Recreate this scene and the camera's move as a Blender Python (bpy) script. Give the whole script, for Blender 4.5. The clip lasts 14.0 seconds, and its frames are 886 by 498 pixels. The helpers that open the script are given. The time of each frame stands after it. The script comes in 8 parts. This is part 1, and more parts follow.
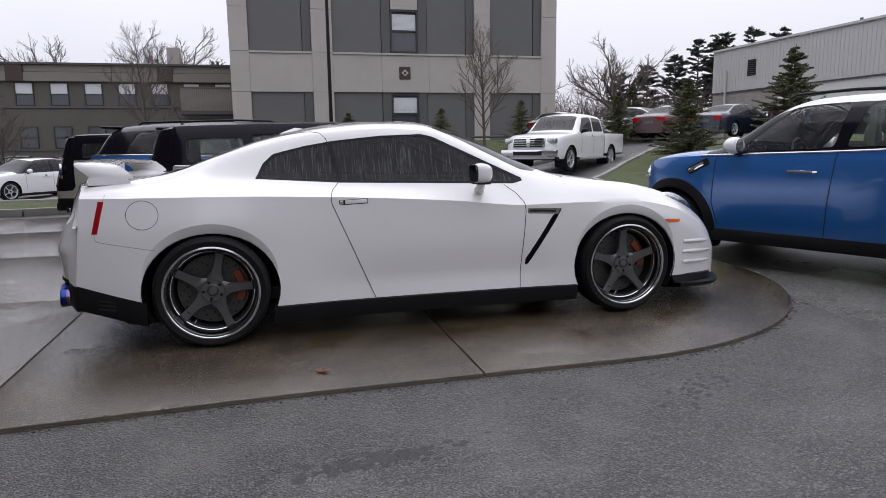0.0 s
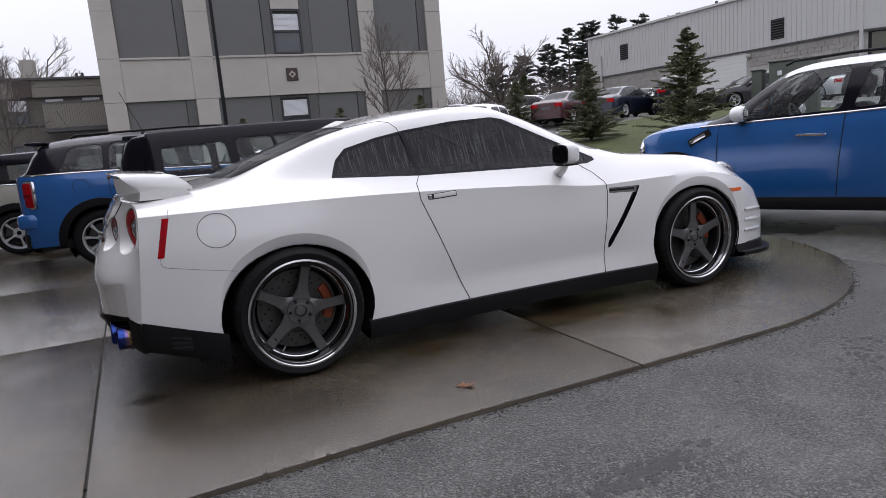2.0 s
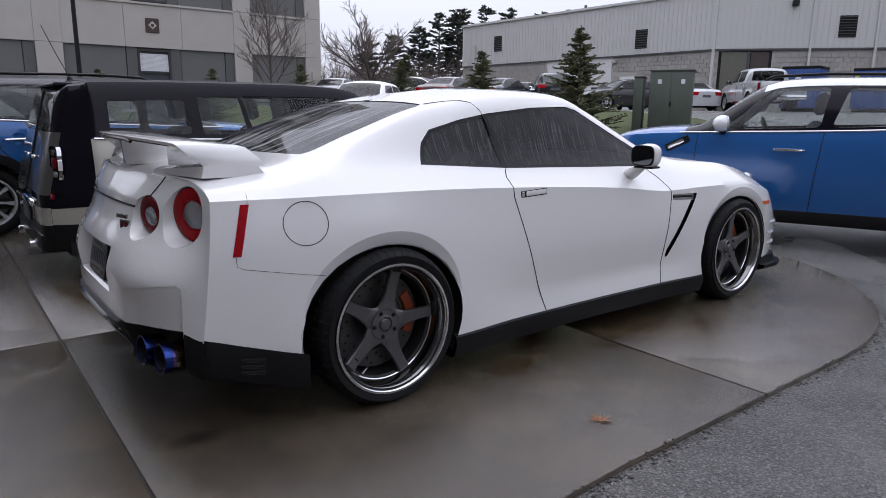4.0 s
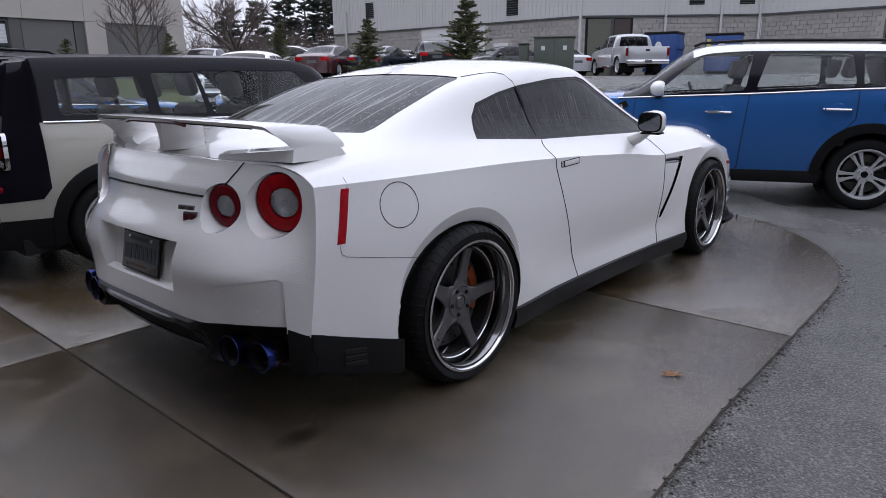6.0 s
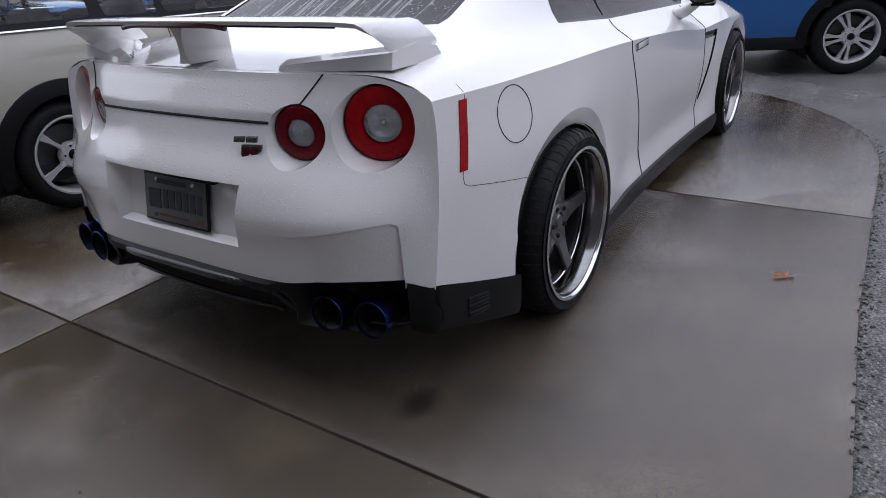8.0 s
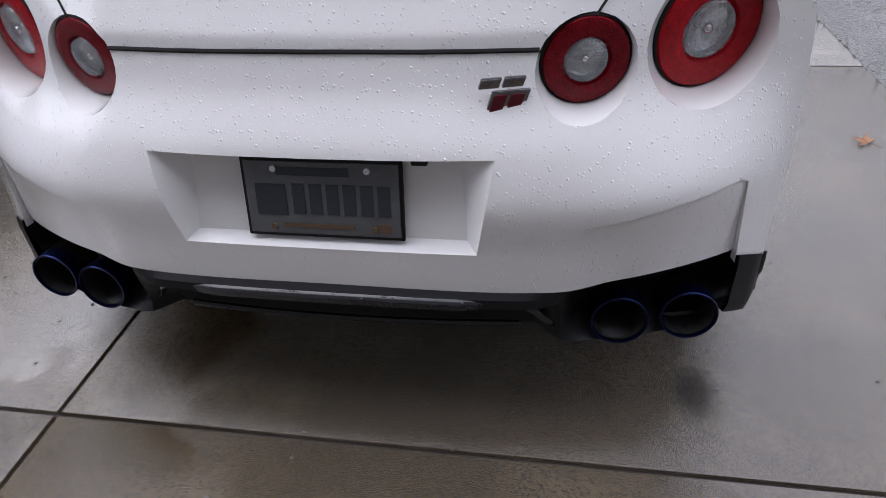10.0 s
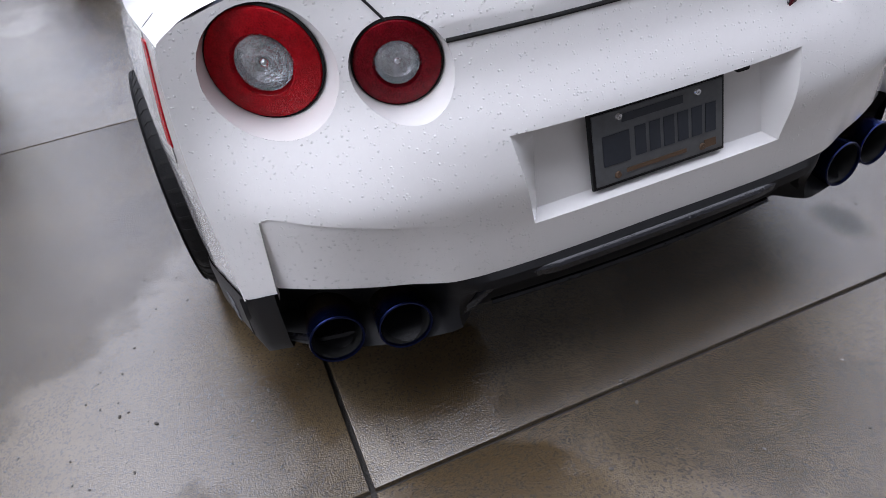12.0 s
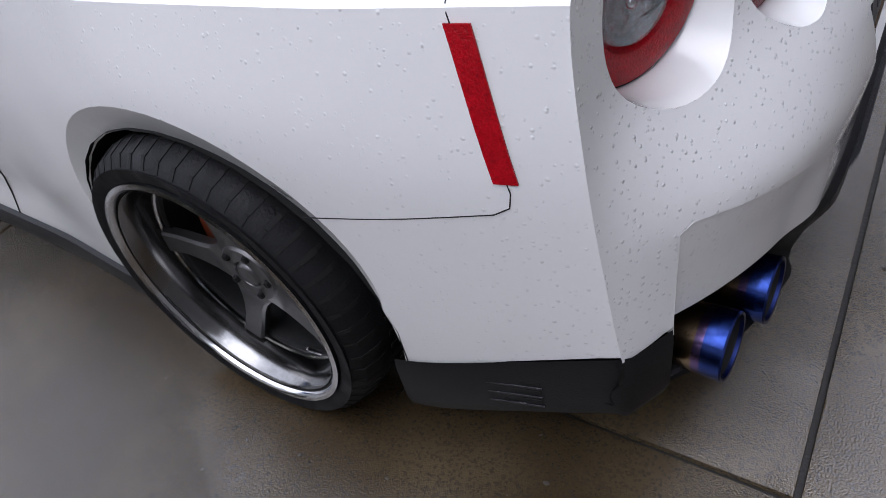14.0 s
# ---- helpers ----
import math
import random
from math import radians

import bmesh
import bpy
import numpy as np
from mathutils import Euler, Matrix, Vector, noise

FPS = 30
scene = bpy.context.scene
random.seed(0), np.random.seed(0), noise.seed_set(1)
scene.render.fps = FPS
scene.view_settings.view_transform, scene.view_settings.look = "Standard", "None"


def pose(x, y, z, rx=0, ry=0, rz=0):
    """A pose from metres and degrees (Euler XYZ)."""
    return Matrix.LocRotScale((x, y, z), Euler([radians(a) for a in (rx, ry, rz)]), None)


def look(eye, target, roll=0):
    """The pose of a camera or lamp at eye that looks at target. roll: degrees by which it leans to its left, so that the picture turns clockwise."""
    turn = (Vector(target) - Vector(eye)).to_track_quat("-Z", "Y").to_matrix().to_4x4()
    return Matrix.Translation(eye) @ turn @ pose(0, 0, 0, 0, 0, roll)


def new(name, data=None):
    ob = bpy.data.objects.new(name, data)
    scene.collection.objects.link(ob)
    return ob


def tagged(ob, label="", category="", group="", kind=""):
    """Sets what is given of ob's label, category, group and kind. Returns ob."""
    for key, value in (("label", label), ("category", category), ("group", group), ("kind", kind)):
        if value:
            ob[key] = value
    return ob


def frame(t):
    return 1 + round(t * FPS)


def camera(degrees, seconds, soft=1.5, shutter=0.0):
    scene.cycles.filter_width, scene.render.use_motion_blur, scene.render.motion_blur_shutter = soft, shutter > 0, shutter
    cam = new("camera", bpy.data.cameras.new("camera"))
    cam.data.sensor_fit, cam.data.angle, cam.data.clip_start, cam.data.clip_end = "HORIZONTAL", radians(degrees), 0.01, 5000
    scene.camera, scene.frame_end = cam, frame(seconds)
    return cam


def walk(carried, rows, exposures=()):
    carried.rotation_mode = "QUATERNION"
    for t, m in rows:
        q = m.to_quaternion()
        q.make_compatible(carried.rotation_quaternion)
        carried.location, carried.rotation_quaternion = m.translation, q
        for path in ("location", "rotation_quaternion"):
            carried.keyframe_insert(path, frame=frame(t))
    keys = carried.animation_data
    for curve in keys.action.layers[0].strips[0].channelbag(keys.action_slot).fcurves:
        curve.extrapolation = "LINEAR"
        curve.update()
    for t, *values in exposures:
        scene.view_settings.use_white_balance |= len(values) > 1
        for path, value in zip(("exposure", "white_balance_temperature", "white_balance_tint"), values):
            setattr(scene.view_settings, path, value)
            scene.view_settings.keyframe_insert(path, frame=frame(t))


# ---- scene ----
cam = camera(67.4, 14.0, soft=0.7)
PATH = [
    (0, (-1.034, -5.047, 1.189), (-0.533, -3.136, 0.877), -0.8),
    (0.5, (-1.279, -4.832, 1.193), (-0.704, -2.943, 0.878), -2.8),
    (1, (-1.553, -4.682, 1.164), (-0.917, -2.81, 0.858), -1.9),
    (1.5, (-1.883, -4.52, 1.197), (-1.096, -2.707, 0.893), -2.8),
    (2, (-2.089, -4.281, 1.164), (-1.269, -2.487, 0.831), -4.8),
    (2.5, (-2.256, -3.988, 1.203), (-1.394, -2.224, 0.82), -4.5),
    (2.7, (-2.351, -3.89, 1.197), (-1.463, -2.134, 0.839), -2.9),
    (4.8, (-3.166, -2.949, 1.254), (-1.844, -1.521, 0.795), -1.2),
    (5, (-3.254, -2.931, 1.257), (-1.911, -1.519, 0.805), -2.1),
    (5.5, (-3.343, -2.775, 1.27), (-1.948, -1.416, 0.817), -3.1),
    (6, (-3.441, -2.609, 1.251), (-1.985, -1.331, 0.755), -0.5),
    (6.5, (-3.584, -2.428, 1.223), (-2.069, -1.215, 0.739), -2.5),
    (7, (-3.631, -2.254, 1.199), (-2.07, -1.109, 0.697), -0.7),
    (7.5, (-3.541, -2.056, 1.245), (-1.986, -0.981, 0.592), -4.1),
    (7.7, (-3.519, -1.964, 1.25), (-2.01, -0.882, 0.506), -4.3),
    (9.8, (-3.284, -0.566, 1.209), (-1.697, -0.168, 0.059), -3.1),
    (10, (-3.322, -0.418, 1.226), (-1.723, -0.114, 0.064), -3.4),
    (10.5, (-3.401, -0.128, 1.246), (-1.699, 0.008, 0.205), -6.1),
    (11, (-3.419, 0.208, 1.253), (-1.731, 0.097, 0.186), -5.8),
    (11.5, (-3.457, 0.509, 1.242), (-1.798, 0.201, 0.168), -8.1),
    (12, (-3.263, 0.769, 1.248), (-1.739, 0.303, 0.039), -8.5),
    (12.5, (-3.083, 0.991, 1.241), (-1.693, 0.271, -0.003), -8.4),
    (13, (-2.892, 1.263, 1.208), (-1.713, 0.229, -0.033), -9.5),
    (13.5, (-2.656, 1.384, 1.208), (-1.602, 0.242, -0.05), -10.7),
    (14, (-2.344, 1.414, 1.18), (-1.368, 0.284, -0.15), -14.0),
]
EXPOSURE = [(0, -0.08, 6400, 15), (2.5, 0.0, 6330, 15), (5, -0.02, 6060, 16), (7.5, 0.0, 6060, 16), (10, 0.85, 6150, 16), (11, 0.9, 6150, 16), (12, 0.95, 6100, 15), (13, 0.85, 6050, 15), (13.5, 0.75, 6050, 15), (14, 0.45, 6050, 15)]
walk(cam, [(t, look(eye, target, roll)) for t, eye, target, roll in PATH], EXPOSURE)

# ---------------------------------------------------------------- light: an overcast, rainy day
world = bpy.data.worlds.new("overcast_sky")
scene.world = world
world.use_nodes = True
wn, wl = world.node_tree.nodes, world.node_tree.links
wn.clear()
w_out = wn.new("ShaderNodeOutputWorld")
w_bg = wn.new("ShaderNodeBackground")
w_sky = wn.new("ShaderNodeTexSky")
w_sky.sky_type, w_sky.sun_disc = "NISHITA", False
w_sky.sun_elevation, w_sky.sun_rotation = radians(64), radians(6)
w_hsv = wn.new("ShaderNodeHueSaturation")
w_hsv.inputs["Saturation"].default_value, w_hsv.inputs["Value"].default_value = 0.12, 0.11
w_mix = wn.new("ShaderNodeMix")
w_mix.data_type = "RGBA"
w_mix.inputs[0].default_value = 0.75
w_cloud = wn.new("ShaderNodeTexNoise")
w_cloud.inputs["Scale"].default_value, w_cloud.inputs["Detail"].default_value = 2.2, 5
w_ramp = wn.new("ShaderNodeValToRGB")
w_ramp.color_ramp.elements[0].color = (0.76, 0.79, 0.88, 1)
w_ramp.color_ramp.elements[1].color = (0.96, 0.98, 1.04, 1)
w_tc = wn.new("ShaderNodeTexCoord")
wl.new(w_tc.outputs["Generated"], w_cloud.inputs["Vector"])
wl.new(w_cloud.outputs["Fac"], w_ramp.inputs["Fac"])
wl.new(w_sky.outputs["Color"], w_hsv.inputs["Color"])
wl.new(w_hsv.outputs["Color"], w_mix.inputs[6])
wl.new(w_ramp.outputs["Color"], w_mix.inputs[7])
w_sep, w_up, w_mul = wn.new("ShaderNodeSeparateXYZ"), wn.new("ShaderNodeMapRange"), wn.new("ShaderNodeMix")
w_up.inputs["To Min"].default_value, w_up.inputs["To Max"].default_value = 0.92, 2.45
w_mul.data_type, w_mul.blend_type = "RGBA", "MULTIPLY"
w_mul.inputs[0].default_value = 1.0
wl.new(w_tc.outputs["Generated"], w_sep.inputs["Vector"])
wl.new(w_sep.outputs["Z"], w_up.inputs["Value"])
wl.new(w_mix.outputs[2], w_mul.inputs[6])
wl.new(w_up.outputs["Result"], w_mul.inputs[7])
wl.new(w_mul.outputs[2], w_bg.inputs["Color"])
w_bg.inputs["Strength"].default_value = 0.97
wl.new(w_bg.outputs["Background"], w_out.inputs["Surface"])

sun = new("sun", bpy.data.lights.new("sun", "SUN"))
sun.data.energy, sun.data.angle, sun.data.color = 0.48, radians(40), (1.0, 0.97, 0.93)
sun.matrix_world = look((0.45, 4.4, 9.1), (0, 0, 0))


# ---------------------------------------------------------------- materials
def mat(name, base, rough=0.5, metal=0.0, var=0.12, scale=6.0, fine=90.0, bump=0.0, coat=0.0, trans=0.0, spec=0.5,
        rough_var=0.0, drops=0.0, drop_scale=130.0, drop_few=0.12, streaks=False, island=0.0, ior=1.45, hue=None):
    """A procedural surface: colour at two scales, roughness patches, fine relief, rain drops."""
    m = bpy.data.materials.new(name)
    m.use_nodes = True
    n, l = m.node_tree.nodes, m.node_tree.links
    b = n["Principled BSDF"]
    b.inputs["Metallic"].default_value, b.inputs["Roughness"].default_value = metal, rough
    b.inputs["Specular IOR Level"].default_value = spec
    b.inputs["Coat Weight"].default_value, b.inputs["Coat Roughness"].default_value = coat, 0.04
    b.inputs["Transmission Weight"].default_value, b.inputs["IOR"].default_value = trans, ior
    tc = n.new("ShaderNodeTexCoord")
    big = n.new("ShaderNodeTexNoise")
    big.inputs["Scale"].default_value, big.inputs["Detail"].default_value = scale, 4
    small = n.new("ShaderNodeTexNoise")
    small.inputs["Scale"].default_value, small.inputs["Detail"].default_value = fine, 3
    l.new(tc.outputs["Object"], big.inputs["Vector"])
    l.new(tc.outputs["Object"], small.inputs["Vector"])
    add = n.new("ShaderNodeMath")
    add.operation = "ADD"
    l.new(big.outputs["Fac"], add.inputs[0])
    l.new(small.outputs["Fac"], add.inputs[1])
    ramp = n.new("ShaderNodeMapRange")
    ramp.inputs["From Min"].default_value, ramp.inputs["From Max"].default_value = 0.6, 1.4
    l.new(add.outputs[0], ramp.inputs["Value"])
    mix = n.new("ShaderNodeMix")
    mix.data_type = "RGBA"
    second = hue if hue else tuple(min(1, c * (1 + var)) for c in base)
    mix.inputs[6].default_value = (*[c * (1 - var) for c in base], 1)
    mix.inputs[7].default_value = (*second, 1)
    l.new(ramp.outputs["Result"], mix.inputs[0])
    colour = mix.outputs[2]
    if island:
        info, geo = n.new("ShaderNodeObjectInfo"), n.new("ShaderNodeNewGeometry")
        sm = n.new("ShaderNodeMath")
        sm.operation = "ADD"
        l.new(info.outputs["Random"], sm.inputs[0])
        l.new(geo.outputs["Random Per Island"], sm.inputs[1])
        mr = n.new("ShaderNodeMapRange")
        mr.inputs["From Max"].default_value = 2.0
        mr.inputs["To Min"].default_value, mr.inputs["To Max"].default_value = 1 - island, 1 + island
        l.new(sm.outputs[0], mr.inputs["Value"])
        mul = n.new("ShaderNodeMix")
        mul.data_type, mul.blend_type = "RGBA", "MULTIPLY"
        mul.inputs[0].default_value = 1.0
        l.new(colour, mul.inputs[6])
        l.new(mr.outputs["Result"], mul.inputs[7])
        colour = mul.outputs[2]
    l.new(colour, b.inputs["Base Color"])
    if rough_var:
        rr = n.new("ShaderNodeMapRange")
        rr.inputs["From Min"].default_value, rr.inputs["From Max"].default_value = 0.35, 0.65
        rr.inputs["To Min"].default_value, rr.inputs["To Max"].default_value = max(0.02, rough - rough_var), min(1, rough + rough_var)
        l.new(big.outputs["Fac"], rr.inputs["Value"])
        l.new(rr.outputs["Result"], b.inputs["Roughness"])
    normal = None
    if bump:
        bp = n.new("ShaderNodeBump")
        bp.inputs["Strength"].default_value, bp.inputs["Distance"].default_value = bump, 0.01
        l.new(small.outputs["Fac"], bp.inputs["Height"])
        normal = bp.outputs["Normal"]
    if drops:
        vor = n.new("ShaderNodeTexVoronoi")
        vor.inputs["Scale"].default_value = drop_scale
        mp = n.new("ShaderNodeMapping")
        l.new(tc.outputs["Object"], mp.inputs["Vector"])
        l.new(mp.outputs["Vector"], vor.inputs["Vector"])
        sep = n.new("ShaderNodeSeparateColor")
        l.new(vor.outputs["Color"], sep.inputs["Color"])
        rad = n.new("ShaderNodeMapRange")
        rad.inputs["From Min"].default_value, rad.inputs["To Min"].default_value, rad.inputs["To Max"].default_value = drop_few, 0.0, 0.44
        l.new(sep.outputs["Red"], rad.inputs["Value"])
        sub = n.new("ShaderNodeMath")
        sub.operation, sub.use_clamp = "SUBTRACT", True
        l.new(rad.outputs["Result"], sub.inputs[0])
        l.new(vor.outputs["Distance"], sub.inputs[1])
        root = n.new("ShaderNodeMath")
        root.operation, root.inputs[1].default_value = "POWER", 0.6
        l.new(sub.outputs[0], root.inputs[0])
        height = root.outputs[0]
        if streaks:
            wave = n.new("ShaderNodeTexNoise")
            wave.inputs["Scale"].default_value, wave.inputs["Detail"].default_value = 22, 3
            mp2 = n.new("ShaderNodeMapping")
            mp2.inputs["Scale"].default_value = (0.12, 1.0, 0.2)
            l.new(tc.outputs["Object"], mp2.inputs["Vector"])
            l.new(mp2.outputs["Vector"], wave.inputs["Vector"])
            cut = n.new("ShaderNodeMapRange")
            cut.inputs["From Min"].default_value, cut.inputs["From Max"].default_value = 0.54, 0.60
            cut.inputs["To Min"].default_value, cut.inputs["To Max"].default_value = 1.0, 0.0
            l.new(wave.outputs["Fac"], cut.inputs["Value"])
            wm = n.new("ShaderNodeMath")
            wm.operation = "MULTIPLY"
            l.new(height, wm.inputs[0])
            l.new(cut.outputs["Result"], wm.inputs[1])
            height = wm.outputs[0]
        bd = n.new("ShaderNodeBump")
        bd.inputs["Strength"].default_value, bd.inputs["Distance"].default_value = drops, 0.009
        l.new(height, bd.inputs["Height"])
        if normal:
            l.new(normal, bd.inputs["Normal"])
        normal = bd.outputs["Normal"]
    if normal:
        l.new(normal, b.inputs["Normal"])
    return m


def ground_mat(name, base, stain, scale, grain, rough_wet, rough_dry, bump, speck=0.0, patch=0.5, stones=0.0, speck_scale=85.0, speck_colour=(0.27, 0.26, 0.25), coat=0.0, spec=0.6, broom=0.0):
    """A wet ground: grain, broad stains, and patches of standing wet that shine more."""
    m = mat(name, base, rough_dry, var=0.25, scale=scale, fine=grain, bump=bump, spec=spec, coat=coat)
    n, l = m.node_tree.nodes, m.node_tree.links
    b = n["Principled BSDF"]
    b.inputs["Coat Roughness"].default_value = 0.10
    tc = n.new("ShaderNodeTexCoord")
    wet = n.new("ShaderNodeTexNoise")
    wet.inputs["Scale"].default_value, wet.inputs["Detail"].default_value, wet.inputs["Roughness"].default_value = 0.42, 6, 0.6
    l.new(tc.outputs["Object"], wet.inputs["Vector"])
    mr = n.new("ShaderNodeMapRange")
    mr.inputs["From Min"].default_value, mr.inputs["From Max"].default_value = patch - 0.012, patch + 0.018
    mr.inputs["To Min"].default_value, mr.inputs["To Max"].default_value = rough_dry, rough_wet
    l.new(wet.outputs["Fac"], mr.inputs["Value"])
    l.new(mr.outputs["Result"], b.inputs["Roughness"])
    film = n.new("ShaderNodeMapRange")
    film.inputs["From Min"].default_value, film.inputs["From Max"].default_value = patch - 0.012, patch + 0.018
    film.inputs["To Min"].default_value, film.inputs["To Max"].default_value = bump, bump * 0.30
    l.new(wet.outputs["Fac"], film.inputs["Value"])
    l.new(film.outputs["Result"], b.inputs["Normal"].links[0].from_node.inputs["Strength"])
    calm = n.new("ShaderNodeBump")
    calm.inputs["Strength"].default_value, calm.inputs["Distance"].default_value = bump * 0.25, 0.01
    l.new(b.inputs["Normal"].links[0].from_node.inputs["Height"].links[0].from_socket, calm.inputs["Height"])
    l.new(calm.outputs["Normal"], b.inputs["Coat Normal"])
    old = b.inputs["Base Color"].links[0].from_socket
    st = n.new("ShaderNodeTexNoise")
    st.inputs["Scale"].default_value, st.inputs["Detail"].default_value = 2.3, 6
    l.new(tc.outputs["Object"], st.inputs["Vector"])
    sr = n.new("ShaderNodeMapRange")
    sr.inputs["From Min"].default_value, sr.inputs["From Max"].default_value = 0.45, 0.7
    l.new(st.outputs["Fac"], sr.inputs["Value"])
    mx = n.new("ShaderNodeMix")
    mx.data_type = "RGBA"
    l.new(sr.outputs["Result"], mx.inputs[0])
    l.new(old, mx.inputs[6])
    mx.inputs[7].default_value = (*stain, 1)
    colour = mx.outputs[2]
    if speck:
        vo = n.new("ShaderNodeTexVoronoi")
        vo.inputs["Scale"].default_value = speck_scale
        l.new(tc.outputs["Object"], vo.inputs["Vector"])
        sc = n.new("ShaderNodeSeparateColor")
        l.new(vo.outputs["Color"], sc.inputs["Color"])
        pr = n.new("ShaderNodeMapRange")
        pr.inputs["From Min"].default_value, pr.inputs["To Max"].default_value = 0.55, speck
        l.new(sc.outputs["Red"], pr.inputs["Value"])
        m2 = n.new("ShaderNodeMix")
        m2.data_type = "RGBA"
        l.new(pr.outputs["Result"], m2.inputs[0])
        l.new(colour, m2.inputs[6])
        m2.inputs[7].default_value = (*speck_colour, 1)
        colour = m2.outputs[2]
    l.new(colour, b.inputs["Base Color"])
    if broom:
        mp, lines, b3 = n.new("ShaderNodeMapping"), n.new("ShaderNodeTexNoise"), n.new("ShaderNodeBump")
        mp.inputs["Scale"].default_value = (120, 5, 1)
        lines.inputs["Scale"].default_value, lines.inputs["Detail"].default_value = 1.0, 3
        b3.inputs["Strength"].default_value, b3.inputs["Distance"].default_value = broom, 0.006
        l.new(tc.outputs["Object"], mp.inputs["Vector"])
        l.new(mp.outputs["Vector"], lines.inputs["Vector"])
        l.new(lines.outputs["Fac"], b3.inputs["Height"])
        l.new(b.inputs["Normal"].links[0].from_socket, b3.inputs["Normal"])
        l.new(b3.outputs["Normal"], b.inputs["Normal"])
    if stones:
        v2 = n.new("ShaderNodeTexVoronoi")
        v2.inputs["Scale"].default_value = 95
        l.new(tc.outputs["Object"], v2.inputs["Vector"])
        b2 = n.new("ShaderNodeBump")
        b2.inputs["Strength"].default_value, b2.inputs["Distance"].default_value = stones, 0.010
        b2.invert = True
        l.new(v2.outputs["Distance"], b2.inputs["Height"])
        l.new(b.inputs["Normal"].links[0].from_socket, b2.inputs["Normal"])
        l.new(b2.outputs["Normal"], b.inputs["Normal"])
    return m


def pane_mat(name, tint, drops, drop_scale, streaks, runs=None, run_fac=0.3, sky_veil=0.0):
    """Thin glass: tinted clear view with a mirror gloss that grows at grazing angles, beaded with rain."""
    m = mat(name, tint, 0.03, var=0.05, drops=drops, drop_scale=drop_scale, streaks=streaks)
    n, l = m.node_tree.nodes, m.node_tree.links
    b = n["Principled BSDF"]
    clear, gloss, mixer, fres = n.new("ShaderNodeBsdfTransparent"), n.new("ShaderNodeBsdfGlossy"), n.new("ShaderNodeMixShader"), n.new("ShaderNodeFresnel")
    gloss.inputs["Roughness"].default_value = 0.03
    fres.inputs["IOR"].default_value = 1.37
    l.new(b.inputs["Base Color"].links[0].from_socket, clear.inputs["Color"])
    nrm = b.inputs["Normal"].links[0].from_socket
    l.new(nrm, gloss.inputs["Normal"])
    l.new(nrm, fres.inputs["Normal"])
    l.new(fres.outputs["Fac"], mixer.inputs["Fac"])
    l.new(clear.outputs["BSDF"], mixer.inputs[1])
    l.new(gloss.outputs["BSDF"], mixer.inputs[2])
    shader = mixer.outputs["Shader"]
    if streaks:
        # grey painted on the drops for the sky light they refract
        bead_shine, wet = n.new("ShaderNodeBsdfDiffuse"), n.new("ShaderNodeMixShader")
        bead_shine.inputs["Color"].default_value = (0.42, 0.43, 0.45, 1)
        bump = nrm.node
        mask = n.new("ShaderNodeMapRange")
        mask.inputs["From Min"].default_value, mask.inputs["From Max"].default_value = 0.02, 0.45
        mask.inputs["To Max"].default_value = 0.55
        l.new(bump.inputs["Height"].links[0].from_socket, mask.inputs["Value"])
        l.new(mask.outputs["Result"], wet.inputs["Fac"])
        l.new(shader, wet.inputs[1])
        l.new(bead_shine.outputs["BSDF"], wet.inputs[2])
        shader = wet.outputs["Shader"]
    if runs:
        # pale grey paints light caught by the runs; an even veil imitates reflected sky
        film, over = n.new("ShaderNodeBsdfDiffuse"), n.new("ShaderNodeMixShader")
        film.inputs["Color"].default_value = (0.50, 0.51, 0.53, 1)
        tc, mp, rn, cut = n.new("ShaderNodeTexCoord"), n.new("ShaderNodeMapping"), n.new("ShaderNodeTexNoise"), n.new("ShaderNodeMapRange")
        mp.inputs["Scale"].default_value = runs
        rn.inputs["Scale"].default_value, rn.inputs["Detail"].default_value = 1.0, 1
        cut.inputs["From Min"].default_value, cut.inputs["From Max"].default_value, cut.inputs["To Max"].default_value = 0.53, 0.68, run_fac
        cut.inputs["To Min"].default_value = sky_veil
        l.new(tc.outputs["Object"], mp.inputs["Vector"])
        l.new(mp.outputs["Vector"], rn.inputs["Vector"])
        l.new(rn.outputs["Fac"], cut.inputs["Value"])
        l.new(cut.outputs["Result"], over.inputs["Fac"])
        l.new(shader, over.inputs[1])
        l.new(film.outputs["BSDF"], over.inputs[2])
        shader = over.outputs["Shader"]
    l.new(shader, n["Material Output"].inputs["Surface"])
    return m


M_ASPHALT = ground_mat("wet_asphalt", (0.082, 0.081, 0.079), (0.145, 0.142, 0.136), 1.5, 140, 0.16, 0.34, 1.0, speck=0.85, patch=0.60, stones=1.0, speck_scale=145, speck_colour=(0.31, 0.30, 0.285))
M_CONCRETE = ground_mat("wet_concrete", (0.066, 0.046, 0.024), (0.112, 0.083, 0.047), 1.2, 260, 0.075, 0.155, 0.80, patch=0.57, speck=0.75, speck_scale=190, speck_colour=(0.040, 0.034, 0.028), coat=0.95, spec=0.7, broom=0.14)
M_JOINT = mat("tar_joint", (0.02, 0.018, 0.016), 0.6, bump=0.4)
M_KERB = mat("kerb_concrete", (0.22, 0.21, 0.19), 0.6, scale=3, bump=0.3)
M_GRASS = mat("grass", (0.052, 0.080, 0.018), 0.9, var=0.5, scale=2.5, fine=60, hue=(0.085, 0.095, 0.030), bump=1.0)
M_BLADE = mat("grass_blade", (0.06, 0.095, 0.025), 0.7, var=0.4, scale=3, island=0.5)
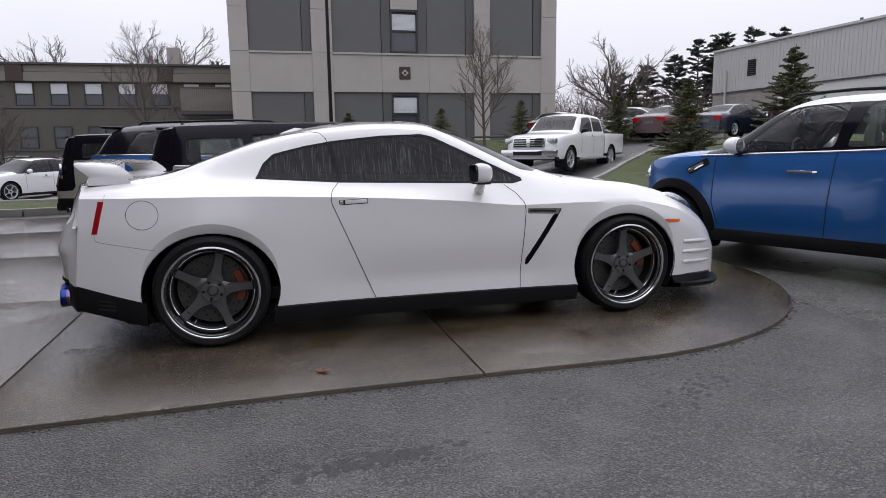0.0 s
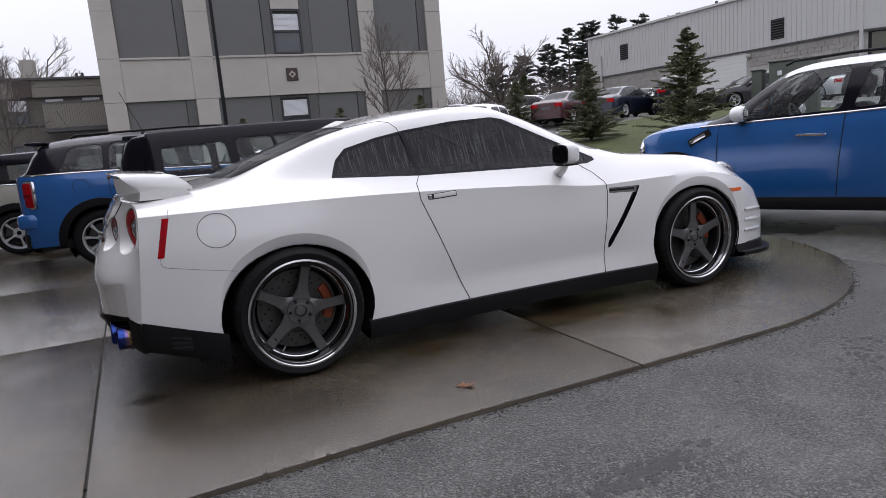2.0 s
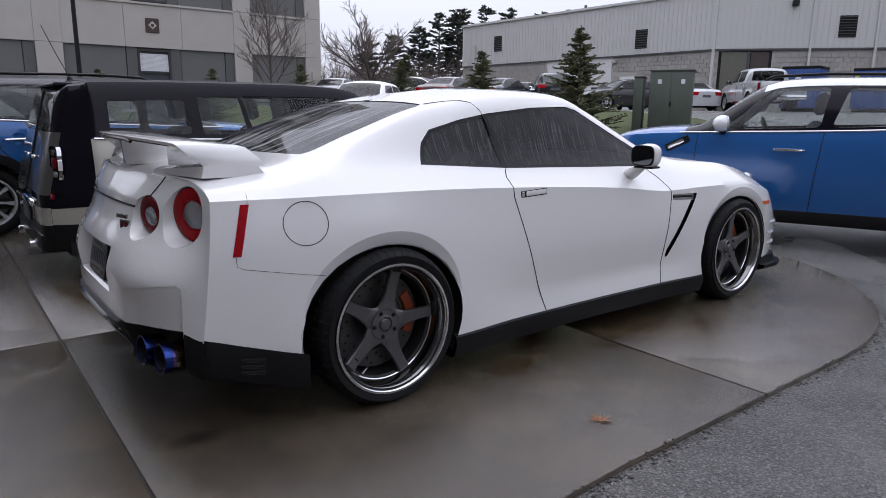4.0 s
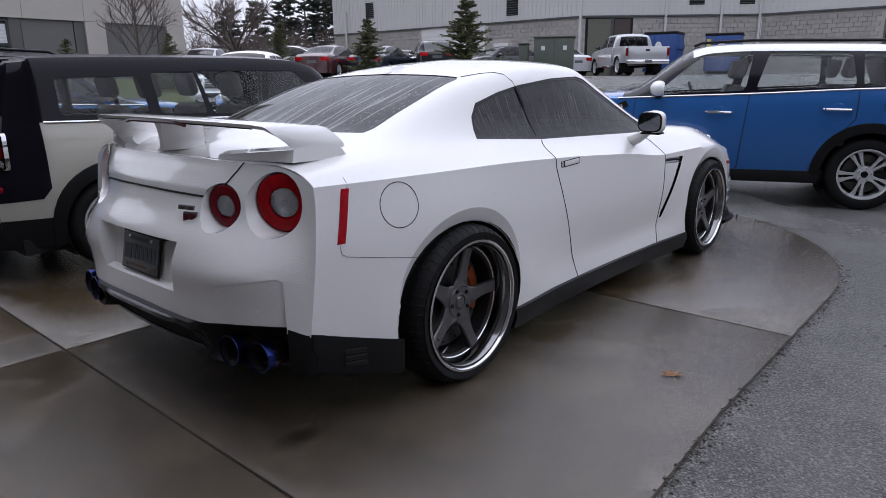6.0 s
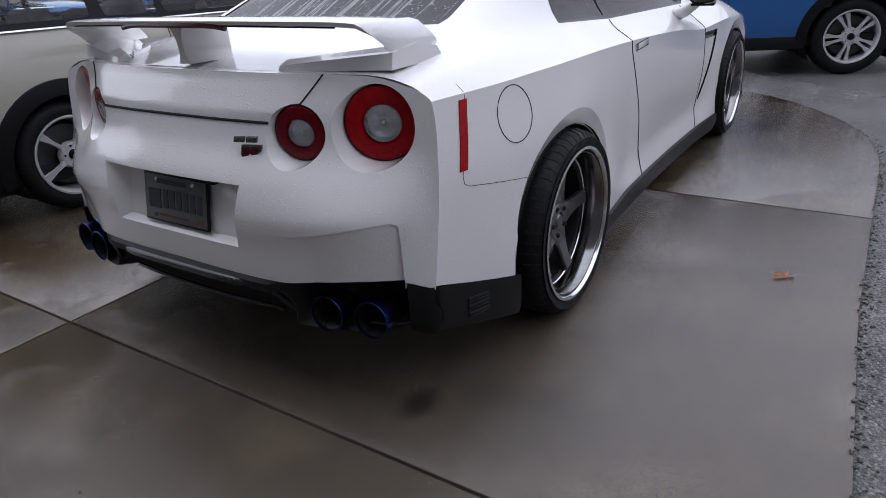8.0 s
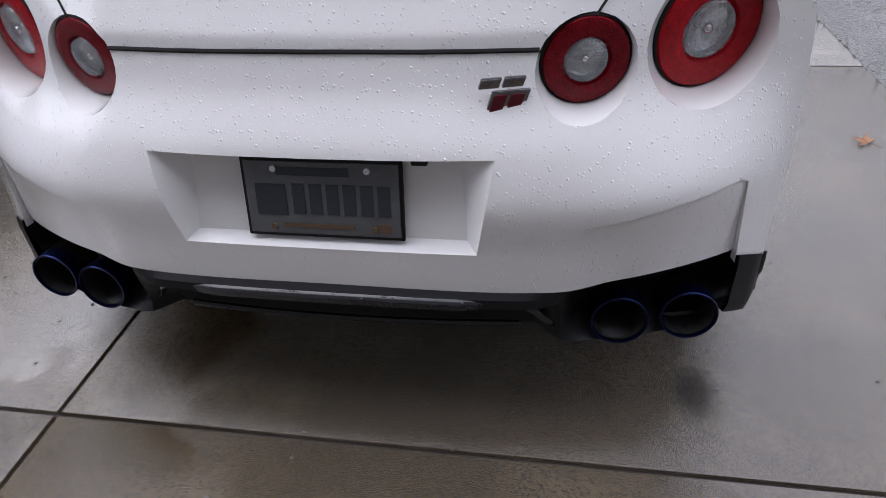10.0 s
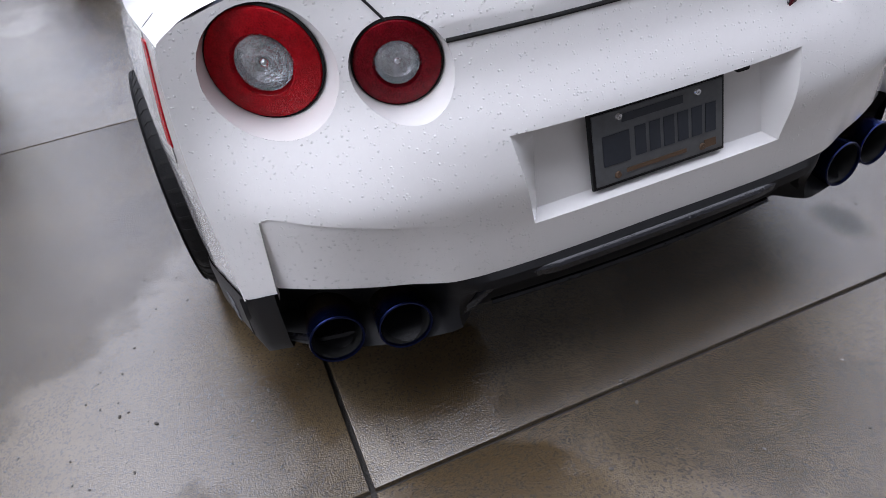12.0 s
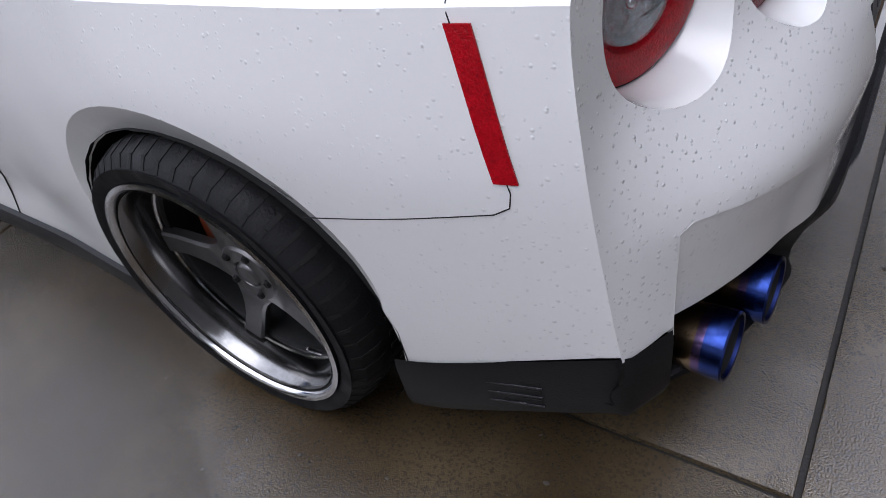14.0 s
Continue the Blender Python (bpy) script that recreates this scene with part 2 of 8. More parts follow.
M_SOIL = mat("mulch", (0.06, 0.04, 0.028), 0.9, bump=1.0)
M_WHITE = mat("pearl_white_paint", (0.79, 0.78, 0.77), 0.22, var=0.012, scale=2, coat=1.0)
M_WHITE_WET = mat("pearl_white_paint_rain", (0.79, 0.78, 0.77), 0.22, var=0.012, scale=2, coat=1.0, drops=0.55, drop_scale=145, drop_few=0.3)
M_WHITE_MIST = mat("pearl_white_paint_fine_rain", (0.79, 0.78, 0.77), 0.22, var=0.012, scale=2, coat=1.0, drops=0.35, drop_scale=125, drop_few=0.55)
M_BLACK = mat("black_plastic", (0.009, 0.009, 0.010), 0.40, spec=0.22, var=0.2, bump=0.08, fine=300)
M_GLOSSBLACK = mat("gloss_black", (0.006, 0.005, 0.009), 0.12, var=0.2, spec=0.22)
M_WETBLACK = mat("wet_black_plastic", (0.014, 0.014, 0.017), 0.16, var=0.3, scale=30, spec=0.5, drops=0.25, drop_scale=140)
# dark base imitates the dim surroundings this mirror reflects
M_MIRRORDIM = mat("mirror_pane_dark", (0.16, 0.165, 0.18), 0.05, 1.0, var=0.03)
M_TINT = pane_mat("tinted_glass", (0.085, 0.085, 0.09), 0.03, 170, False, (190, 8, 5), 0.14, 0.010)
M_TINT_RAIN = pane_mat("tinted_rear_glass_rain", (0.10, 0.10, 0.115), 0.9, 75, True, (2.2, 55, 2.2), 0.50)
M_GLASS = pane_mat("car_glass", (0.90, 0.94, 0.93), 0.10, 110, False, (60, 60, 6), 0.14, 0.04)
M_RUBBER = mat("tyre_rubber", (0.011, 0.011, 0.012), 0.55, spec=0.2, var=0.25, scale=14, bump=0.2, fine=200, rough_var=0.15)
M_LIPDARK = mat("polished_barrel", (0.24, 0.238, 0.238), 0.17, 1.0, var=0.15, scale=20)
M_BARREL = mat("dark_inner_barrel", (0.035, 0.035, 0.036), 0.4, 0.6, var=0.2)
M_GUN = mat("gunmetal_wheel", (0.135, 0.132, 0.134), 0.30, 0.6, var=0.12)
M_LIP = mat("polished_lip", (0.72, 0.72, 0.73), 0.14, 1.0, var=0.06, scale=20)
M_ALLOY = mat("silver_alloy", (0.62, 0.63, 0.64), 0.3, 0.45, var=0.08)
M_CHROME = mat("chrome", (0.78, 0.78, 0.80), 0.06, 1.0, var=0.03)
M_ORANGE = mat("orange_caliper", (0.28, 0.055, 0.018), 0.35, var=0.1)
M_DISC = mat("brake_disc", (0.085, 0.084, 0.082), 0.42, 0.6, var=0.2, scale=30)
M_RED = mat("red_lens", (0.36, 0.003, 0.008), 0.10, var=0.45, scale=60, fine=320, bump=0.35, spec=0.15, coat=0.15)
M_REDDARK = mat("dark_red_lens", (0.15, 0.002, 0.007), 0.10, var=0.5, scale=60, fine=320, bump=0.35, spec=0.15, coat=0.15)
M_REDBLACK = mat("smoked_red_lens", (0.05, 0.004, 0.006), 0.15, var=0.3, spec=0.3)
M_BADGE = mat("dark_chrome", (0.22, 0.215, 0.22), 0.18, 1.0, var=0.1)
M_BADGERED = mat("dark_red_enamel", (0.09, 0.006, 0.014), 0.15, var=0.15)
M_CLEAR = mat("clear_lens", (0.85, 0.87, 0.88), 0.03, trans=0.9, var=0.02, ior=1.3, drops=0.3, drop_scale=160)
M_REFLECT = mat("lamp_reflector", (0.62, 0.63, 0.65), 0.18, 1.0, var=0.3, scale=40, bump=0.5, fine=120)
M_AMBER = mat("amber_lens", (0.75, 0.14, 0.02), 0.08, var=0.2, coat=1.0)
M_PLATE = mat("grey_plate", (0.105, 0.11, 0.115), 0.35, var=0.15, scale=40)
M_PLATE_INK = mat("plate_ink", (0.030, 0.035, 0.045), 0.4)
M_RUST = mat("rusty_screw", (0.10, 0.06, 0.035), 0.6)
M_TI_TAN = mat("titanium_straw", (0.34, 0.24, 0.14), 0.22, 1.0, var=0.2, scale=25)
M_TI_BLUE = mat("titanium_burnt_blue", (0.022, 0.045, 0.24), 0.24, 1.0, var=0.35, scale=25, hue=(0.05, 0.09, 0.34))
M_TI_DARK = mat("titanium_dark_rim", (0.012, 0.018, 0.07), 0.3, 1.0, var=0.3, scale=25)
M_TI_VIOLET = mat("titanium_violet", (0.20, 0.13, 0.30), 0.20, 1.0, var=0.3, scale=25)
# black parts, sooty bores, and shade painted into gaps, slots and wells
M_DEEPBLACK = mat("soot", (0.006, 0.006, 0.006), 0.8)
M_INTERIOR = mat("dark_interior", (0.020, 0.020, 0.021), 0.7, bump=0.3)
M_SEAT = mat("seat_cloth", (0.045, 0.044, 0.043), 0.8, bump=0.4)
M_SEATGREY = mat("grey_seat_cloth", (0.16, 0.16, 0.165), 0.8, bump=0.3)
M_SEATLIGHT = mat("light_seat_leather", (0.36, 0.33, 0.28), 0.6, bump=0.2)
M_BLUE = mat("metallic_blue_paint", (0.014, 0.115, 0.37), 0.26, 0.2, var=0.06, coat=1.0, drops=0.15, drop_scale=90)
M_CREAM = mat("cream_paint", (0.40, 0.385, 0.33), 0.25, var=0.03, coat=1.0, drops=0.15, drop_scale=90)
M_DARKPAINT = mat("black_roof_paint", (0.013, 0.012, 0.019), 0.24, var=0.15, spec=0.16, drops=0.2, drop_scale=90)
M_TRIM = mat("satin_chrome_trim", (0.66, 0.66, 0.68), 0.16, 1.0, var=0.03)
M_TRUCK = mat("white_truck_paint", (0.76, 0.76, 0.76), 0.28, var=0.02, coat=1.0)
M_SILVER = mat("silver_paint", (0.42, 0.43, 0.44), 0.28, 0.5, var=0.03, coat=1.0)
M_CARS = [mat("car_paint_" + k, c, 0.28, 0.2, var=0.05, coat=1.0) for k, c in (
    ("black", (0.014, 0.014, 0.016)), ("grey", (0.16, 0.17, 0.18)), ("maroon", (0.05, 0.010, 0.012)), ("navy", (0.012, 0.018, 0.036)), ("pale", (0.55, 0.56, 0.57)))]


# ---------------------------------------------------------------- mesh helpers
def part(name, bm, material, parent=None, label="", flat=False, angle=38):
    """Link a bmesh as one mesh object under a thing."""
    me = bpy.data.meshes.new(name)
    bm.normal_update()
    if not flat:
        lim = radians(angle)
        for f in bm.faces:
            f.smooth = True
        for e in bm.edges:
            e.smooth = len(e.link_faces) == 2 and e.calc_face_angle(0) < lim
    bm.to_mesh(me)
    bm.free()
    for m in (material if isinstance(material, (list, tuple)) else [material]):
        me.materials.append(m)
    ob = new(name, me)
    if parent is not None:
        ob.parent = parent
    if label:
        ob["label"] = label
    return ob


def thing(name, at, label, category, group="", kind=""):
    ob = new(name)
    ob.matrix_world = at if isinstance(at, Matrix) else Matrix.Translation(at)
    return tagged(ob, label, category, group, kind)


def again(ob, parent, m=None, name=None):
    """The same mesh once more, as an object of its own."""
    o = new(name or ob.name.split(".")[0], ob.data)
    o.parent = parent
    if m is not None:
        o.matrix_basis = m
    if "label" in ob:
        o["label"] = ob["label"]
    return o


def box(bm, lo, hi, bevel=0.0, m=None):
    c = [(a + b) / 2 for a, b in zip(lo, hi)]
    s = [abs(b - a) for a, b in zip(lo, hi)]
    r = bmesh.ops.create_cube(bm, size=1, matrix=Matrix.LocRotScale(c, None, s))
    if bevel:
        edges = list({e for v in r["verts"] for e in v.link_edges})
        r2 = bmesh.ops.bevel(bm, geom=edges, offset=bevel, segments=2, affect="EDGES", profile=0.5)
        vs = list({v for f in r2["faces"] for v in f.verts} | {v for v in r["verts"] if v.is_valid})
    else:
        vs = r["verts"]
    if m is not None:
        bmesh.ops.transform(bm, matrix=m, verts=[v for v in vs if v.is_valid])
    return vs


def boxed(lo, hi, bevel=0.0, m=None):
    bm = bmesh.new()
    box(bm, lo, hi, bevel, m)
    return bm


def lathe(profile, n=48, axis="Y", closed=False):
    """Spin a profile of (radius, along) about an axis."""
    bm = bmesh.new()
    rings = []
    for r, a in profile:
        ring = []
        for i in range(n):
            t = 2 * math.pi * i / n
            p = {"Y": (r * math.cos(t), a, r * math.sin(t)), "Z": (r * math.cos(t), r * math.sin(t), a), "X": (a, r * math.cos(t), r * math.sin(t))}[axis]
            ring.append(bm.verts.new(p))
        rings.append(ring)
    pairs = list(zip(rings, rings[1:])) + ([(rings[-1], rings[0])] if closed else [])
    for a, b in pairs:
        for i in range(n):
            bm.faces.new((a[i], a[(i + 1) % n], b[(i + 1) % n], b[i]))
    bmesh.ops.recalc_face_normals(bm, faces=bm.faces)
    return bm


def tube(bm, pts, r, n=6, taper=None):
    """A tube along a polyline."""
    pts = [Vector(p) for p in pts]
    rings = []
    for i, p in enumerate(pts):
        d = (pts[min(i + 1, len(pts) - 1)] - pts[max(i - 1, 0)]).normalized()
        u = d.orthogonal().normalized() if abs(d.z) > 0.9 else d.cross(Vector((0, 0, 1))).normalized()
        w = d.cross(u)
        rr = r if taper is None else r + (taper - r) * i / max(1, len(pts) - 1)
        rings.append([bm.verts.new(p + rr * (u * math.cos(2 * math.pi * k / n) + w * math.sin(2 * math.pi * k / n))) for k in range(n)])
    for a, b in zip(rings, rings[1:]):
        for k in range(n):
            bm.faces.new((a[k], a[(k + 1) % n], b[(k + 1) % n], b[k]))
    for ring in (rings[0][::-1], rings[-1]):
        bm.faces.new(ring)
    return bm


def tubed(pts, r, n=6, taper=None):
    return tube(bmesh.new(), pts, r, n, taper)


def pchip(knots):
    """A smooth curve through (x, v) knots without overshoot."""
    xs, vs = [k[0] for k in knots], [k[1] for k in knots]
    h = [b - a for a, b in zip(xs, xs[1:])]
    d = [(b - a) / k for a, b, k in zip(vs, vs[1:], h)]
    s = [d[0]] + [0 if p * q <= 0 else 2 * p * q / (p + q) if abs(p) < 1e-12 or abs(q) < 1e-12 else (hp + hq) * 3 / ((2 * hq + hp) / p + (hq + 2 * hp) / q)
                  for p, q, hp, hq in zip(d, d[1:], h, h[1:])] + [d[-1]]

    def at(x):
        x = min(max(x, xs[0]), xs[-1])
        i = max(0, min(len(h) - 1, int(np.searchsorted(xs, x)) - 1))
        t = (x - xs[i]) / h[i]
        return ((1 + 2 * t) * (1 - t) ** 2 * vs[i] + t * (1 - t) ** 2 * h[i] * s[i] + t * t * (3 - 2 * t) * vs[i + 1] + t * t * (t - 1) * h[i] * s[i + 1])
    return at


def line3(knots):
    fy, fz = pchip([(k[0], k[1]) for k in knots]), pchip([(k[0], k[2]) for k in knots])
    return lambda x: (fy(x), fz(x))


def rounded(pts, r, n=4):
    """A polygon with rounded corners."""
    out = []
    for i, p in enumerate(pts):
        p, a, b = Vector(p), Vector(pts[i - 1]), Vector(pts[(i + 1) % len(pts)])
        ra = min(r, (a - p).length * 0.45, (b - p).length * 0.45)
        s, e = p + (a - p).normalized() * ra, p + (b - p).normalized() * ra
        for k in range(n + 1):
            t = k / n
            out.append(tuple((1 - t) ** 2 * s + 2 * t * (1 - t) * p + t * t * e))
    return out


def ellipse(cx, cy, a, b, n=36):
    return [(cx + a * math.cos(2 * math.pi * i / n), cy + b * math.sin(2 * math.pi * i / n)) for i in range(n)]


def inside(p, poly):
    x, y = p
    c = False
    for (x1, y1), (x2, y2) in zip(poly, poly[1:] + poly[:1]):
        if (y1 > y) != (y2 > y) and x < (x2 - x1) * (y - y1) / (y2 - y1) + x1:
            c = not c
    return c


def stencil(bm, poly, axis, want=None):
    """Cut a polygon into a surface along an axis; returns the faces that lie in it."""
    i, j = {"x": (1, 2), "y": (0, 2), "z": (0, 1)}[axis]
    k = {"x": 0, "y": 1, "z": 2}[axis]
    lo = [min(p[q] for p in poly) for q in (0, 1)]
    hi = [max(p[q] for p in poly) for q in (0, 1)]

    def near():
        out = []
        for f in bm.faces:
            a = [v.co[i] for v in f.verts]
            b = [v.co[j] for v in f.verts]
            if max(a) >= lo[0] and min(a) <= hi[0] and max(b) >= lo[1] and min(b) <= hi[1]:
                if want is None or want(f.calc_center_median()):
                    out.append(f)
        return out
    for (a1, b1), (a2, b2) in zip(poly, poly[1:] + poly[:1]):
        if abs(a2 - a1) + abs(b2 - b1) < 1e-6:
            continue
        co, no = [0, 0, 0], [0, 0, 0]
        co[i], co[j], no[i], no[j] = a1, b1, b2 - b1, -(a2 - a1)
        m1, m2 = (min(a1, a2) - 0.004, min(b1, b2) - 0.004), (max(a1, a2) + 0.004, max(b1, b2) + 0.004)
        fs = [f for f in near() if max(v.co[i] for v in f.verts) >= m1[0] and min(v.co[i] for v in f.verts) <= m2[0]
              and max(v.co[j] for v in f.verts) >= m1[1] and min(v.co[j] for v in f.verts) <= m2[1]]
        geom = list({v for f in fs for v in f.verts}) + list({e for f in fs for e in f.edges}) + fs
        bmesh.ops.bisect_plane(bm, geom=geom, dist=1e-5, plane_co=co, plane_no=no)
    return [f for f in near() if inside((f.calc_center_median()[i], f.calc_center_median()[j]), poly)]


def lift(bm, faces, offset=0.0):
    """Move faces out of a surface into a mesh of their own."""
    other = bmesh.new()
    made = {}
    for f in faces:
        vs = []
        for v in f.verts:
            if v not in made:
                made[v] = other.verts.new(v.co + v.normal * offset)
            vs.append(made[v])
        other.faces.new(vs)
    bmesh.ops.delete(bm, geom=faces, context="FACES")
    other.normal_update()
    return other


def thicken(bm, t):
    """Give a sheet a thickness inwards."""
    bm.normal_update()
    faces = list(bm.faces)
    r = bmesh.ops.solidify(bm, geom=faces, thickness=t)
    return bm


def ramp(x, a, b):
    t = min(1, max(0, (x - a) / (b - a)))
    return t * t * (3 - 2 * t)


def ground_z(x, y):
    """The lie of the land: flat round the parking bays, rising gently towards the buildings."""
    s = 0.9 * x + 0.55 * y - 15
    up = 0.11 * (s if s > 2 else 0.125 * (s + 2) ** 2 if s > -2 else 0)
    dip = -0.55 * ramp(-x, 4, 10) * ramp(y, 11, 20)
    return min(up, 1.28 + 0.004 * s) + dip


# ---------------------------------------------------------------- ground
def ground_sheet(name, poly, z, step, material, kind_label, category, parent=None):
    """A sheet that follows the land inside a polygon."""
    bm = bmesh.new()
    x0, x1 = min(p[0] for p in poly), max(p[0] for p in poly)
    y0, y1 = min(p[1] for p in poly), max(p[1] for p in poly)
    nx, ny = max(1, round((x1 - x0) / step)), max(1, round((y1 - y0) / step))
    g = [[bm.verts.new((x0 + (x1 - x0) * a / nx, y0 + (y1 - y0) * b / ny, 0)) for b in range(ny + 1)] for a in range(nx + 1)]
    for a in range(nx):
        for b in range(ny):
            bm.faces.new((g[a][b], g[a + 1][b], g[a + 1][b + 1], g[a][b + 1]))
    keep = set(stencil(bm, poly, "z"))
    bmesh.ops.delete(bm, geom=[f for f in bm.faces if f not in keep], context="FACES")
    for v in bm.verts:
        v.co.z = ground_z(v.co.x, v.co.y) + z
    return tagged(part(name, bm, material, parent), kind_label, category, kind="structure")


def far_grid():
    """One ground sheet, fine near the bays and coarse towards the horizon."""
    marks = [-1500, -600, -250, -120, -60, -30] + [i * 1.5 for i in range(-14, 37)] + [70, 100, 160, 300, 700, 1500]
    bm = bmesh.new()
    g = [[bm.verts.new((x, y, ground_z(x, y) - 0.025)) for y in marks] for x in marks]
    for a in range(len(marks) - 1):
        for b in range(len(marks) - 1):
            bm.faces.new((g[a][b], g[a + 1][b], g[a + 1][b + 1], g[a][b + 1]))
    return bm


tagged(part("ground", far_grid(), M_ASPHALT), "wet dark grey asphalt lot with pale aggregate", "ground", kind="structure")

# the concrete parking apron: straight along the drive, rounded at its end
APRON_R, APRON_C = 2.40, (0.88, 0.53)
APRON = [(-14.0, -2.37), (-4.0, -2.07), (-2.2, -1.93), (-1.0, -1.875)]
APRON += [(APRON_C[0] + APRON_R * math.cos(radians(a)), APRON_C[1] + APRON_R * math.sin(radians(a))) for a in range(-90, 1, 6)]
APRON += [(3.36, 1.2), (3.60, 3.0), (3.9, 6.0), (3.9, 8.0), (-14.0, 8.0)]
GAP = 0.0055


def clip(poly, axis, v, sign):
    """Keep the side of a polygon where sign * (coordinate - v) > 0."""
    out = []
    for p, q in zip(poly, poly[1:] + poly[:1]):
        a, b = sign * (p[axis] - v), sign * (q[axis] - v)
        if a >= 0:
            out.append(p)
        if (a > 0 > b) or (a < 0 < b):
            t = a / (a - b)
            out.append((p[0] + (q[0] - p[0]) * t, p[1] + (q[1] - p[1]) * t))
    return out


apron = tagged(part("pavement", boxed((-13.5, -1.6, -0.06), (1.6, 7.9, -0.014)), M_JOINT), "wet concrete parking apron scored into large slabs", "pavement", kind="structure")
XJ = [-14.2, -12.18, -9.74, -7.30, -4.86, -2.40, 0.015, 4.5]
YJ = [-3, 0.74, 3.25, 5.75, 8.2]


def slab_mesh(poly):
    bm = bmesh.new()
    vs = [bm.verts.new((x, y, -0.05)) for x, y in poly]
    f = bm.faces.new(vs)
    if f.normal.z < 0 or sum((b[0] - a[0]) * (b[1] + a[1]) for a, b in zip(poly, poly[1:] + poly[:1])) > 0:
        bmesh.ops.reverse_faces(bm, faces=[f])
    r = bmesh.ops.extrude_face_region(bm, geom=[f])
    top = [v for v in r["geom"] if isinstance(v, bmesh.types.BMVert)]
    bmesh.ops.translate(bm, verts=top, vec=(0, 0, 0.05))
    bmesh.ops.recalc_face_normals(bm, faces=bm.faces)
    edges = [e for e in bm.edges if all(abs(v.co.z) < 1e-6 for v in e.verts)]
    bmesh.ops.bevel(bm, geom=edges, offset=0.004, segments=2, affect="EDGES", profile=0.5)
    return bm


for xa, xb in zip(XJ, XJ[1:]):
    for ya, yb in zip(YJ, YJ[1:]):
        p = APRON
        for ax, v, s in ((0, xa + GAP, 1), (0, xb - GAP, -1), (1, ya + GAP, 1), (1, yb - GAP, -1)):
            p = clip(p, ax, v, s) if len(p) > 2 else p
        if len(p) > 2:
            part("slab", slab_mesh(p), M_CONCRETE, apron)

# lawns, kerbs
LAWN = [(7.4, 9.2), (8.3, 12.9), (11.0, 15.8), (14.2, 18.8), (20.5, 17.0), (20, 11), (16.5, 5), (12, 5.5)]
ground_sheet("lawn", LAWN, 0.05, 1.0, M_GRASS, "winter-green wet lawn with a few bare patches", "lawn")
LAWN2 = [(-2.5, 33.0), (8.2, 18.5), (12.6, 20.6), (20, 33.0)]
ground_sheet("lawn", LAWN2, 0.05, 1.0, M_GRASS, "wet lawn strip along the foot of the office building", "lawn")
STRIP = [(-14, 8.9), (-5.4, 8.7), (-3.2, 9.4), (-2.6, 10.4), (-4, 11.2), (-14, 11.6)]
ground_sheet("lawn", STRIP, 0.06, 0.8, M_GRASS, "narrow grass verge beside the parking bays", "lawn")


def kerb(pts, w=0.15, h=0.12):
    root = thing("kerb", (0, 0, 0), "weathered concrete kerb along the lawn", "kerb", kind="structure")
    for a, b in zip(pts, pts[1:]):
        a, b = Vector(a), Vector(b)
        n = max(1, round((b - a).length / 1.2))
        for i in range(n):
            p, q = a + (b - a) * i / n, a + (b - a) * (i + 1) / n
            d = (q - p).normalized()
            bm = boxed((0.004, -w / 2, -0.15), ((q - p).length - 0.004, w / 2, h), 0.015)
            slope = (ground_z(*q) - ground_z(*p)) / (q - p).length
            o = part("kerb_stone", bm, M_KERB, root)
            o.matrix_world = Matrix.Translation((p.x, p.y, ground_z(*p))) @ Matrix.Rotation(math.atan2(d.y, d.x), 4, "Z") @ Matrix.Rotation(-math.atan(slope), 4, "Y")


kerb([LAWN[7], LAWN[0], LAWN[1], LAWN[2], LAWN[3]])
kerb([LAWN2[0], LAWN2[1], LAWN2[2]])
kerb([STRIP[0], STRIP[1], STRIP[2], STRIP[3], STRIP[4], STRIP[5]])
# ---------------------------------------------------------------- lofted car bodies
def section(pts, subs, creases=()):
    """Points of a half section through feature points, by chord length; a crease breaks the curve."""
    for c in creases[:1]:
        return section(pts[:c + 1], subs[:c])[:-1] + section(pts[c:], subs[c:], [k - c for k in creases[1:]])
    s = [0]
    for a, b in zip(pts, pts[1:]):
        s.append(s[-1] + max(1e-4, math.hypot(b[0] - a[0], b[1] - a[1])))
    fy, fz = pchip(list(zip(s, [p[0] for p in pts]))), pchip(list(zip(s, [p[1] for p in pts])))
    out = []
    for i, n in enumerate(subs):
        out += [(fy(s[i] + (s[i + 1] - s[i]) * k / n), fz(s[i] + (s[i + 1] - s[i]) * k / n)) for k in range(n)]
    return out + [pts[-1]]


def loft(stations, sect, place=None):
    """A shell from half sections at stations, mirrored; y is 0 on the first point of each section."""
    bm = bmesh.new()
    rows = []
    for x in stations:
        half = sect(x)
        ring = [(y, z) for y, z in half[::-1]] + [(-y, z) for y, z in half[1:]]
        rows.append([bm.verts.new(place(x, y, z) if place else (x, y, z)) for y, z in ring])
    for a, b in zip(rows, rows[1:]):
        for i in range(len(a) - 1):
            bm.faces.new((a[i], a[i + 1], b[i + 1], b[i]))
    bmesh.ops.recalc_face_normals(bm, faces=bm.faces)
    bm.normal_update()
    up = max(bm.faces, key=lambda f: f.calc_center_median().z)
    if up.normal.z < 0:
        bmesh.ops.reverse_faces(bm, faces=bm.faces)
    return bm, rows


def side_y(sect, x, z):
    """Half width of a section at a height, below its widest shoulder."""
    h = sect(x)
    best = None
    for (ya, za), (yb, zb) in zip(h, h[1:]):
        if (za - z) * (zb - z) <= 0 and abs(za - zb) > 1e-6:
            y = ya + (yb - ya) * (za - z) / (za - zb)
            best = y if best is None else max(best, y)
    return best if best is not None else h[-1][0]


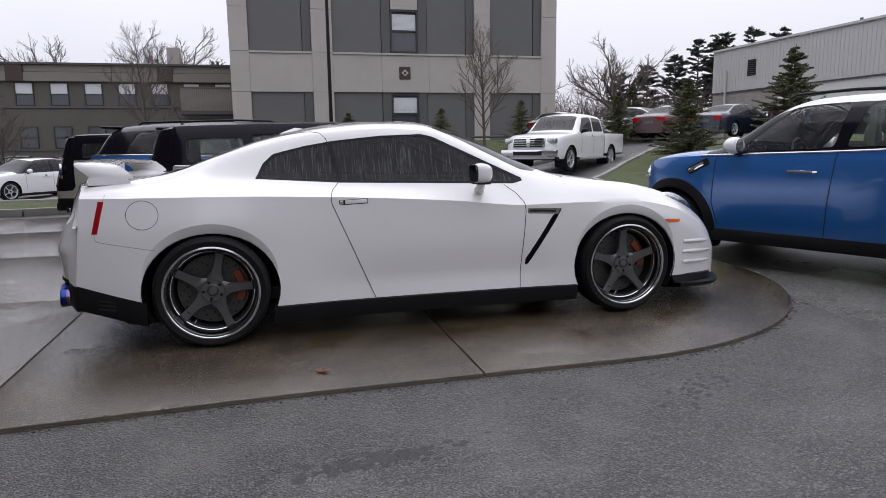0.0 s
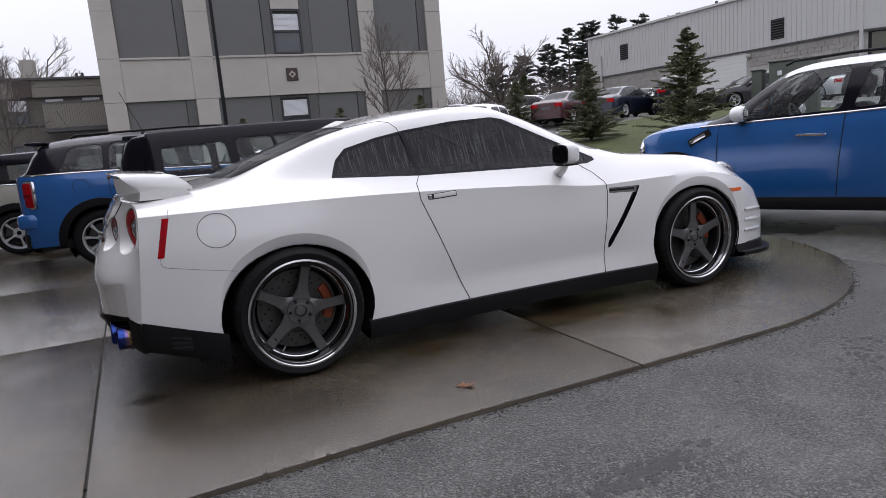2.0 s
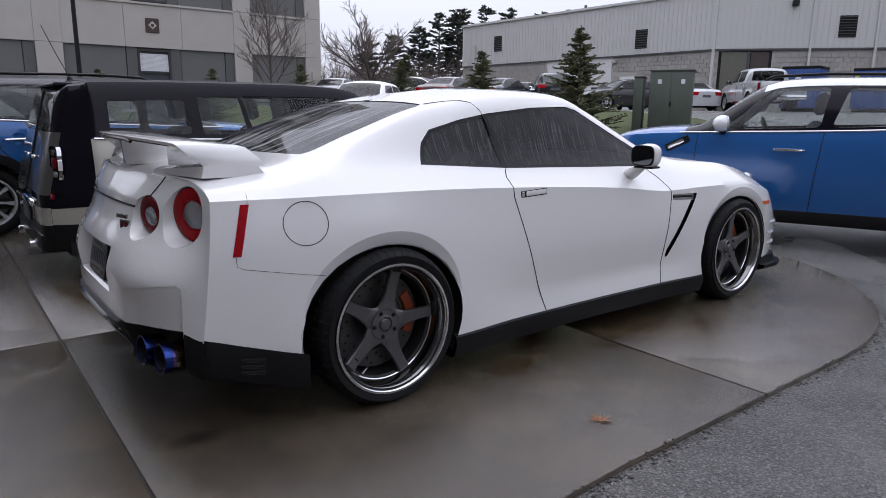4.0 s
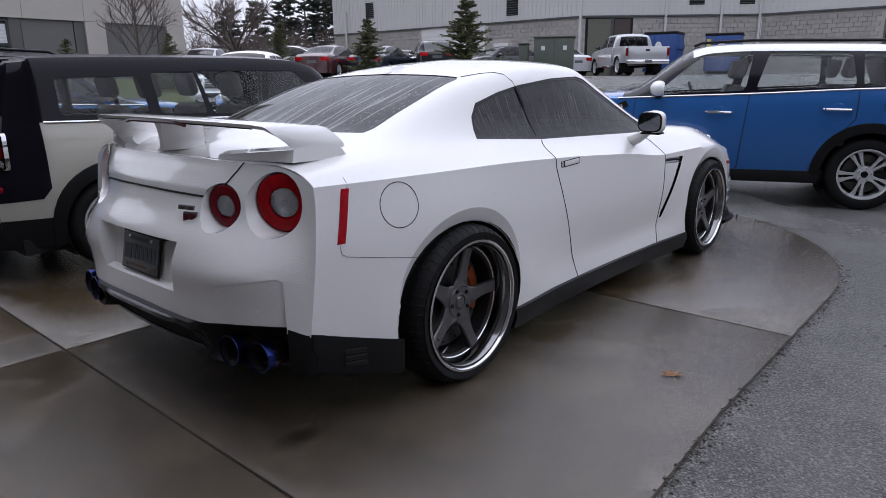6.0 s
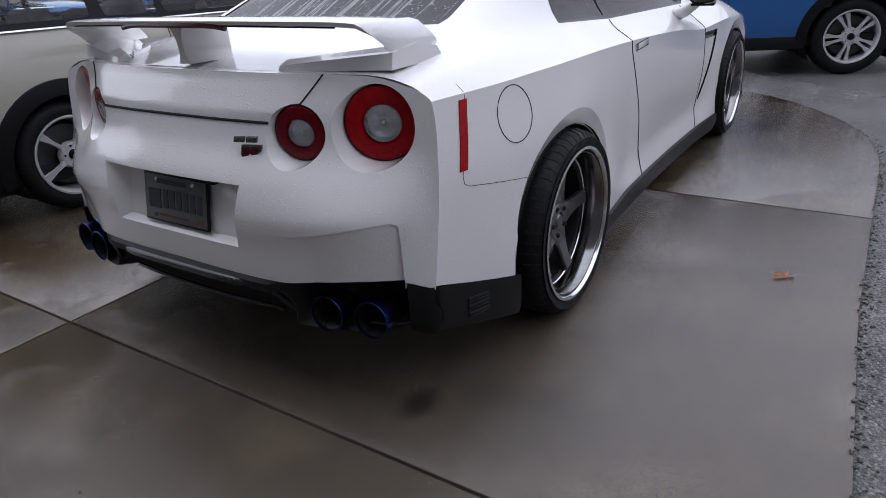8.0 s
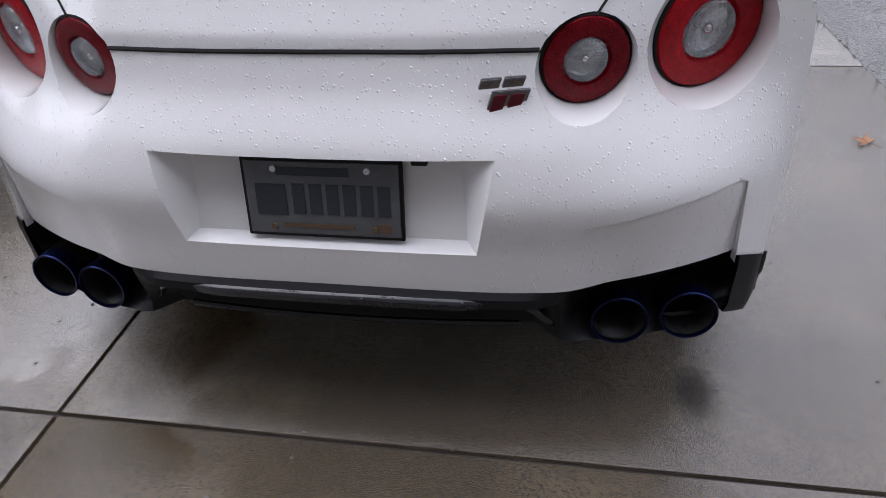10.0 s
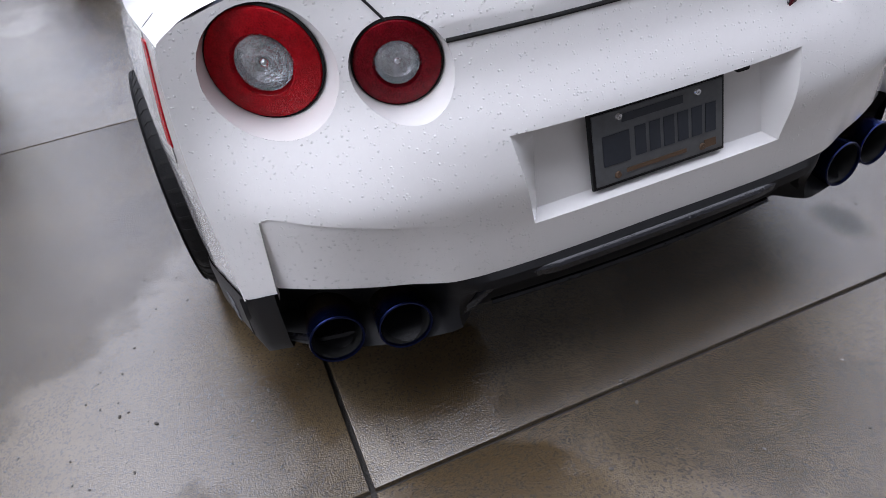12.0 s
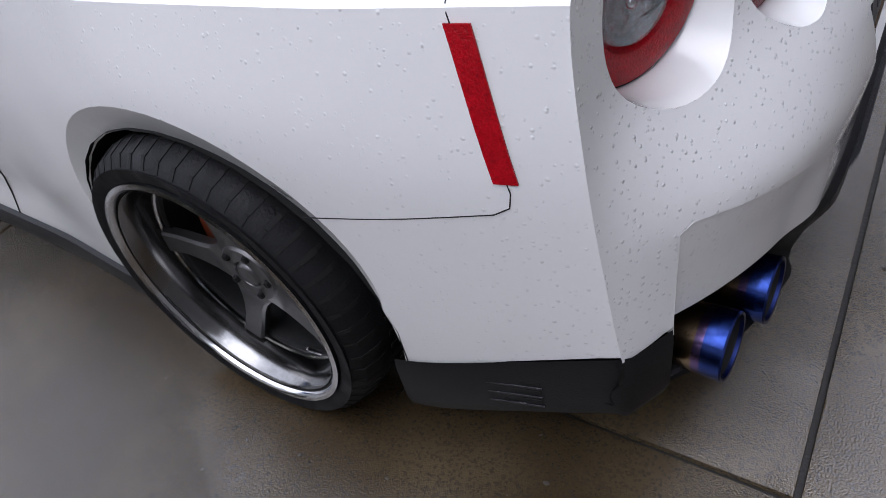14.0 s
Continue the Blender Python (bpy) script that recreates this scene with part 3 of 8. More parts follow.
def wheel(parent, x, y, z, r, w, r_rim, style, lip=0.06, twist=0.0):
    """A wheel with its axis along y; y < 0 shows its face to -y."""
    side = 1 if y > 0 else -1
    root = new("wheel")
    root.parent = parent
    root.matrix_basis = pose(x, y, z, 0, twist, 0) @ Matrix.Diagonal((1, side, 1, 1))
    tyre = lathe([(r_rim * 0.93, -w), (r_rim + 0.012, -w), (r - 0.035, -w), (r - 0.012, -w + 0.015), (r, -w + 0.045), (r, -0.05), (r - 0.010, -0.018),
                  (r - 0.030, -0.002), (r_rim + 0.035, 0.004), (r_rim + 0.010, 0.0), (r_rim, -0.008), (r_rim * 0.93, -0.03)], 56)
    part("tyre", tyre, M_RUBBER, root)
    tread = bmesh.new()
    for k in range(56):
        t = 2 * math.pi * k / 56
        for a, b, sh in ((-w * 0.48, -w * 0.30, -0.04), (-w * 0.72, -w * 0.55, 0.04)):
            box(tread, (-0.0045, a, r - 0.008), (0.0045, b, r + 0.0025), 0, Matrix.Rotation(t, 4, "Y") @ Matrix.Rotation(sh, 4, "Z"))
        for (ya, ra), (yb, rb), hw in (((-0.062, r), (-0.050, r), 0.0035), ((-0.050, r), (-0.018, r - 0.010), 0.0045), ((-0.018, r - 0.010), (-0.003, r - 0.029), 0.0035)):
            span = math.hypot(yb - ya, rb - ra) / 2
            box(tread, (-hw, -span, -0.006), (hw, span, 0.0012), 0, Matrix.Rotation(t, 4, "Y") @ Matrix.Translation((0, (ya + yb) / 2, (ra + rb) / 2)) @ Matrix.Rotation(math.atan2(rb - ra, yb - ya), 4, "X"))
    tagged(part("tread_groove", tread, M_DEEPBLACK, root, flat=True), kind="stuff")
    if style == "deep":
        rim = lathe([(r_rim, -0.012), (r_rim + 0.004, 0.004), (r_rim - 0.005, 0.006), (r_rim - 0.010, 0.002), (r_rim - 0.012, -0.006)], 64)
        part("rim", rim, M_LIP, root, "polished deep-dish rim lip")
        part("rim_groove", lathe([(r_rim - 0.012, -0.006), (r_rim - 0.015, -0.010), (r_rim - 0.017, -0.007)], 64), M_DEEPBLACK, root)
        part("rim_barrel", lathe([(r_rim - 0.017, -0.007), (r_rim - 0.022, -0.012), (r_rim - 0.030, -lip * 0.6), (r_rim - 0.032, -lip - 0.004)], 64), M_LIPDARK, root)
        part("barrel_step", lathe([(r_rim - 0.032, -lip - 0.004), (r_rim - 0.046, -lip - 0.010), (r_rim - 0.050, -lip - 0.03), (r_rim - 0.054, -w * 0.95)], 64), M_BARREL, root)
        part("barrel_edge", lathe([(r_rim - 0.030, -lip + 0.002), (r_rim - 0.0335, -lip + 0.004), (r_rim - 0.037, -lip + 0.001), (r_rim - 0.037, -lip - 0.010)], 64), M_LIP, root)
        hub_y, n, wi, wo = -lip, 5, 0.042, 0.030
        ends = r_rim - 0.034
    else:
        rim = lathe([(r_rim, -0.012), (r_rim + 0.003, 0.003), (r_rim - 0.008, 0.004), (r_rim - 0.016, -0.006), (r_rim - 0.022, -0.03), (r_rim - 0.030, -w * 0.9)], 48)
        part("rim", rim, M_ALLOY, root)
        hub_y, n, wi, wo = -0.02, (5 if style == "five" else 8 if style == "eight" else 10), 0.018, 0.024
        ends = r_rim - 0.012
    spoke_mat = M_GUN if style == "deep" else M_ALLOY
    for k in range(n):
        a = 2 * math.pi * k / n
        if style == "twin":
            a = 2 * math.pi * (k // 2) / 5 + (0.17 if k % 2 else -0.17)
        bm = bmesh.new()
        rows = []
        if style == "deep":
            steps = ((0.026, hub_y - 0.002, 0.060), (0.062, hub_y, 0.054), (0.082, hub_y + 0.001, 0.043), (0.104, hub_y + 0.002, 0.034), (0.135, hub_y + 0.003, 0.0285), (r_rim * 0.66, hub_y + 0.005, 0.0262), (ends - 0.022, hub_y + 0.011, 0.0270), (ends - 0.010, hub_y + 0.014, 0.0285), (ends, hub_y + 0.004, 0.0300))
        else:
            steps = ((0.030, hub_y, wi * 1.25), (0.075, hub_y + 0.004, wi), (r_rim * 0.40, hub_y + 0.010, wi * 0.66), (r_rim * 0.62, hub_y + 0.006, wi * 0.66), (ends - 0.012, hub_y - 0.002, wo * 0.98), (ends, hub_y - 0.022, wo * 1.05))
        for q, yy, hw in steps:
            d = 0.030
            rows.append([bm.verts.new(p) for p in ((q, yy - d, -hw * 0.8), (q, yy - 0.006, -hw), (q, yy, -hw * 0.82), (q, yy, hw * 0.82), (q, yy - 0.006, hw), (q, yy - d, hw * 0.8))])
        for p, q in zip(rows, rows[1:]):
            for i in range(6):
                bm.faces.new((p[i], p[(i + 1) % 6], q[(i + 1) % 6], q[i]))
        bm.faces.new(rows[0])
        bm.faces.new(rows[-1][::-1])
        bmesh.ops.recalc_face_normals(bm, faces=bm.faces)
        bmesh.ops.transform(bm, matrix=Matrix.Rotation(-a, 4, "Y"), verts=bm.verts)
        part("spoke", bm, spoke_mat, root)
    part("hub", lathe([(0.001, hub_y - 0.004), (0.030, hub_y - 0.004), (0.034, hub_y + 0.006), (0.040, hub_y + 0.003), (0.066, hub_y + 0.006), (0.074, hub_y - 0.004), (0.078, hub_y - 0.03)], 32), spoke_mat, root)
    part("centre_cap", lathe([(0.0005, hub_y + 0.010), (0.022, hub_y + 0.009), (0.029, hub_y + 0.003), (0.031, hub_y - 0.006)], 24), M_GUN if style == "deep" else M_GLOSSBLACK, root)
    for k in range(5):
        a = 2 * math.pi * (k + 0.5) / 5
        nut = lathe([(0.0005, hub_y + 0.012), (0.007, hub_y + 0.012), (0.010, hub_y + 0.004), (0.010, hub_y - 0.012)], 6)
        bmesh.ops.translate(nut, vec=(0.055 * math.cos(a), 0, 0.055 * math.sin(a)), verts=nut.verts)
        part("wheel_nut", nut, M_DEEPBLACK if style == "deep" else M_CHROME, root)
    part("brake_disc", lathe([(0.06, hub_y - 0.075), (r_rim * 0.46, hub_y - 0.073), (r_rim * 0.47, hub_y - 0.068), (r_rim * 0.76, hub_y - 0.068), (r_rim * 0.76, hub_y - 0.075), (r_rim * 0.70, hub_y - 0.10), (0.06, hub_y - 0.10)], 40), M_DISC, root)
    if style == "deep":
        bm = bmesh.new()
        rows = []
        for i in range(11):
            a = radians(-32 + 64 * i / 10) 
            rows.append([bm.verts.new((q * math.cos(a), yy, q * math.sin(a))) for q, yy in ((r_rim * 0.50, hub_y - 0.07), (r_rim * 0.53, hub_y - 0.055), (r_rim * 0.68, hub_y - 0.055), (r_rim * 0.72, hub_y - 0.07), (r_rim * 0.72, hub_y - 0.12), (r_rim * 0.50, hub_y - 0.12))])
        for p, q in zip(rows, rows[1:]):
            for i in range(6):
                bm.faces.new((p[i], p[(i + 1) % 6], q[(i + 1) % 6], q[i]))
        bm.faces.new(rows[0])
        bm.faces.new(rows[-1][::-1])
        bmesh.ops.recalc_face_normals(bm, faces=bm.faces)
        holes = bmesh.new()
        for k in range(45):
            t, q = 2 * math.pi * k / 45, r_rim * (0.54 + 0.08 * (k % 3))
            box(holes, (q * math.cos(t) - 0.0045, hub_y - 0.070, q * math.sin(t) - 0.0045), (q * math.cos(t) + 0.0045, hub_y - 0.0665, q * math.sin(t) + 0.0045))
        for k in range(3):
            mark = Matrix.Rotation(-2 * math.pi * 3 / 5, 4, "Y") @ Matrix.Translation((r_rim * 0.70 + 0.013 * k, hub_y + 0.006, 0))
            part("spoke_mark", boxed((-0.0042, -0.003, -0.011 + 0.002 * k), (0.0042, 0.0012, 0.011), 0.0006, mark), M_DEEPBLACK, root)
        tagged(part("disc_holes", holes, M_DEEPBLACK, root, flat=True), kind="stuff")
        part("valve_stem", tubed([((r_rim - 0.05) * math.cos(2.2), hub_y + 0.006, -(r_rim - 0.05) * math.sin(2.2)), ((r_rim - 0.08) * math.cos(2.2), hub_y + 0.020, -(r_rim - 0.08) * math.sin(2.2))], 0.004, 8), M_CHROME, root)
        part("brake_caliper", bm, M_ORANGE, root, "orange multi-piston brake caliper")
    # black disc closes the wheel, standing for the shade behind the spokes
    part("barrel", lathe([(r_rim * 0.9, -w * 0.98), (0.02, -w * 0.98)], 24), M_DEEPBLACK, root)
    return root


def wheel_well(parent, xs, cz, a, b, y_out, y_in, z_floor=0.16):
    """A dark half-round liner behind an arch opening."""
    for s in (1, -1):
        bm = bmesh.new()
        n = 20
        lo = math.asin(max(-1, (z_floor - cz) / b))
        angs = [lo + (math.pi - 2 * lo) * i / n for i in range(n + 1)]
        rings = [[bm.verts.new((xs + a * math.cos(t), s * y, cz + b * math.sin(t))) for t in angs] for y in (y_out, y_in)]
        for i in range(n):
            bm.faces.new((rings[0][i], rings[0][i + 1], rings[1][i + 1], rings[1][i]))
        bm.faces.new(rings[1])
        part("wheel_well", bm, M_DEEPBLACK, parent)


# ---------------------------------------------------------------- the white sports coupe
L0 = pchip([(-2.15, 0.975), (-1.85, 1.005), (-1.64, 1.040), (-1.35, 1.150), (-0.96, 1.272), (-0.62, 1.338), (-0.33, 1.362), (-0.05, 1.364), (0.22, 1.325),
            (0.50, 1.225), (0.80, 1.080), (1.02, 0.975), (1.20, 0.945), (1.60, 0.868), (1.90, 0.785), (2.10, 0.700), (2.25, 0.59), (2.32, 0.45)])
L2 = line3([(-2.15, 0.66, 0.968), (-1.90, 0.65, 0.988), (-1.64, 0.61, 1.024), (-1.35, 0.58, 1.122), (-1.0, 0.572, 1.232), (-0.65, 0.572, 1.292), (-0.3, 0.572, 1.315),
            (0.0, 0.572, 1.300), (0.2, 0.59, 1.225), (0.45, 0.63, 1.100), (0.75, 0.685, 0.966), (1.0, 0.70, 0.930), (1.39, 0.71, 0.905), (1.7, 0.70, 0.845), (2.0, 0.65, 0.720), (2.2, 0.57, 0.585), (2.32, 0.46, 0.43)])
L3 = line3([(-2.15, 0.790, 0.940), (-1.7, 0.782, 0.972), (-1.1, 0.758, 0.997), (-0.6, 0.764, 0.960), (0.0, 0.766, 0.938), (0.6, 0.760, 0.920), (0.9, 0.780, 0.892),
            (1.39, 0.818, 0.860), (1.7, 0.812, 0.795), (2.0, 0.755, 0.675), (2.2, 0.650, 0.55), (2.32, 0.51, 0.42)])
L4 = line3([(-2.15, 0.845, 0.905), (-1.7, 0.896, 0.903), (-1.3, 0.916, 0.899), (-0.6, 0.896, 0.872), (0.13, 0.891, 0.826), (0.64, 0.900, 0.780), (1.0, 0.915, 0.785),
            (1.39, 0.922, 0.785), (1.7, 0.908, 0.735), (2.0, 0.828, 0.620), (2.2, 0.70, 0.50), (2.32, 0.54, 0.40)])
L5 = line3([(-2.15, 0.866, 0.660), (-2.0, 0.896, 0.660), (-1.8, 0.924, 0.660), (-1.39, 0.950, 0.700), (-1.0, 0.930, 0.650), (-0.6, 0.908, 0.600), (0.0, 0.899, 0.580), (0.6, 0.909, 0.580),
            (1.0, 0.928, 0.620), (1.39, 0.948, 0.690), (1.75, 0.926, 0.610), (2.0, 0.860, 0.490), (2.2, 0.75, 0.39), (2.32, 0.59, 0.34)])
L6 = line3([(-2.15, 0.862, 0.480), (-2.0, 0.892, 0.44), (-1.8, 0.926, 0.40), (-1.39, 0.942, 0.37), (-1.0, 0.934, 0.34), (-0.6, 0.892, 0.335), (0.0, 0.874, 0.330), (0.6, 0.884, 0.330),
            (1.0, 0.925, 0.34), (1.39, 0.938, 0.35), (1.75, 0.918, 0.33), (2.0, 0.855, 0.32), (2.2, 0.75, 0.28), (2.32, 0.59, 0.26)])
L7 = line3([(-2.15, 0.858, 0.405), (-2.0, 0.888, 0.360), (-1.78, 0.925, 0.290), (-1.39, 0.938, 0.25), (-1.0, 0.932, 0.215), (-0.6, 0.902, 0.215), (0.0, 0.892, 0.215), (0.6, 0.902, 0.215),
            (1.0, 0.925, 0.215), (1.39, 0.934, 0.22), (1.77, 0.908, 0.230), (2.0, 0.85, 0.22), (2.2, 0.75, 0.20), (2.32, 0.59, 0.19)])


def coupe_section(x):
    c, p2 = L0(x), L2(x)
    p1 = (p2[0] * 0.55, p2[1] + (c - p2[1]) * 0.72)
    return section([(0, c), p1, p2, L3(x), L4(x), L5(x), L6(x), L7(x)], (6, 5, 7, 4, 6, 6, 3), (4, 6))


BULGE = pchip([(0.20, 0.15), (0.41, 0.195), (0.49, 0.206), (0.60, 0.226), (0.68, 0.221), (0.79, 0.180), (0.86, 0.165), (0.97, 0.12), (1.05, 0.11)])


BOW = pchip([(0, 1), (0.2, 0.975), (0.4, 0.87), (0.545, 0.73), (0.68, 0.45), (0.79, 0.22), (0.9, 0.07), (1, 0)])


def tail_x(y, z):
    """The rear face of the coupe: bowed in plan, leaning under its deck."""
    u, up = min(1, abs(y) / 0.862), ramp(z, 0.58, 0.80)
    return -2.072 - 0.11 * (0.972 - z) - BULGE(z) * (up * BOW(u) + (1 - up) * (1 - u ** 3.8))


def coupe_place(x, y, z):
    if x < -1.80:
        e = tail_x(y, z)
        x = -1.80 + (x + 1.80) / (-0.35) * (e + 1.80)
    return (x, y, z)


coupe = thing("sports_coupe", (0, 0, 0), "pearl-white two-door sports coupe beaded with rain, on wet concrete", "car")
stations = [-2.15 + 0.035 * i for i in range(10)] + [-1.80 + 0.03 * i for i in range(137)] + [2.32]
shell, _ = loft(stations, coupe_section, coupe_place)
lowside = lambda s: (lambda c: c.y * s > 0.5 and c.z < 0.93)  # the flank under the shoulder
upside = lambda s: (lambda c: c.y * s > 0.42 and c.z > 0.85)
ARCHES = ((-1.385, 0.338, 0.398, 0.345), (1.372, 0.345, 0.392, 0.352))
for s in (1, -1):
    for cx, cz, a, b in ARCHES:
        hole = stencil(shell, ellipse(cx, cz, a, b, 40) , "y", lowside(s))
        bmesh.ops.delete(shell, geom=hole, context="FACES")
        # the chamfered lip of the arch: a crescent that turns in towards the tyre
        ridge = [radians(14 + 152 * k / 30) for k in range(31)]
        wide = [0.175 * math.sin(math.pi * k / 30) ** 0.75 for k in range(31)]
        crescent = [(cx + a * (1 + w) * math.cos(t), cz + b * (1 + w) * math.sin(t)) for t, w in zip(ridge, wide)]
        crescent += [(cx + a * 0.97 * math.cos(t), cz + b * 0.97 * math.sin(t)) for t in ridge[::-1]]
        lip = lift(shell, stencil(shell, crescent, "y", lowside(s)))
        for v in lip.verts:
            t, rho = math.atan2((v.co.z - cz) / b, (v.co.x - cx) / a), math.hypot((v.co.x - cx) / a, (v.co.z - cz) / b)
            w = 0.175 * math.sin(math.pi * min(1, max(0, (math.degrees(t) - 14) / 152))) ** 0.75
            v.co.y -= s * 0.030 * w / 0.175 * min(1, max(0, 1 - (rho - 1) / max(w, 0.01)))
        part("arch_lip", lip, M_WHITE, coupe)
wheel_well(coupe, -1.385, 0.338, 0.402, 0.349, 0.928, 0.55)
wheel_well(coupe, 1.372, 0.345, 0.396, 0.356, 0.925, 0.55)

# side glass: a quarter window and a door window with a black surround
DLO = [(-1.105, 0.992), (-1.055, 1.085), (-0.99, 1.142), (-0.80, 1.188), (-0.62, 1.218), (-0.30, 1.250), (-0.02, 1.258), (0.06, 1.240), (0.35, 1.105), (0.66, 0.955),
       (0.665, 0.935), (0.589, 0.917), (-0.586, 0.955)]
QUARTER = [(-1.075, 0.998), (-1.035, 1.078), (-0.98, 1.128), (-0.80, 1.174), (-0.645, 1.200), (-0.602, 0.970)]
DOORWIN = [(-0.575, 0.968), (-0.617, 1.205), (-0.30, 1.236), (-0.03, 1.244), (0.04, 1.228), (0.34, 1.090), (0.60, 0.962), (0.58, 0.930)]
for s, nm in ((1, "left"), (-1, "right")):
    surround = lift(shell, stencil(shell, DLO, "y", upside(s)), -0.004)
    q = lift(surround, stencil(surround, rounded(QUARTER, 0.025, 3), "y"), -0.003)
    d = lift(surround, stencil(surround, rounded(DOORWIN, 0.018, 3), "y"), -0.003)
    part("window_surround", surround, M_GLOSSBLACK, coupe)
    part("quarter_window", q, M_TINT, coupe, "dark-tinted quarter window beaded with rain")
    part("door_window", d, M_TINT, coupe, "dark-tinted door window beaded with rain")

SCREEN = [(0.985, 0), (0.96, 0.25), (0.90, 0.45), (0.80, 0.60), (0.70, 0.63), (0.45, 0.585), (0.20, 0.535), (0.08, 0.50), (0.17, 0.25), (0.20, 0)]
SCREEN += [(x, -y) for x, y in SCREEN[-2:0:-1]]
BACKLIGHT = [(-1.655, 0), (-1.645, 0.25), (-1.615, 0.45), (-1.590, 0.555), (-1.54, 0.565), (-1.2, 0.545), (-0.96, 0.525), (-0.925, 0.50), (-0.925, 0.25), (-0.93, 0)]
BACKLIGHT += [(x, -y) for x, y in BACKLIGHT[-2:0:-1]]
top = lambda c: c.z > 0.9
for poly, nm, mt, lab in ((SCREEN, "windscreen", M_TINT, "raked windscreen speckled with rain"), (BACKLIGHT, "rear_window", M_TINT_RAIN, "dark rear window covered in rain drops and runs")):
    g = lift(shell, stencil(shell, poly, "z", top), -0.003)
    cx = sum(p[0] for p in poly) / len(poly)
    inner = stencil(g, [(cx + (x - cx) * 0.955, y * 0.955) for x, y in poly], "z")
    clear = lift(g, inner, 0.0)
    part("glass_border", g, M_GLOSSBLACK, coupe)
    part(nm, clear, mt, coupe, lab)

# doors, bonnet, boot deck and fuel flap are panels of their own
def unplace(x, z):
    """The station whose section reaches x on the flank."""
    return x if x > -1.80 else max(-2.15, -1.80 - 0.35 * (x + 1.80) / (tail_x(0.86, z) + 1.80))


def seam_pts(pts, s, off=0.0015, n=8):
    out = []
    for (xa, za), (xb, zb) in zip(pts, pts[1:]):
        for k in range(n):
            x, z = xa + (xb - xa) * k / n, za + (zb - za) * k / n
            out.append((x, s * (side_y(coupe_section, unplace(x, z), z) + off), z))
    x, z = pts[-1]
    out.append((x, s * (side_y(coupe_section, unplace(x, z), z) + off), z))
    return out


DOOR_REAR = [(-0.600, 0.952), (-0.640, 0.915), (-0.657, 0.875), (-0.652, 0.83), (-0.625, 0.765), (-0.395, 0.220)]
DOOR_FRONT = [(0.520, 0.912), (0.585, 0.860), (0.625, 0.800), (0.632, 0.740), (0.605, 0.45), (0.592, 0.220)]
FLAP = ellipse(-1.744, 0.806, 0.089, 0.083, 32)
for s in (1, -1):
    d = lift(shell, stencil(shell, DOOR_REAR + DOOR_FRONT[::-1], "y", lambda c: c.y * s > 0.5 and c.z < 0.955))
    door = part("door", d, M_WHITE, coupe)
    part("panel_gap", tubed(seam_pts(DOOR_REAR, s, off=0.0008), 0.0022), M_DEEPBLACK, coupe)
    part("panel_gap", tubed(seam_pts(DOOR_FRONT, s, off=0.0008), 0.0022), M_DEEPBLACK, coupe)
    gap = [(-1.945, 0.925), (-1.955, 0.89), (-2.012, 0.690), (-2.009, 0.668), (-1.988, 0.656), (-1.72, 0.605), (-1.68, 0.598)]
    part("panel_gap", tubed(seam_pts(gap, s, n=4, off=0.0002), 0.0009), M_DEEPBLACK, coupe)
    if s < 0:
        f = lift(shell, stencil(shell, FLAP, "y", lowside(s)))
        part("fuel_flap", f, M_WHITE, coupe)
        part("panel_gap", tubed(seam_pts(FLAP + FLAP[:1], s, n=1, off=0.0005), 0.0016), M_DEEPBLACK, coupe)
    # red reflector on the flank
    mk = [(-1.979, 0.889), (-1.948, 0.889), (-1.993, 0.704), (-2.023, 0.704)]
    m_bm = stencil(shell, mk, "y", lowside(s))
    part("side_reflector", thicken(lift(shell, m_bm, 0.003), 0.004), M_RED, coupe, "red side reflector")
    fm = stencil(shell, [(1.66, 0.645), (1.80, 0.640), (1.795, 0.618), (1.70, 0.618)], "y", lowside(s))
    part("front_marker", thicken(lift(shell, fm, 0.003), 0.004), M_AMBER, coupe, "amber front marker")
    # gill behind the front wheel: a bar with a slanted blade under it
    bar = lift(shell, stencil(shell, rounded([(0.645, 0.757), (0.885, 0.750), (0.868, 0.712), (0.645, 0.722)], 0.008, 2), "y", lowside(s)), -0.012)
    part("gill_bar", bar, M_TRIM, coupe, "dark chrome gill bar")
    blade = lift(shell, stencil(shell, rounded([(0.826, 0.712), (0.868, 0.712), (0.650, 0.375), (0.628, 0.372), (0.632, 0.415)], 0.010, 2), "y", lowside(s)), -0.016)
    part("gill_blade", blade, M_GLOSSBLACK, coupe)
    slot = [(x, s * (side_y(coupe_section, x, z) - 0.009), z) for x, z in ((0.665, 0.740), (0.76, 0.737), (0.845, 0.733))]
    part("gill_slot", tubed(slot, 0.0075, 6), M_DEEPBLACK, coupe)
    # door handle set flush in the door
    hx, hz = -0.527, 0.840
    hy = side_y(coupe_section, hx, hz)
    base = new("door_handle")
    base.parent = door
    base.matrix_basis = Matrix.Translation((hx, s * hy, hz)) @ Matrix.Rotation(radians(-2.5), 4, "Y")
    part("handle_plate", boxed((-0.081, -0.002, -0.0155), (0.098, 0.0022, 0.0165), 0.001), M_DEEPBLACK, base)
    part("handle_grip", boxed((-0.045, -0.004, -0.012), (0.095, 0.007, 0.014), 0.004), M_WHITE, base)
    part("handle_key", boxed((-0.078, -0.004, -0.013), (-0.055, 0.006, 0.014), 0.003), M_CHROME, base)

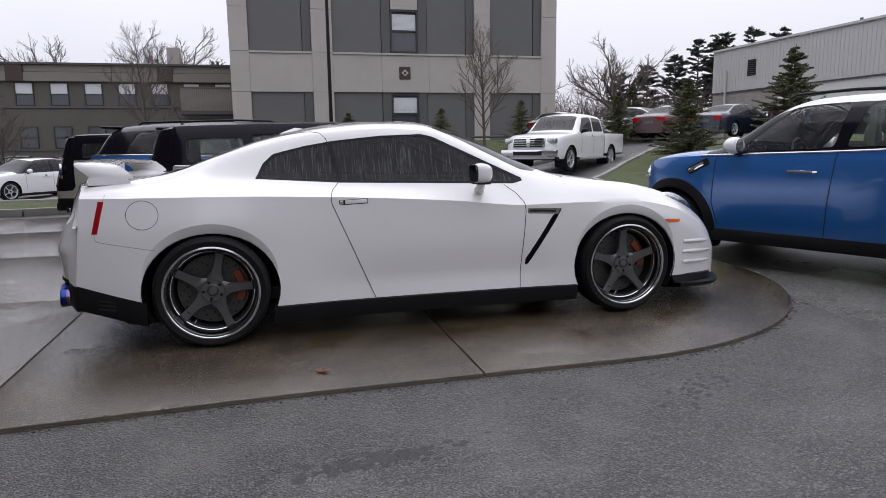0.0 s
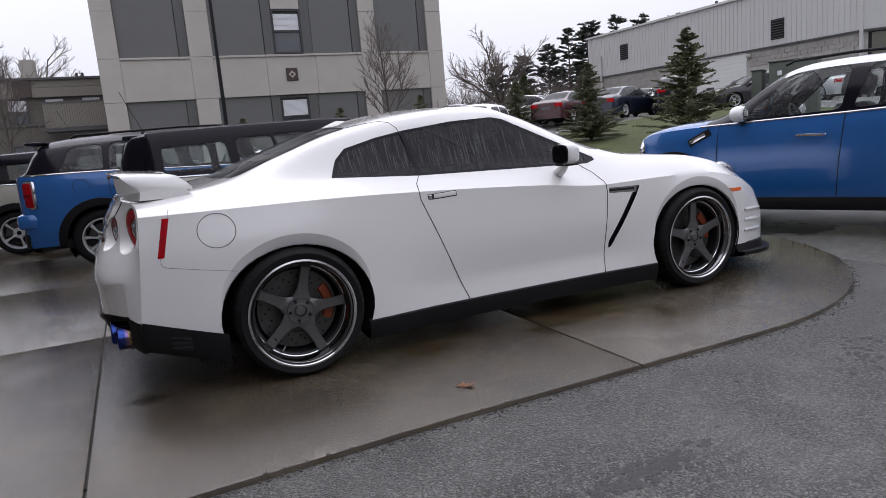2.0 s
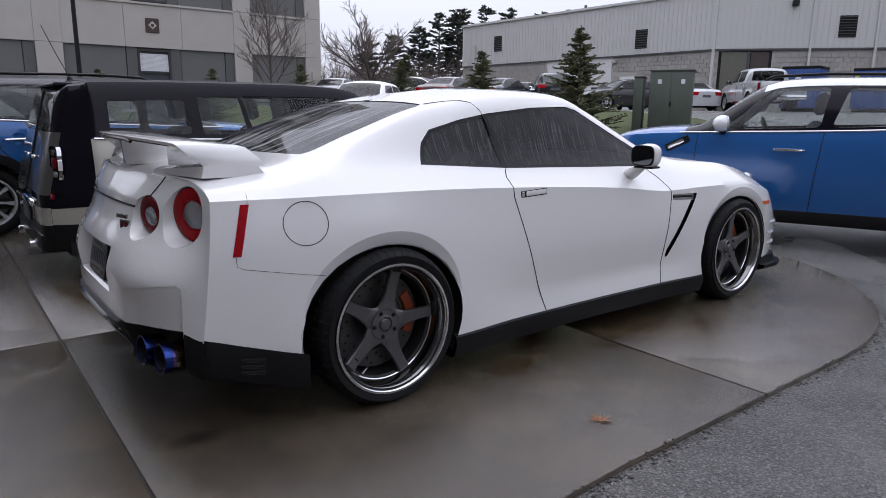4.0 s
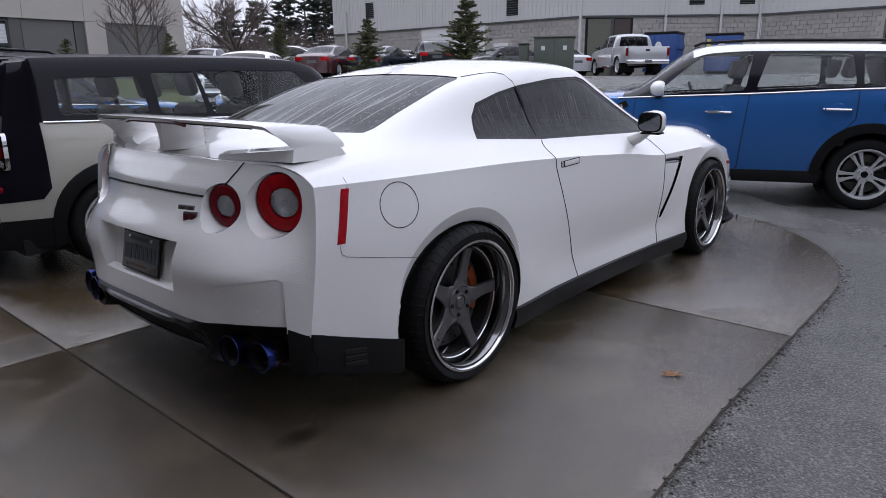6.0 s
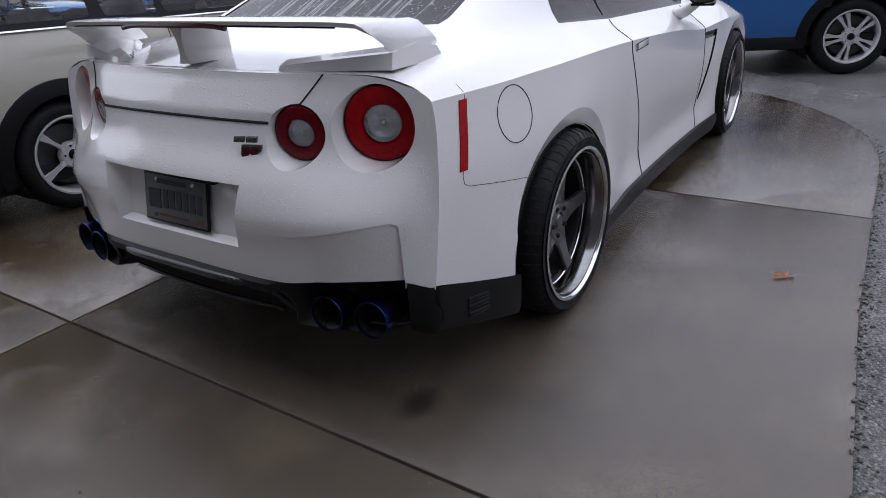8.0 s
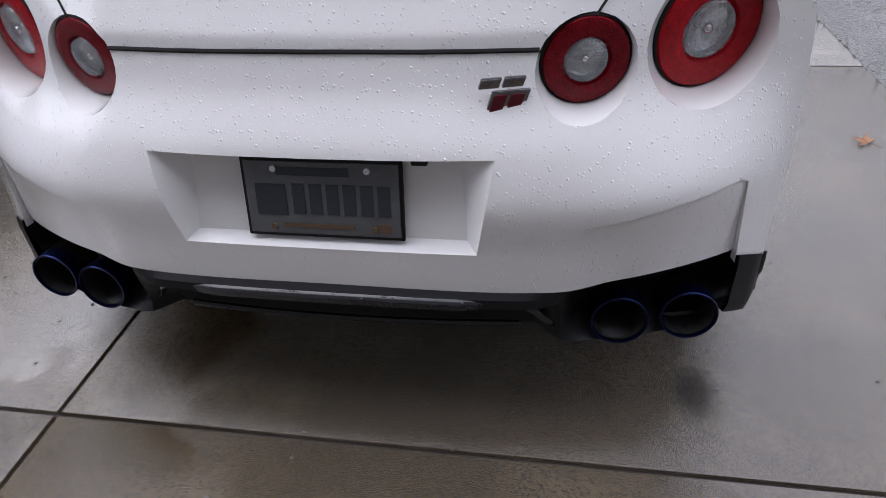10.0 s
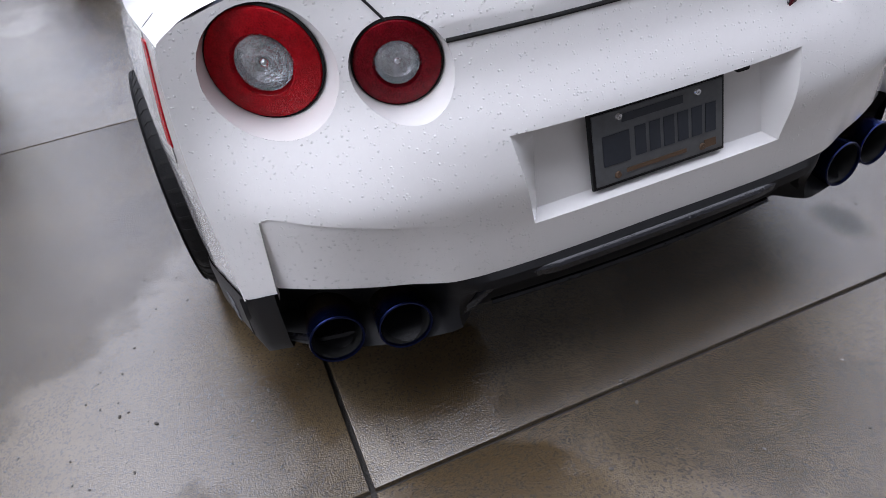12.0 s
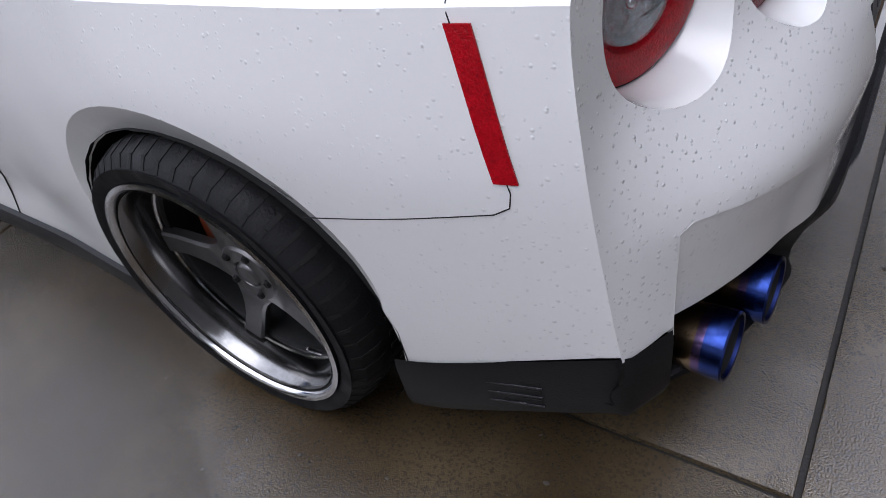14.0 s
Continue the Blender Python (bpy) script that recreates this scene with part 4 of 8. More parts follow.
# the seam between roof and quarter panel
def roof_z(x, y):
    """Height of the shell over a point of the plan."""
    sec = coupe_section(x)
    for (ya, za), (yb, zb) in zip(sec, sec[1:]):
        if ya <= y <= yb:
            return za + (zb - za) * (y - ya) / max(1e-6, yb - ya)
    return sec[-1][1]


for s in (1, -1):
    seam = [(-0.625, 0.685), (-0.635, 0.66), (-0.655, 0.63), (-0.69, 0.60), (-0.74, 0.575), (-0.81, 0.55), (-0.875, 0.53), (-0.915, 0.515)]
    part("panel_gap", tubed([(x, s * y, roof_z(x, y) + 0.0005) for x, y in seam], 0.0024), M_DEEPBLACK, coupe)

# bonnet edge lines and the nose
part("panel_gap", tubed([(1.02, -0.60 + 1.2 * k / 12, L0(1.02) - 0.012 - 0.018 * abs(-1 + 2 * k / 12)) for k in range(13)], 0.004), M_DEEPBLACK, coupe)
part("body_shell", shell, M_WHITE_MIST, coupe)
nose = bmesh.new()
ring = coupe_section(2.32)
nose.faces.new([nose.verts.new((2.318, y, z)) for y, z in ring] + [nose.verts.new((2.318, -y, z)) for y, z in ring[:0:-1]])
part("front_grille", nose, M_DEEPBLACK, coupe)
for s in (1, -1):
    lamp = bmesh.new()
    bmesh.ops.create_uvsphere(lamp, u_segments=20, v_segments=12, radius=1, matrix=pose(1.92, s * 0.675, 0.735, 0, 20, -s * 24) @ Matrix.Diagonal((0.20, 0.055, 0.055, 1)))
    part("headlight", lamp, M_REFLECT, coupe, "slim chrome headlight")
    # stacked fins at the front corner, splitter below
    for k in range(3):
        x = 2.02
        z = 0.47 - 0.075 * k
        fin = bmesh.new()
        tube(fin, [(1.84, s * (side_y(coupe_section, 1.84, z) - 0.004), z + 0.004), (1.95, s * (side_y(coupe_section, 1.95, z) + 0.004), z), (2.06, s * (side_y(coupe_section, 2.06, z) + 0.002), z - 0.006), (2.14, s * (side_y(coupe_section, 2.14, z) - 0.012), z - 0.01)], 0.013, 8)
        part("corner_fin", fin, M_WHITE, coupe)

# black sills, splitter, rear valance
for s in (1, -1):
    bm = bmesh.new()
    rows = []
    for i in range(24):
        x = -1.03 + 2.03 * i / 23
        y = L7(max(-1.0, min(1.0, x)))[0]
        rows.append([bm.verts.new(p) for p in ((x, s * (y - 0.015), 0.226), (x, s * (y + 0.012), 0.214), (x, s * (y + 0.016), 0.175), (x, s * (y - 0.004), 0.112), (x, s * (y - 0.05), 0.108), (x, s * (y - 0.25), 0.13))])
    for a, b in zip(rows, rows[1:]):
        for i in range(5):
            bm.faces.new((a[i], a[i + 1], b[i + 1], b[i]))
    bmesh.ops.recalc_face_normals(bm, faces=bm.faces)
    part("side_skirt", bm, M_BLACK, coupe, "matt black side skirt")
splitter = bmesh.new()
rows = []
for i in range(33):
    t = -1 + 2 * i / 32
    y = 0.90 * math.sin(t * math.pi / 2)
    x = 1.80 + 0.58 * math.cos(t * math.pi / 2) ** 0.55
    rows.append([splitter.verts.new(p) for p in ((1.72, y * 0.97, 0.165), (1.76, y * 0.985, 0.245), (x - 0.03, y * 0.99, 0.225), (x - 0.015, y, 0.175), (x + 0.03, y * 1.02, 0.165), (x + 0.025, y * 1.02, 0.140), (1.72, y * 0.97, 0.135))])
for a, b in zip(rows, rows[1:]):
    for i in range(6):
        splitter.faces.new((a[i], a[i + 1], b[i + 1], b[i]))
bmesh.ops.recalc_face_normals(splitter, faces=splitter.faces)
part("front_splitter", splitter, M_BLACK, coupe)
part("underbody", boxed((-1.9, -0.78, 0.135), (1.9, 0.78, 0.20)), M_DEEPBLACK, coupe)
part("cabin_floor", boxed((-1.6, -0.72, 0.22), (1.3, 0.72, 0.30)), M_INTERIOR, coupe)
for s in (1, -1):
    seat = bmesh.new()
    box(seat, (-0.55, s * 0.38 - 0.26, 0.30), (0.0, s * 0.38 + 0.26, 0.48), 0.05)
    box(seat, (-0.62, s * 0.38 - 0.25, 0.40), (-0.47, s * 0.38 + 0.25, 0.98), 0.06, Matrix.Translation((-0.55, 0, 0.4)) @ Matrix.Rotation(-0.3, 4, "Y") @ Matrix.Translation((0.55, 0, -0.4)))
    box(seat, (-0.82, s * 0.38 - 0.13, 0.97), (-0.70, s * 0.38 + 0.13, 1.13), 0.04)
    part("seat", seat, M_SEAT, coupe)
dash = boxed((0.35, -0.70, 0.55), (0.95, 0.70, 0.90), 0.08)
part("dashboard", dash, M_INTERIOR, coupe)
sw = lathe([(0.165, 0.0), (0.178, 0.012), (0.19, 0.0), (0.178, -0.012)], 28, "X", True)
bmesh.ops.transform(sw, matrix=pose(0.28, 0.38, 0.86, 0, 20, 0), verts=sw.verts)
part("steering_wheel", sw, M_SEAT, coupe)
part("rear_shelf", boxed((-1.55, -0.55, 0.93), (-0.95, 0.55, 0.96), 0.01), M_INTERIOR, coupe)

# the rear face
Z_TOP = lambda y: pchip([(0, 0.975), (0.36, 0.974), (0.66, 0.966), (0.79, 0.938), (0.86, 0.905)])(abs(y))
Z_LOW = pchip([(0.0, 0.403), (0.36, 0.401), (0.45, 0.403), (0.55, 0.411), (0.70, 0.422), (0.785, 0.424), (0.835, 0.404), (0.862, 0.394)])
Y_EDGE = pchip([(0.38, 0.859), (0.48, 0.862), (0.66, 0.868), (0.80, 0.862), (0.905, 0.845), (0.94, 0.79)])
fascia = bmesh.new()
NY, NZ = 96, 44
rows = []
for i in range(NY + 1):
    t = -1 + 2 * i / NY
    col = []
    for k in range(NZ + 1):
        y0 = t * 0.86
        zt, zb = Z_TOP(t * 0.80), Z_LOW(abs(t) * 0.862)
        z = zb + (zt - zb) * k / NZ
        y = t * Y_EDGE(min(z, 0.94))
        col.append(fascia.verts.new((tail_x(y, z), y, z)))
    rows.append(col)
for a, b in zip(rows, rows[1:]):
    for k in range(NZ):
        fascia.faces.new((a[k], a[k + 1], b[k + 1], b[k]))
bmesh.ops.recalc_face_normals(fascia, faces=fascia.faces)
fascia.normal_update()
if sum(f.normal.x for f in fascia.faces) > 0:
    bmesh.ops.reverse_faces(fascia, faces=fascia.faces)

# a flange turned forward under the deck closes the joint above the rear face
flange = bmesh.new()
top = [c[-1].co.copy() for c in rows]
rows = [[flange.verts.new(p), flange.verts.new((p.x + 0.022, p.y * 0.985, p.z + 0.002)), flange.verts.new((p.x + 0.07, p.y * 0.96, p.z - 0.004))] for p in top]
for p, q in zip(rows, rows[1:]):
    for k in range(2):
        flange.faces.new((p[k], p[k + 1], q[k + 1], q[k]))
bmesh.ops.recalc_face_normals(flange, faces=flange.faces)
part("fascia_flange", flange, M_WHITE, coupe)

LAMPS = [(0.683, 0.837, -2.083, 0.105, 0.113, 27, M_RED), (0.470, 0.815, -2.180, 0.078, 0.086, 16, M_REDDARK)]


def tail_lamp(y, z, x, r, r_hole, turn, red, s):
    """A round lamp: red ring with a clear round centre, sunk in a white dish."""
    hole = [(s * (y + 0.002) + r_hole * math.cos(2 * math.pi * i / 40), z - 0.003 + r_hole * math.sin(2 * math.pi * i / 40)) for i in range(40)]
    bmesh.ops.delete(fascia, geom=stencil(fascia, hole, "x"), context="FACES")
    at = pose(x, s * y, z, 0, -4, -s * turn)
    bm = bmesh.new()
    outer = [bm.verts.new((tail_x(p[0], p[1]), *p)) for p in hole]
    inner = [bm.verts.new(at @ Vector((0.004, (r + 0.002) * math.cos(2 * math.pi * i / 40), (r + 0.002) * math.sin(2 * math.pi * i / 40)))) for i in range(40)]
    for i in range(40):
        bm.faces.new((outer[i], outer[(i + 1) % 40], inner[(i + 1) % 40], inner[i]))
    bmesh.ops.recalc_face_normals(bm, faces=bm.faces)
    part("lamp_dish", bm, M_WHITE, coupe)
    lamp = new("tail_lamp")
    lamp.parent = coupe
    lamp.matrix_basis = at
    lamp["label"] = "round red tail lamp with a clear centre"
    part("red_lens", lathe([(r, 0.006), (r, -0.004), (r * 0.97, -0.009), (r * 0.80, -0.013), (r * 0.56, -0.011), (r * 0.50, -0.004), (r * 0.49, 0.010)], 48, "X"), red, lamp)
    part("lens_seal", lathe([(r + 0.0035, 0.008), (r + 0.0035, -0.003), (r + 0.001, -0.006), (r - 0.001, -0.004)], 48, "X"), M_DEEPBLACK, lamp)
    part("reflector_bowl", lathe([(r * 0.49, 0.004), (r * 0.40, 0.022), (r * 0.15, 0.032), (0.001, 0.034)], 32, "X"), M_REFLECT, lamp)
    part("clear_lens", lathe([(r * 0.50, -0.004), (r * 0.46, -0.012), (r * 0.30, -0.017), (0.0005, -0.019)], 32, "X"), M_CLEAR, lamp)
    bulb = bmesh.new()
    bmesh.ops.create_uvsphere(bulb, u_segments=12, v_segments=8, radius=r * 0.10, matrix=Matrix.Translation((0.010, 0, 0)))
    part("bulb", bulb, M_CHROME, lamp)


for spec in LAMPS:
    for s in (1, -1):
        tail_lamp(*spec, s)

# number plate recess with slanted cheeks and a ledge
REC = [(-0.325, 0.683), (0.325, 0.683), (0.292, 0.492), (-0.292, 0.492)]
bmesh.ops.delete(fascia, geom=stencil(fascia, REC, "x"), context="FACES")
rec = bmesh.new()
n = 16
rim, back = [], []
for (ya, za), (yb, zb) in zip(REC, REC[1:] + REC[:1]):
    for k in range(n):
        y, z = ya + (yb - ya) * k / n, za + (zb - za) * k / n
        rim.append(rec.verts.new((tail_x(y, z), y, z)))
        y2, z2 = y * (0.79 + 0.14 * (0.683 - z) / 0.191), 0.588 + (z - 0.588) * (0.95 if z > 0.588 else 0.86)
        back.append(rec.verts.new((-2.270 - 0.19 * (0.66 - z2), y2, z2)))
for i in range(4 * n):
    rec.faces.new((rim[i], rim[(i + 1) % (4 * n)], back[(i + 1) % (4 * n)], back[i]))
rec.faces.new(back)
bmesh.ops.recalc_face_normals(rec, faces=rec.faces)
part("plate_recess", rec, M_WHITE, coupe)
plate = new("number_plate")
plate.parent = coupe
plate.matrix_basis = pose(-2.300, 0, 0.587, 0, 11, 0)
part("plate_frame", boxed((-0.004, -0.156, -0.079), (0.004, 0.156, 0.079), 0.002), M_BLACK, plate)
part("plate_sheet", boxed((-0.0065, -0.149, -0.072), (-0.003, 0.149, 0.072), 0.001), M_PLATE, plate, "grey number plate in a thin black frame")
for k in range(6):
    y = 0.045 - 0.033 * k
    part("plate_bar", boxed((-0.0085, y - 0.012, -0.030), (-0.006, y + 0.012, 0.030)), M_PLATE_INK, plate)
part("plate_bar", boxed((-0.0085, -0.055, 0.046), (-0.006, 0.085, 0.062)), M_PLATE_INK, plate)
part("plate_bar", boxed((-0.0085, 0.070, -0.034), (-0.006, 0.130, 0.028)), M_PLATE_INK, plate)
part("plate_bar", boxed((-0.0085, -0.060, -0.058), (-0.006, 0.080, -0.050)), M_RUST, plate)
part("plate_bar", boxed((-0.0085, -0.132, -0.062), (-0.006, -0.105, -0.046)), M_RUST, plate)
for y, z in ((0.09, 0.058), (-0.09, 0.058), (0.10, -0.058), (-0.10, -0.058)):
    sc = lathe([(0.001, -0.010), (0.006, -0.010), (0.008, -0.006)], 12, "X")
    bmesh.ops.translate(sc, vec=(0, y, z), verts=sc.verts)
    part("plate_screw", sc, M_CHROME if z > 0 else M_RUST, plate)
part("plate_light", boxed((-2.305, -0.205, 0.664), (-2.278, -0.175, 0.676), 0.003), M_DEEPBLACK, coupe)

# facets cut in below the lamps, above the exhausts
def facet_depth(y, z):
    """How far the facet is cut in: a lean that starts at its upper edge."""
    top_z = 0.535 + (min(y, 0.78) - 0.455) * 0.195
    return (0.004 + 0.085 * max(0.0, top_z - z)) * ramp(y, 0.45, 0.56)


for s in (1, -1):
    fac = [(s * 0.455, 0.540), (s * 0.50, 0.552), (s * 0.765, 0.598), (s * 0.782, 0.588), (s * 0.792, 0.43), (s * 0.792, 0.39), (s * 0.40, 0.39)]
    facet = lift(fascia, stencil(fascia, fac, "x"))
    for v in facet.verts:
        v.co.x += facet_depth(abs(v.co.y), v.co.z)
    part("bumper_facet", facet, M_WHITE_WET, coupe)
    wall = bmesh.new()
    edge = [(0.70, 0.5867), (0.765, 0.598), (0.7735, 0.593), (0.782, 0.588), (0.787, 0.509), (0.792, 0.43), (0.792, 0.405)]
    rows = [[wall.verts.new((tail_x(y, z) - 0.0005, s * y, z)), wall.verts.new((tail_x(y, z) + facet_depth(y, z), s * (y - 0.004), z))] for y, z in edge]
    for a, b in zip(rows, rows[1:]):
        wall.faces.new((a[0], a[1], b[1], b[0]))
    bmesh.ops.recalc_face_normals(wall, faces=wall.faces)
    part("facet_edge", wall, M_WHITE, coupe)
# boot lid seam and the groove under the lid
for s in (1, -1):
    pts = [(tail_x(y, z) - 0.001, s * y, z) for y, z in ((0.540, 0.972), (0.52, 0.945), (0.482, 0.893))]
    part("panel_gap", tubed(pts, 0.0024), M_DEEPBLACK, coupe)
seam = [(y, 0.847 + 0.004 * (1 - (y / 0.385) ** 2) - (0.0)) for y in [-0.392 + 0.784 * k / 24 for k in range(25)]]
part("lid_groove", tubed([(tail_x(y, z) - 0.0005, y, z) for y, z in seam], 0.0042), M_DEEPBLACK, coupe)
for v in fascia.verts:
    if abs(v.co.y) < 0.50 and v.co.z > 0.856:
        v.co.x -= 0.006 * ramp(v.co.z, 0.856, 0.872) * (1 - ramp(abs(v.co.y), 0.40, 0.50)) * (1 - ramp(v.co.z, 0.93, 0.97))
part("rear_bumper", fascia, M_WHITE_WET, coupe, "white rear panel beaded with rain drops", angle=30)
# the badge: plain slanted bars, dark chrome and red
badge = new("badge")
badge.parent = coupe
badge.matrix_basis = pose(tail_x(-0.333, 0.776) - 0.003, -0.333, 0.776, 0, -6, 15)


def slanted(y0, y1, z0, z1, x, slant, material, label=""):
    """A flat bevelled bar whose ends lean."""
    bm = boxed((-x, y0, z0), (0.003, y1, z1), 0.0018)
    for v in bm.verts:
        v.co.y -= slant * (v.co.z - z0)
    part("badge_bar", bm, material, badge, label)


slanted(0.007, 0.042, 0.021, 0.038, 0.006, 0.35, M_BADGE)
slanted(-0.034, 0.002, 0.021, 0.038, 0.006, 0.35, M_BADGE)
slanted(-0.034, 0.032, -0.034, 0.014, 0.006, 0.30, M_BADGE)
slanted(0.003, 0.026, -0.029, 0.009, 0.0085, 0.30, M_BADGERED, "dark red enamel bar")
slanted(-0.028, -0.003, -0.029, 0.009, 0.0085, 0.30, M_BADGERED, "dark red enamel bar")

# diffuser, valance and exhausts
val = bmesh.new()
rows = []
for i in range(81):
    y = -0.868 + 1.736 * i / 80
    a = abs(y)
    zt = Z_LOW(min(a, 0.862)) + 0.004
    xt = tail_x(y, zt)
    mid = 1 - ramp(a, 0.385, 0.47)
    pocket = ramp(a, 0.44, 0.52) * (1 - ramp(a, 0.785, 0.83))
    cut = facet_depth(a, zt) if 0.45 < a < 0.792 else 0.0
    col = [(xt + 0.004 + cut, zt)]
    col.append((xt - 0.012 * mid + max(0.05 * pocket, cut), zt - 0.014))
    col.append((xt - 0.014 * mid + 0.075 * pocket, zt - 0.034))
    col.append((xt + 0.02 * mid + 0.085 * pocket, zt - 0.05 - 0.03 * pocket))
    col.append((xt + 0.05 * mid + 0.085 * pocket + 0.01, 0.312 - 0.01 * pocket + 0.02 * ramp(a, 0.74, 0.86)))
    low = 0.262 * mid + (1 - mid) * (0.264 + 0.028 * ramp(a, 0.70, 0.86))
    col.append((xt + 0.07 * mid + 0.03 * pocket + 0.015, low + 0.02))
    col.append((xt + 0.075 * mid + 0.0 * pocket + 0.010, low))
    col.append((xt + 0.35, low - 0.01))
    rows.append([val.verts.new((x, y, z)) for x, z in col])
for a, b in zip(rows, rows[1:]):
    for k in range(7):
        val.faces.new((a[k], a[k + 1], b[k + 1], b[k]))
bmesh.ops.recalc_face_normals(val, faces=val.faces)
val.normal_update()
if sum(f.normal.x for f in val.faces) > 0:
    bmesh.ops.reverse_faces(val, faces=val.faces)
part("diffuser", val, M_BLACK, coupe, "black rear diffuser")
frame_pts = [(-2.185, -0.640, 0.246), (-2.212, -0.545, 0.250), (-2.240, -0.480, 0.268), (-2.276, -0.425, 0.318), (-2.300, -0.394, 0.366), (-2.308, -0.360, 0.382)]
frame_pts += [(tail_x(y, 0.385) - 0.006, y, 0.384) for y in (-0.25, -0.12, 0.0, 0.12, 0.25)] + [(x, -y, z) for x, y, z in frame_pts[::-1]]
band = bmesh.new()
rows = [[band.verts.new((x + dx, y, z + dz)) for dx, dz in ((-0.017, -0.014), (-0.018, 0.000), (-0.013, 0.006), (0.012, 0.012), (0.014, -0.014))] for x, y, z in frame_pts]
for a, b in zip(rows, rows[1:]):
    for k in range(5):
        band.faces.new((a[k], a[(k + 1) % 5], b[(k + 1) % 5], b[k]))
bmesh.ops.recalc_face_normals(band, faces=band.faces)
part("diffuser_frame", band, M_WETBLACK, coupe, "wet black diffuser frame")
part("diffuser_blade", tubed([(-2.262 - 0.018 * (1 - (y / 0.37) ** 2), y, 0.272) for y in [-0.37 + 0.074 * k for k in range(11)]], 0.007, 6), M_WETBLACK, coupe)
core = bmesh.new()
rows = []
for i in range(17):
    y = -1 + 2 * i / 16
    rows.append([core.verts.new(p) for p in ((-2.285 - 0.02 * (1 - y * y), 0.385 * y, 0.388), (-2.255 - 0.02 * (1 - y * y), 0.43 * y, 0.300), (-2.230 - 0.02 * (1 - y * y), 0.465 * y, 0.252), (-2.0, 0.48 * y, 0.20), (-1.7, 0.5 * y, 0.16))])
for a, b in zip(rows, rows[1:]):
    for k in range(4):
        core.faces.new((a[k], a[k + 1], b[k + 1], b[k]))
bmesh.ops.recalc_face_normals(core, faces=core.faces)
part("diffuser_core", core, M_DEEPBLACK, coupe)
for s in (1, -1):
    # side valance behind the wheel, wrapped round the corner, with two slots
    skin = lambda x, z: side_y(coupe_section, max(-2.15, min(-1.77, unplace(x, z))), z)
    line = []
    for i in range(17):
        x = -1.755 - 0.372 * i / 16
        zt = 0.286 + 0.110 * min(1, max(0, (-1.755 - x) / 0.37))
        line.append((x, skin(x, zt + 0.01), zt, 0, 1))
    line += [(tail_x(y, 0.39) - 0.001, y, zt, 1, 0.3) for y, zt in ((0.850, 0.399), (0.835, 0.405), (0.815, 0.414), (0.798, 0.420))]
    bm = bmesh.new()
    rows = []
    for x, y, zt, out, sw in line:
        low = 0.140 + 0.012 * out
        rows.append([bm.verts.new((x - dx * out, s * (y + dy * sw), zt - dz)) for dx, dy, dz in ((0.002, 0.003, -0.004), (0.005, 0.006, 0.02), (0.004, 0.004, low - 0.03), (-0.006, -0.004, low), (-0.20, -0.30, low - 0.006))])
    for a, b in zip(rows, rows[1:]):
        for k in range(4):
            bm.faces.new((a[k], a[k + 1], b[k + 1], b[k]))
    bmesh.ops.recalc_face_normals(bm, faces=bm.faces)
    part("rear_valance", bm, M_BLACK, coupe)
    for k in range(3):
        z = 0.306 - 0.024 * k
        ym = skin(-1.985, 0.37) + 0.003
        lean = Matrix.Translation((-1.972, s * ym, z)) @ Matrix.Rotation(s * radians(10), 4, "Z") @ Matrix.Rotation(radians(7), 4, "Y")
        part("valance_slot", boxed((-0.046, -0.008, -0.006), (0.046, 0.0045, 0.006), 0.002, lean), M_DEEPBLACK, coupe)
        part("valance_fin", boxed((-0.048, -0.008, -0.0105), (0.048, 0.0065, -0.0065), 0.0015, lean), M_WETBLACK, coupe)
    # corner winglet
    bm = bmesh.new()
    tube(bm, [(-2.02, s * 0.855, 0.278), (-2.110, s * 0.852, 0.292), (-2.145, s * 0.825, 0.290), (-2.197, s * 0.74, 0.280), (-2.220, s * 0.60, 0.274), (-2.228, s * 0.50, 0.272)], 0.008, 6)
    part("diffuser_lip", bm, M_WETBLACK, coupe)
    for y, x in ((0.572, -2.276), (0.710, -2.246)):
        tip = new("exhaust_tip")
        tip.parent = coupe
        tip.matrix_basis = pose(x - 0.008, s * y, 0.316, 0, 3, -s * 4) @ Matrix.Diagonal((1.0, 0.96, 0.96, 1))
        tip["label"] = "burnt blue titanium exhaust tip"
        prof = ((0.060, 0.0), (0.0598, 0.014), (0.0592, 0.030), (0.0585, 0.043), (0.056, 0.100), (0.048, 0.19))
        cols = (M_TI_BLUE, M_TI_BLUE, M_TI_VIOLET, M_TI_TAN, M_TI_TAN)
        for (ra, xa), (rb, xb), mt in zip(prof, prof[1:], cols):
            part("pipe_band", lathe([(ra, xa), (rb, xb)], 32, "X"), mt, tip)
        part("pipe_lip", lathe([(0.060, 0.0), (0.059, -0.003), (0.055, -0.002), (0.054, 0.006)], 32, "X"), M_TI_DARK, tip)
        part("pipe_bore", lathe([(0.054, 0.004), (0.050, 0.14), (0.001, 0.14)], 32, "X"), M_DEEPBLACK, tip)

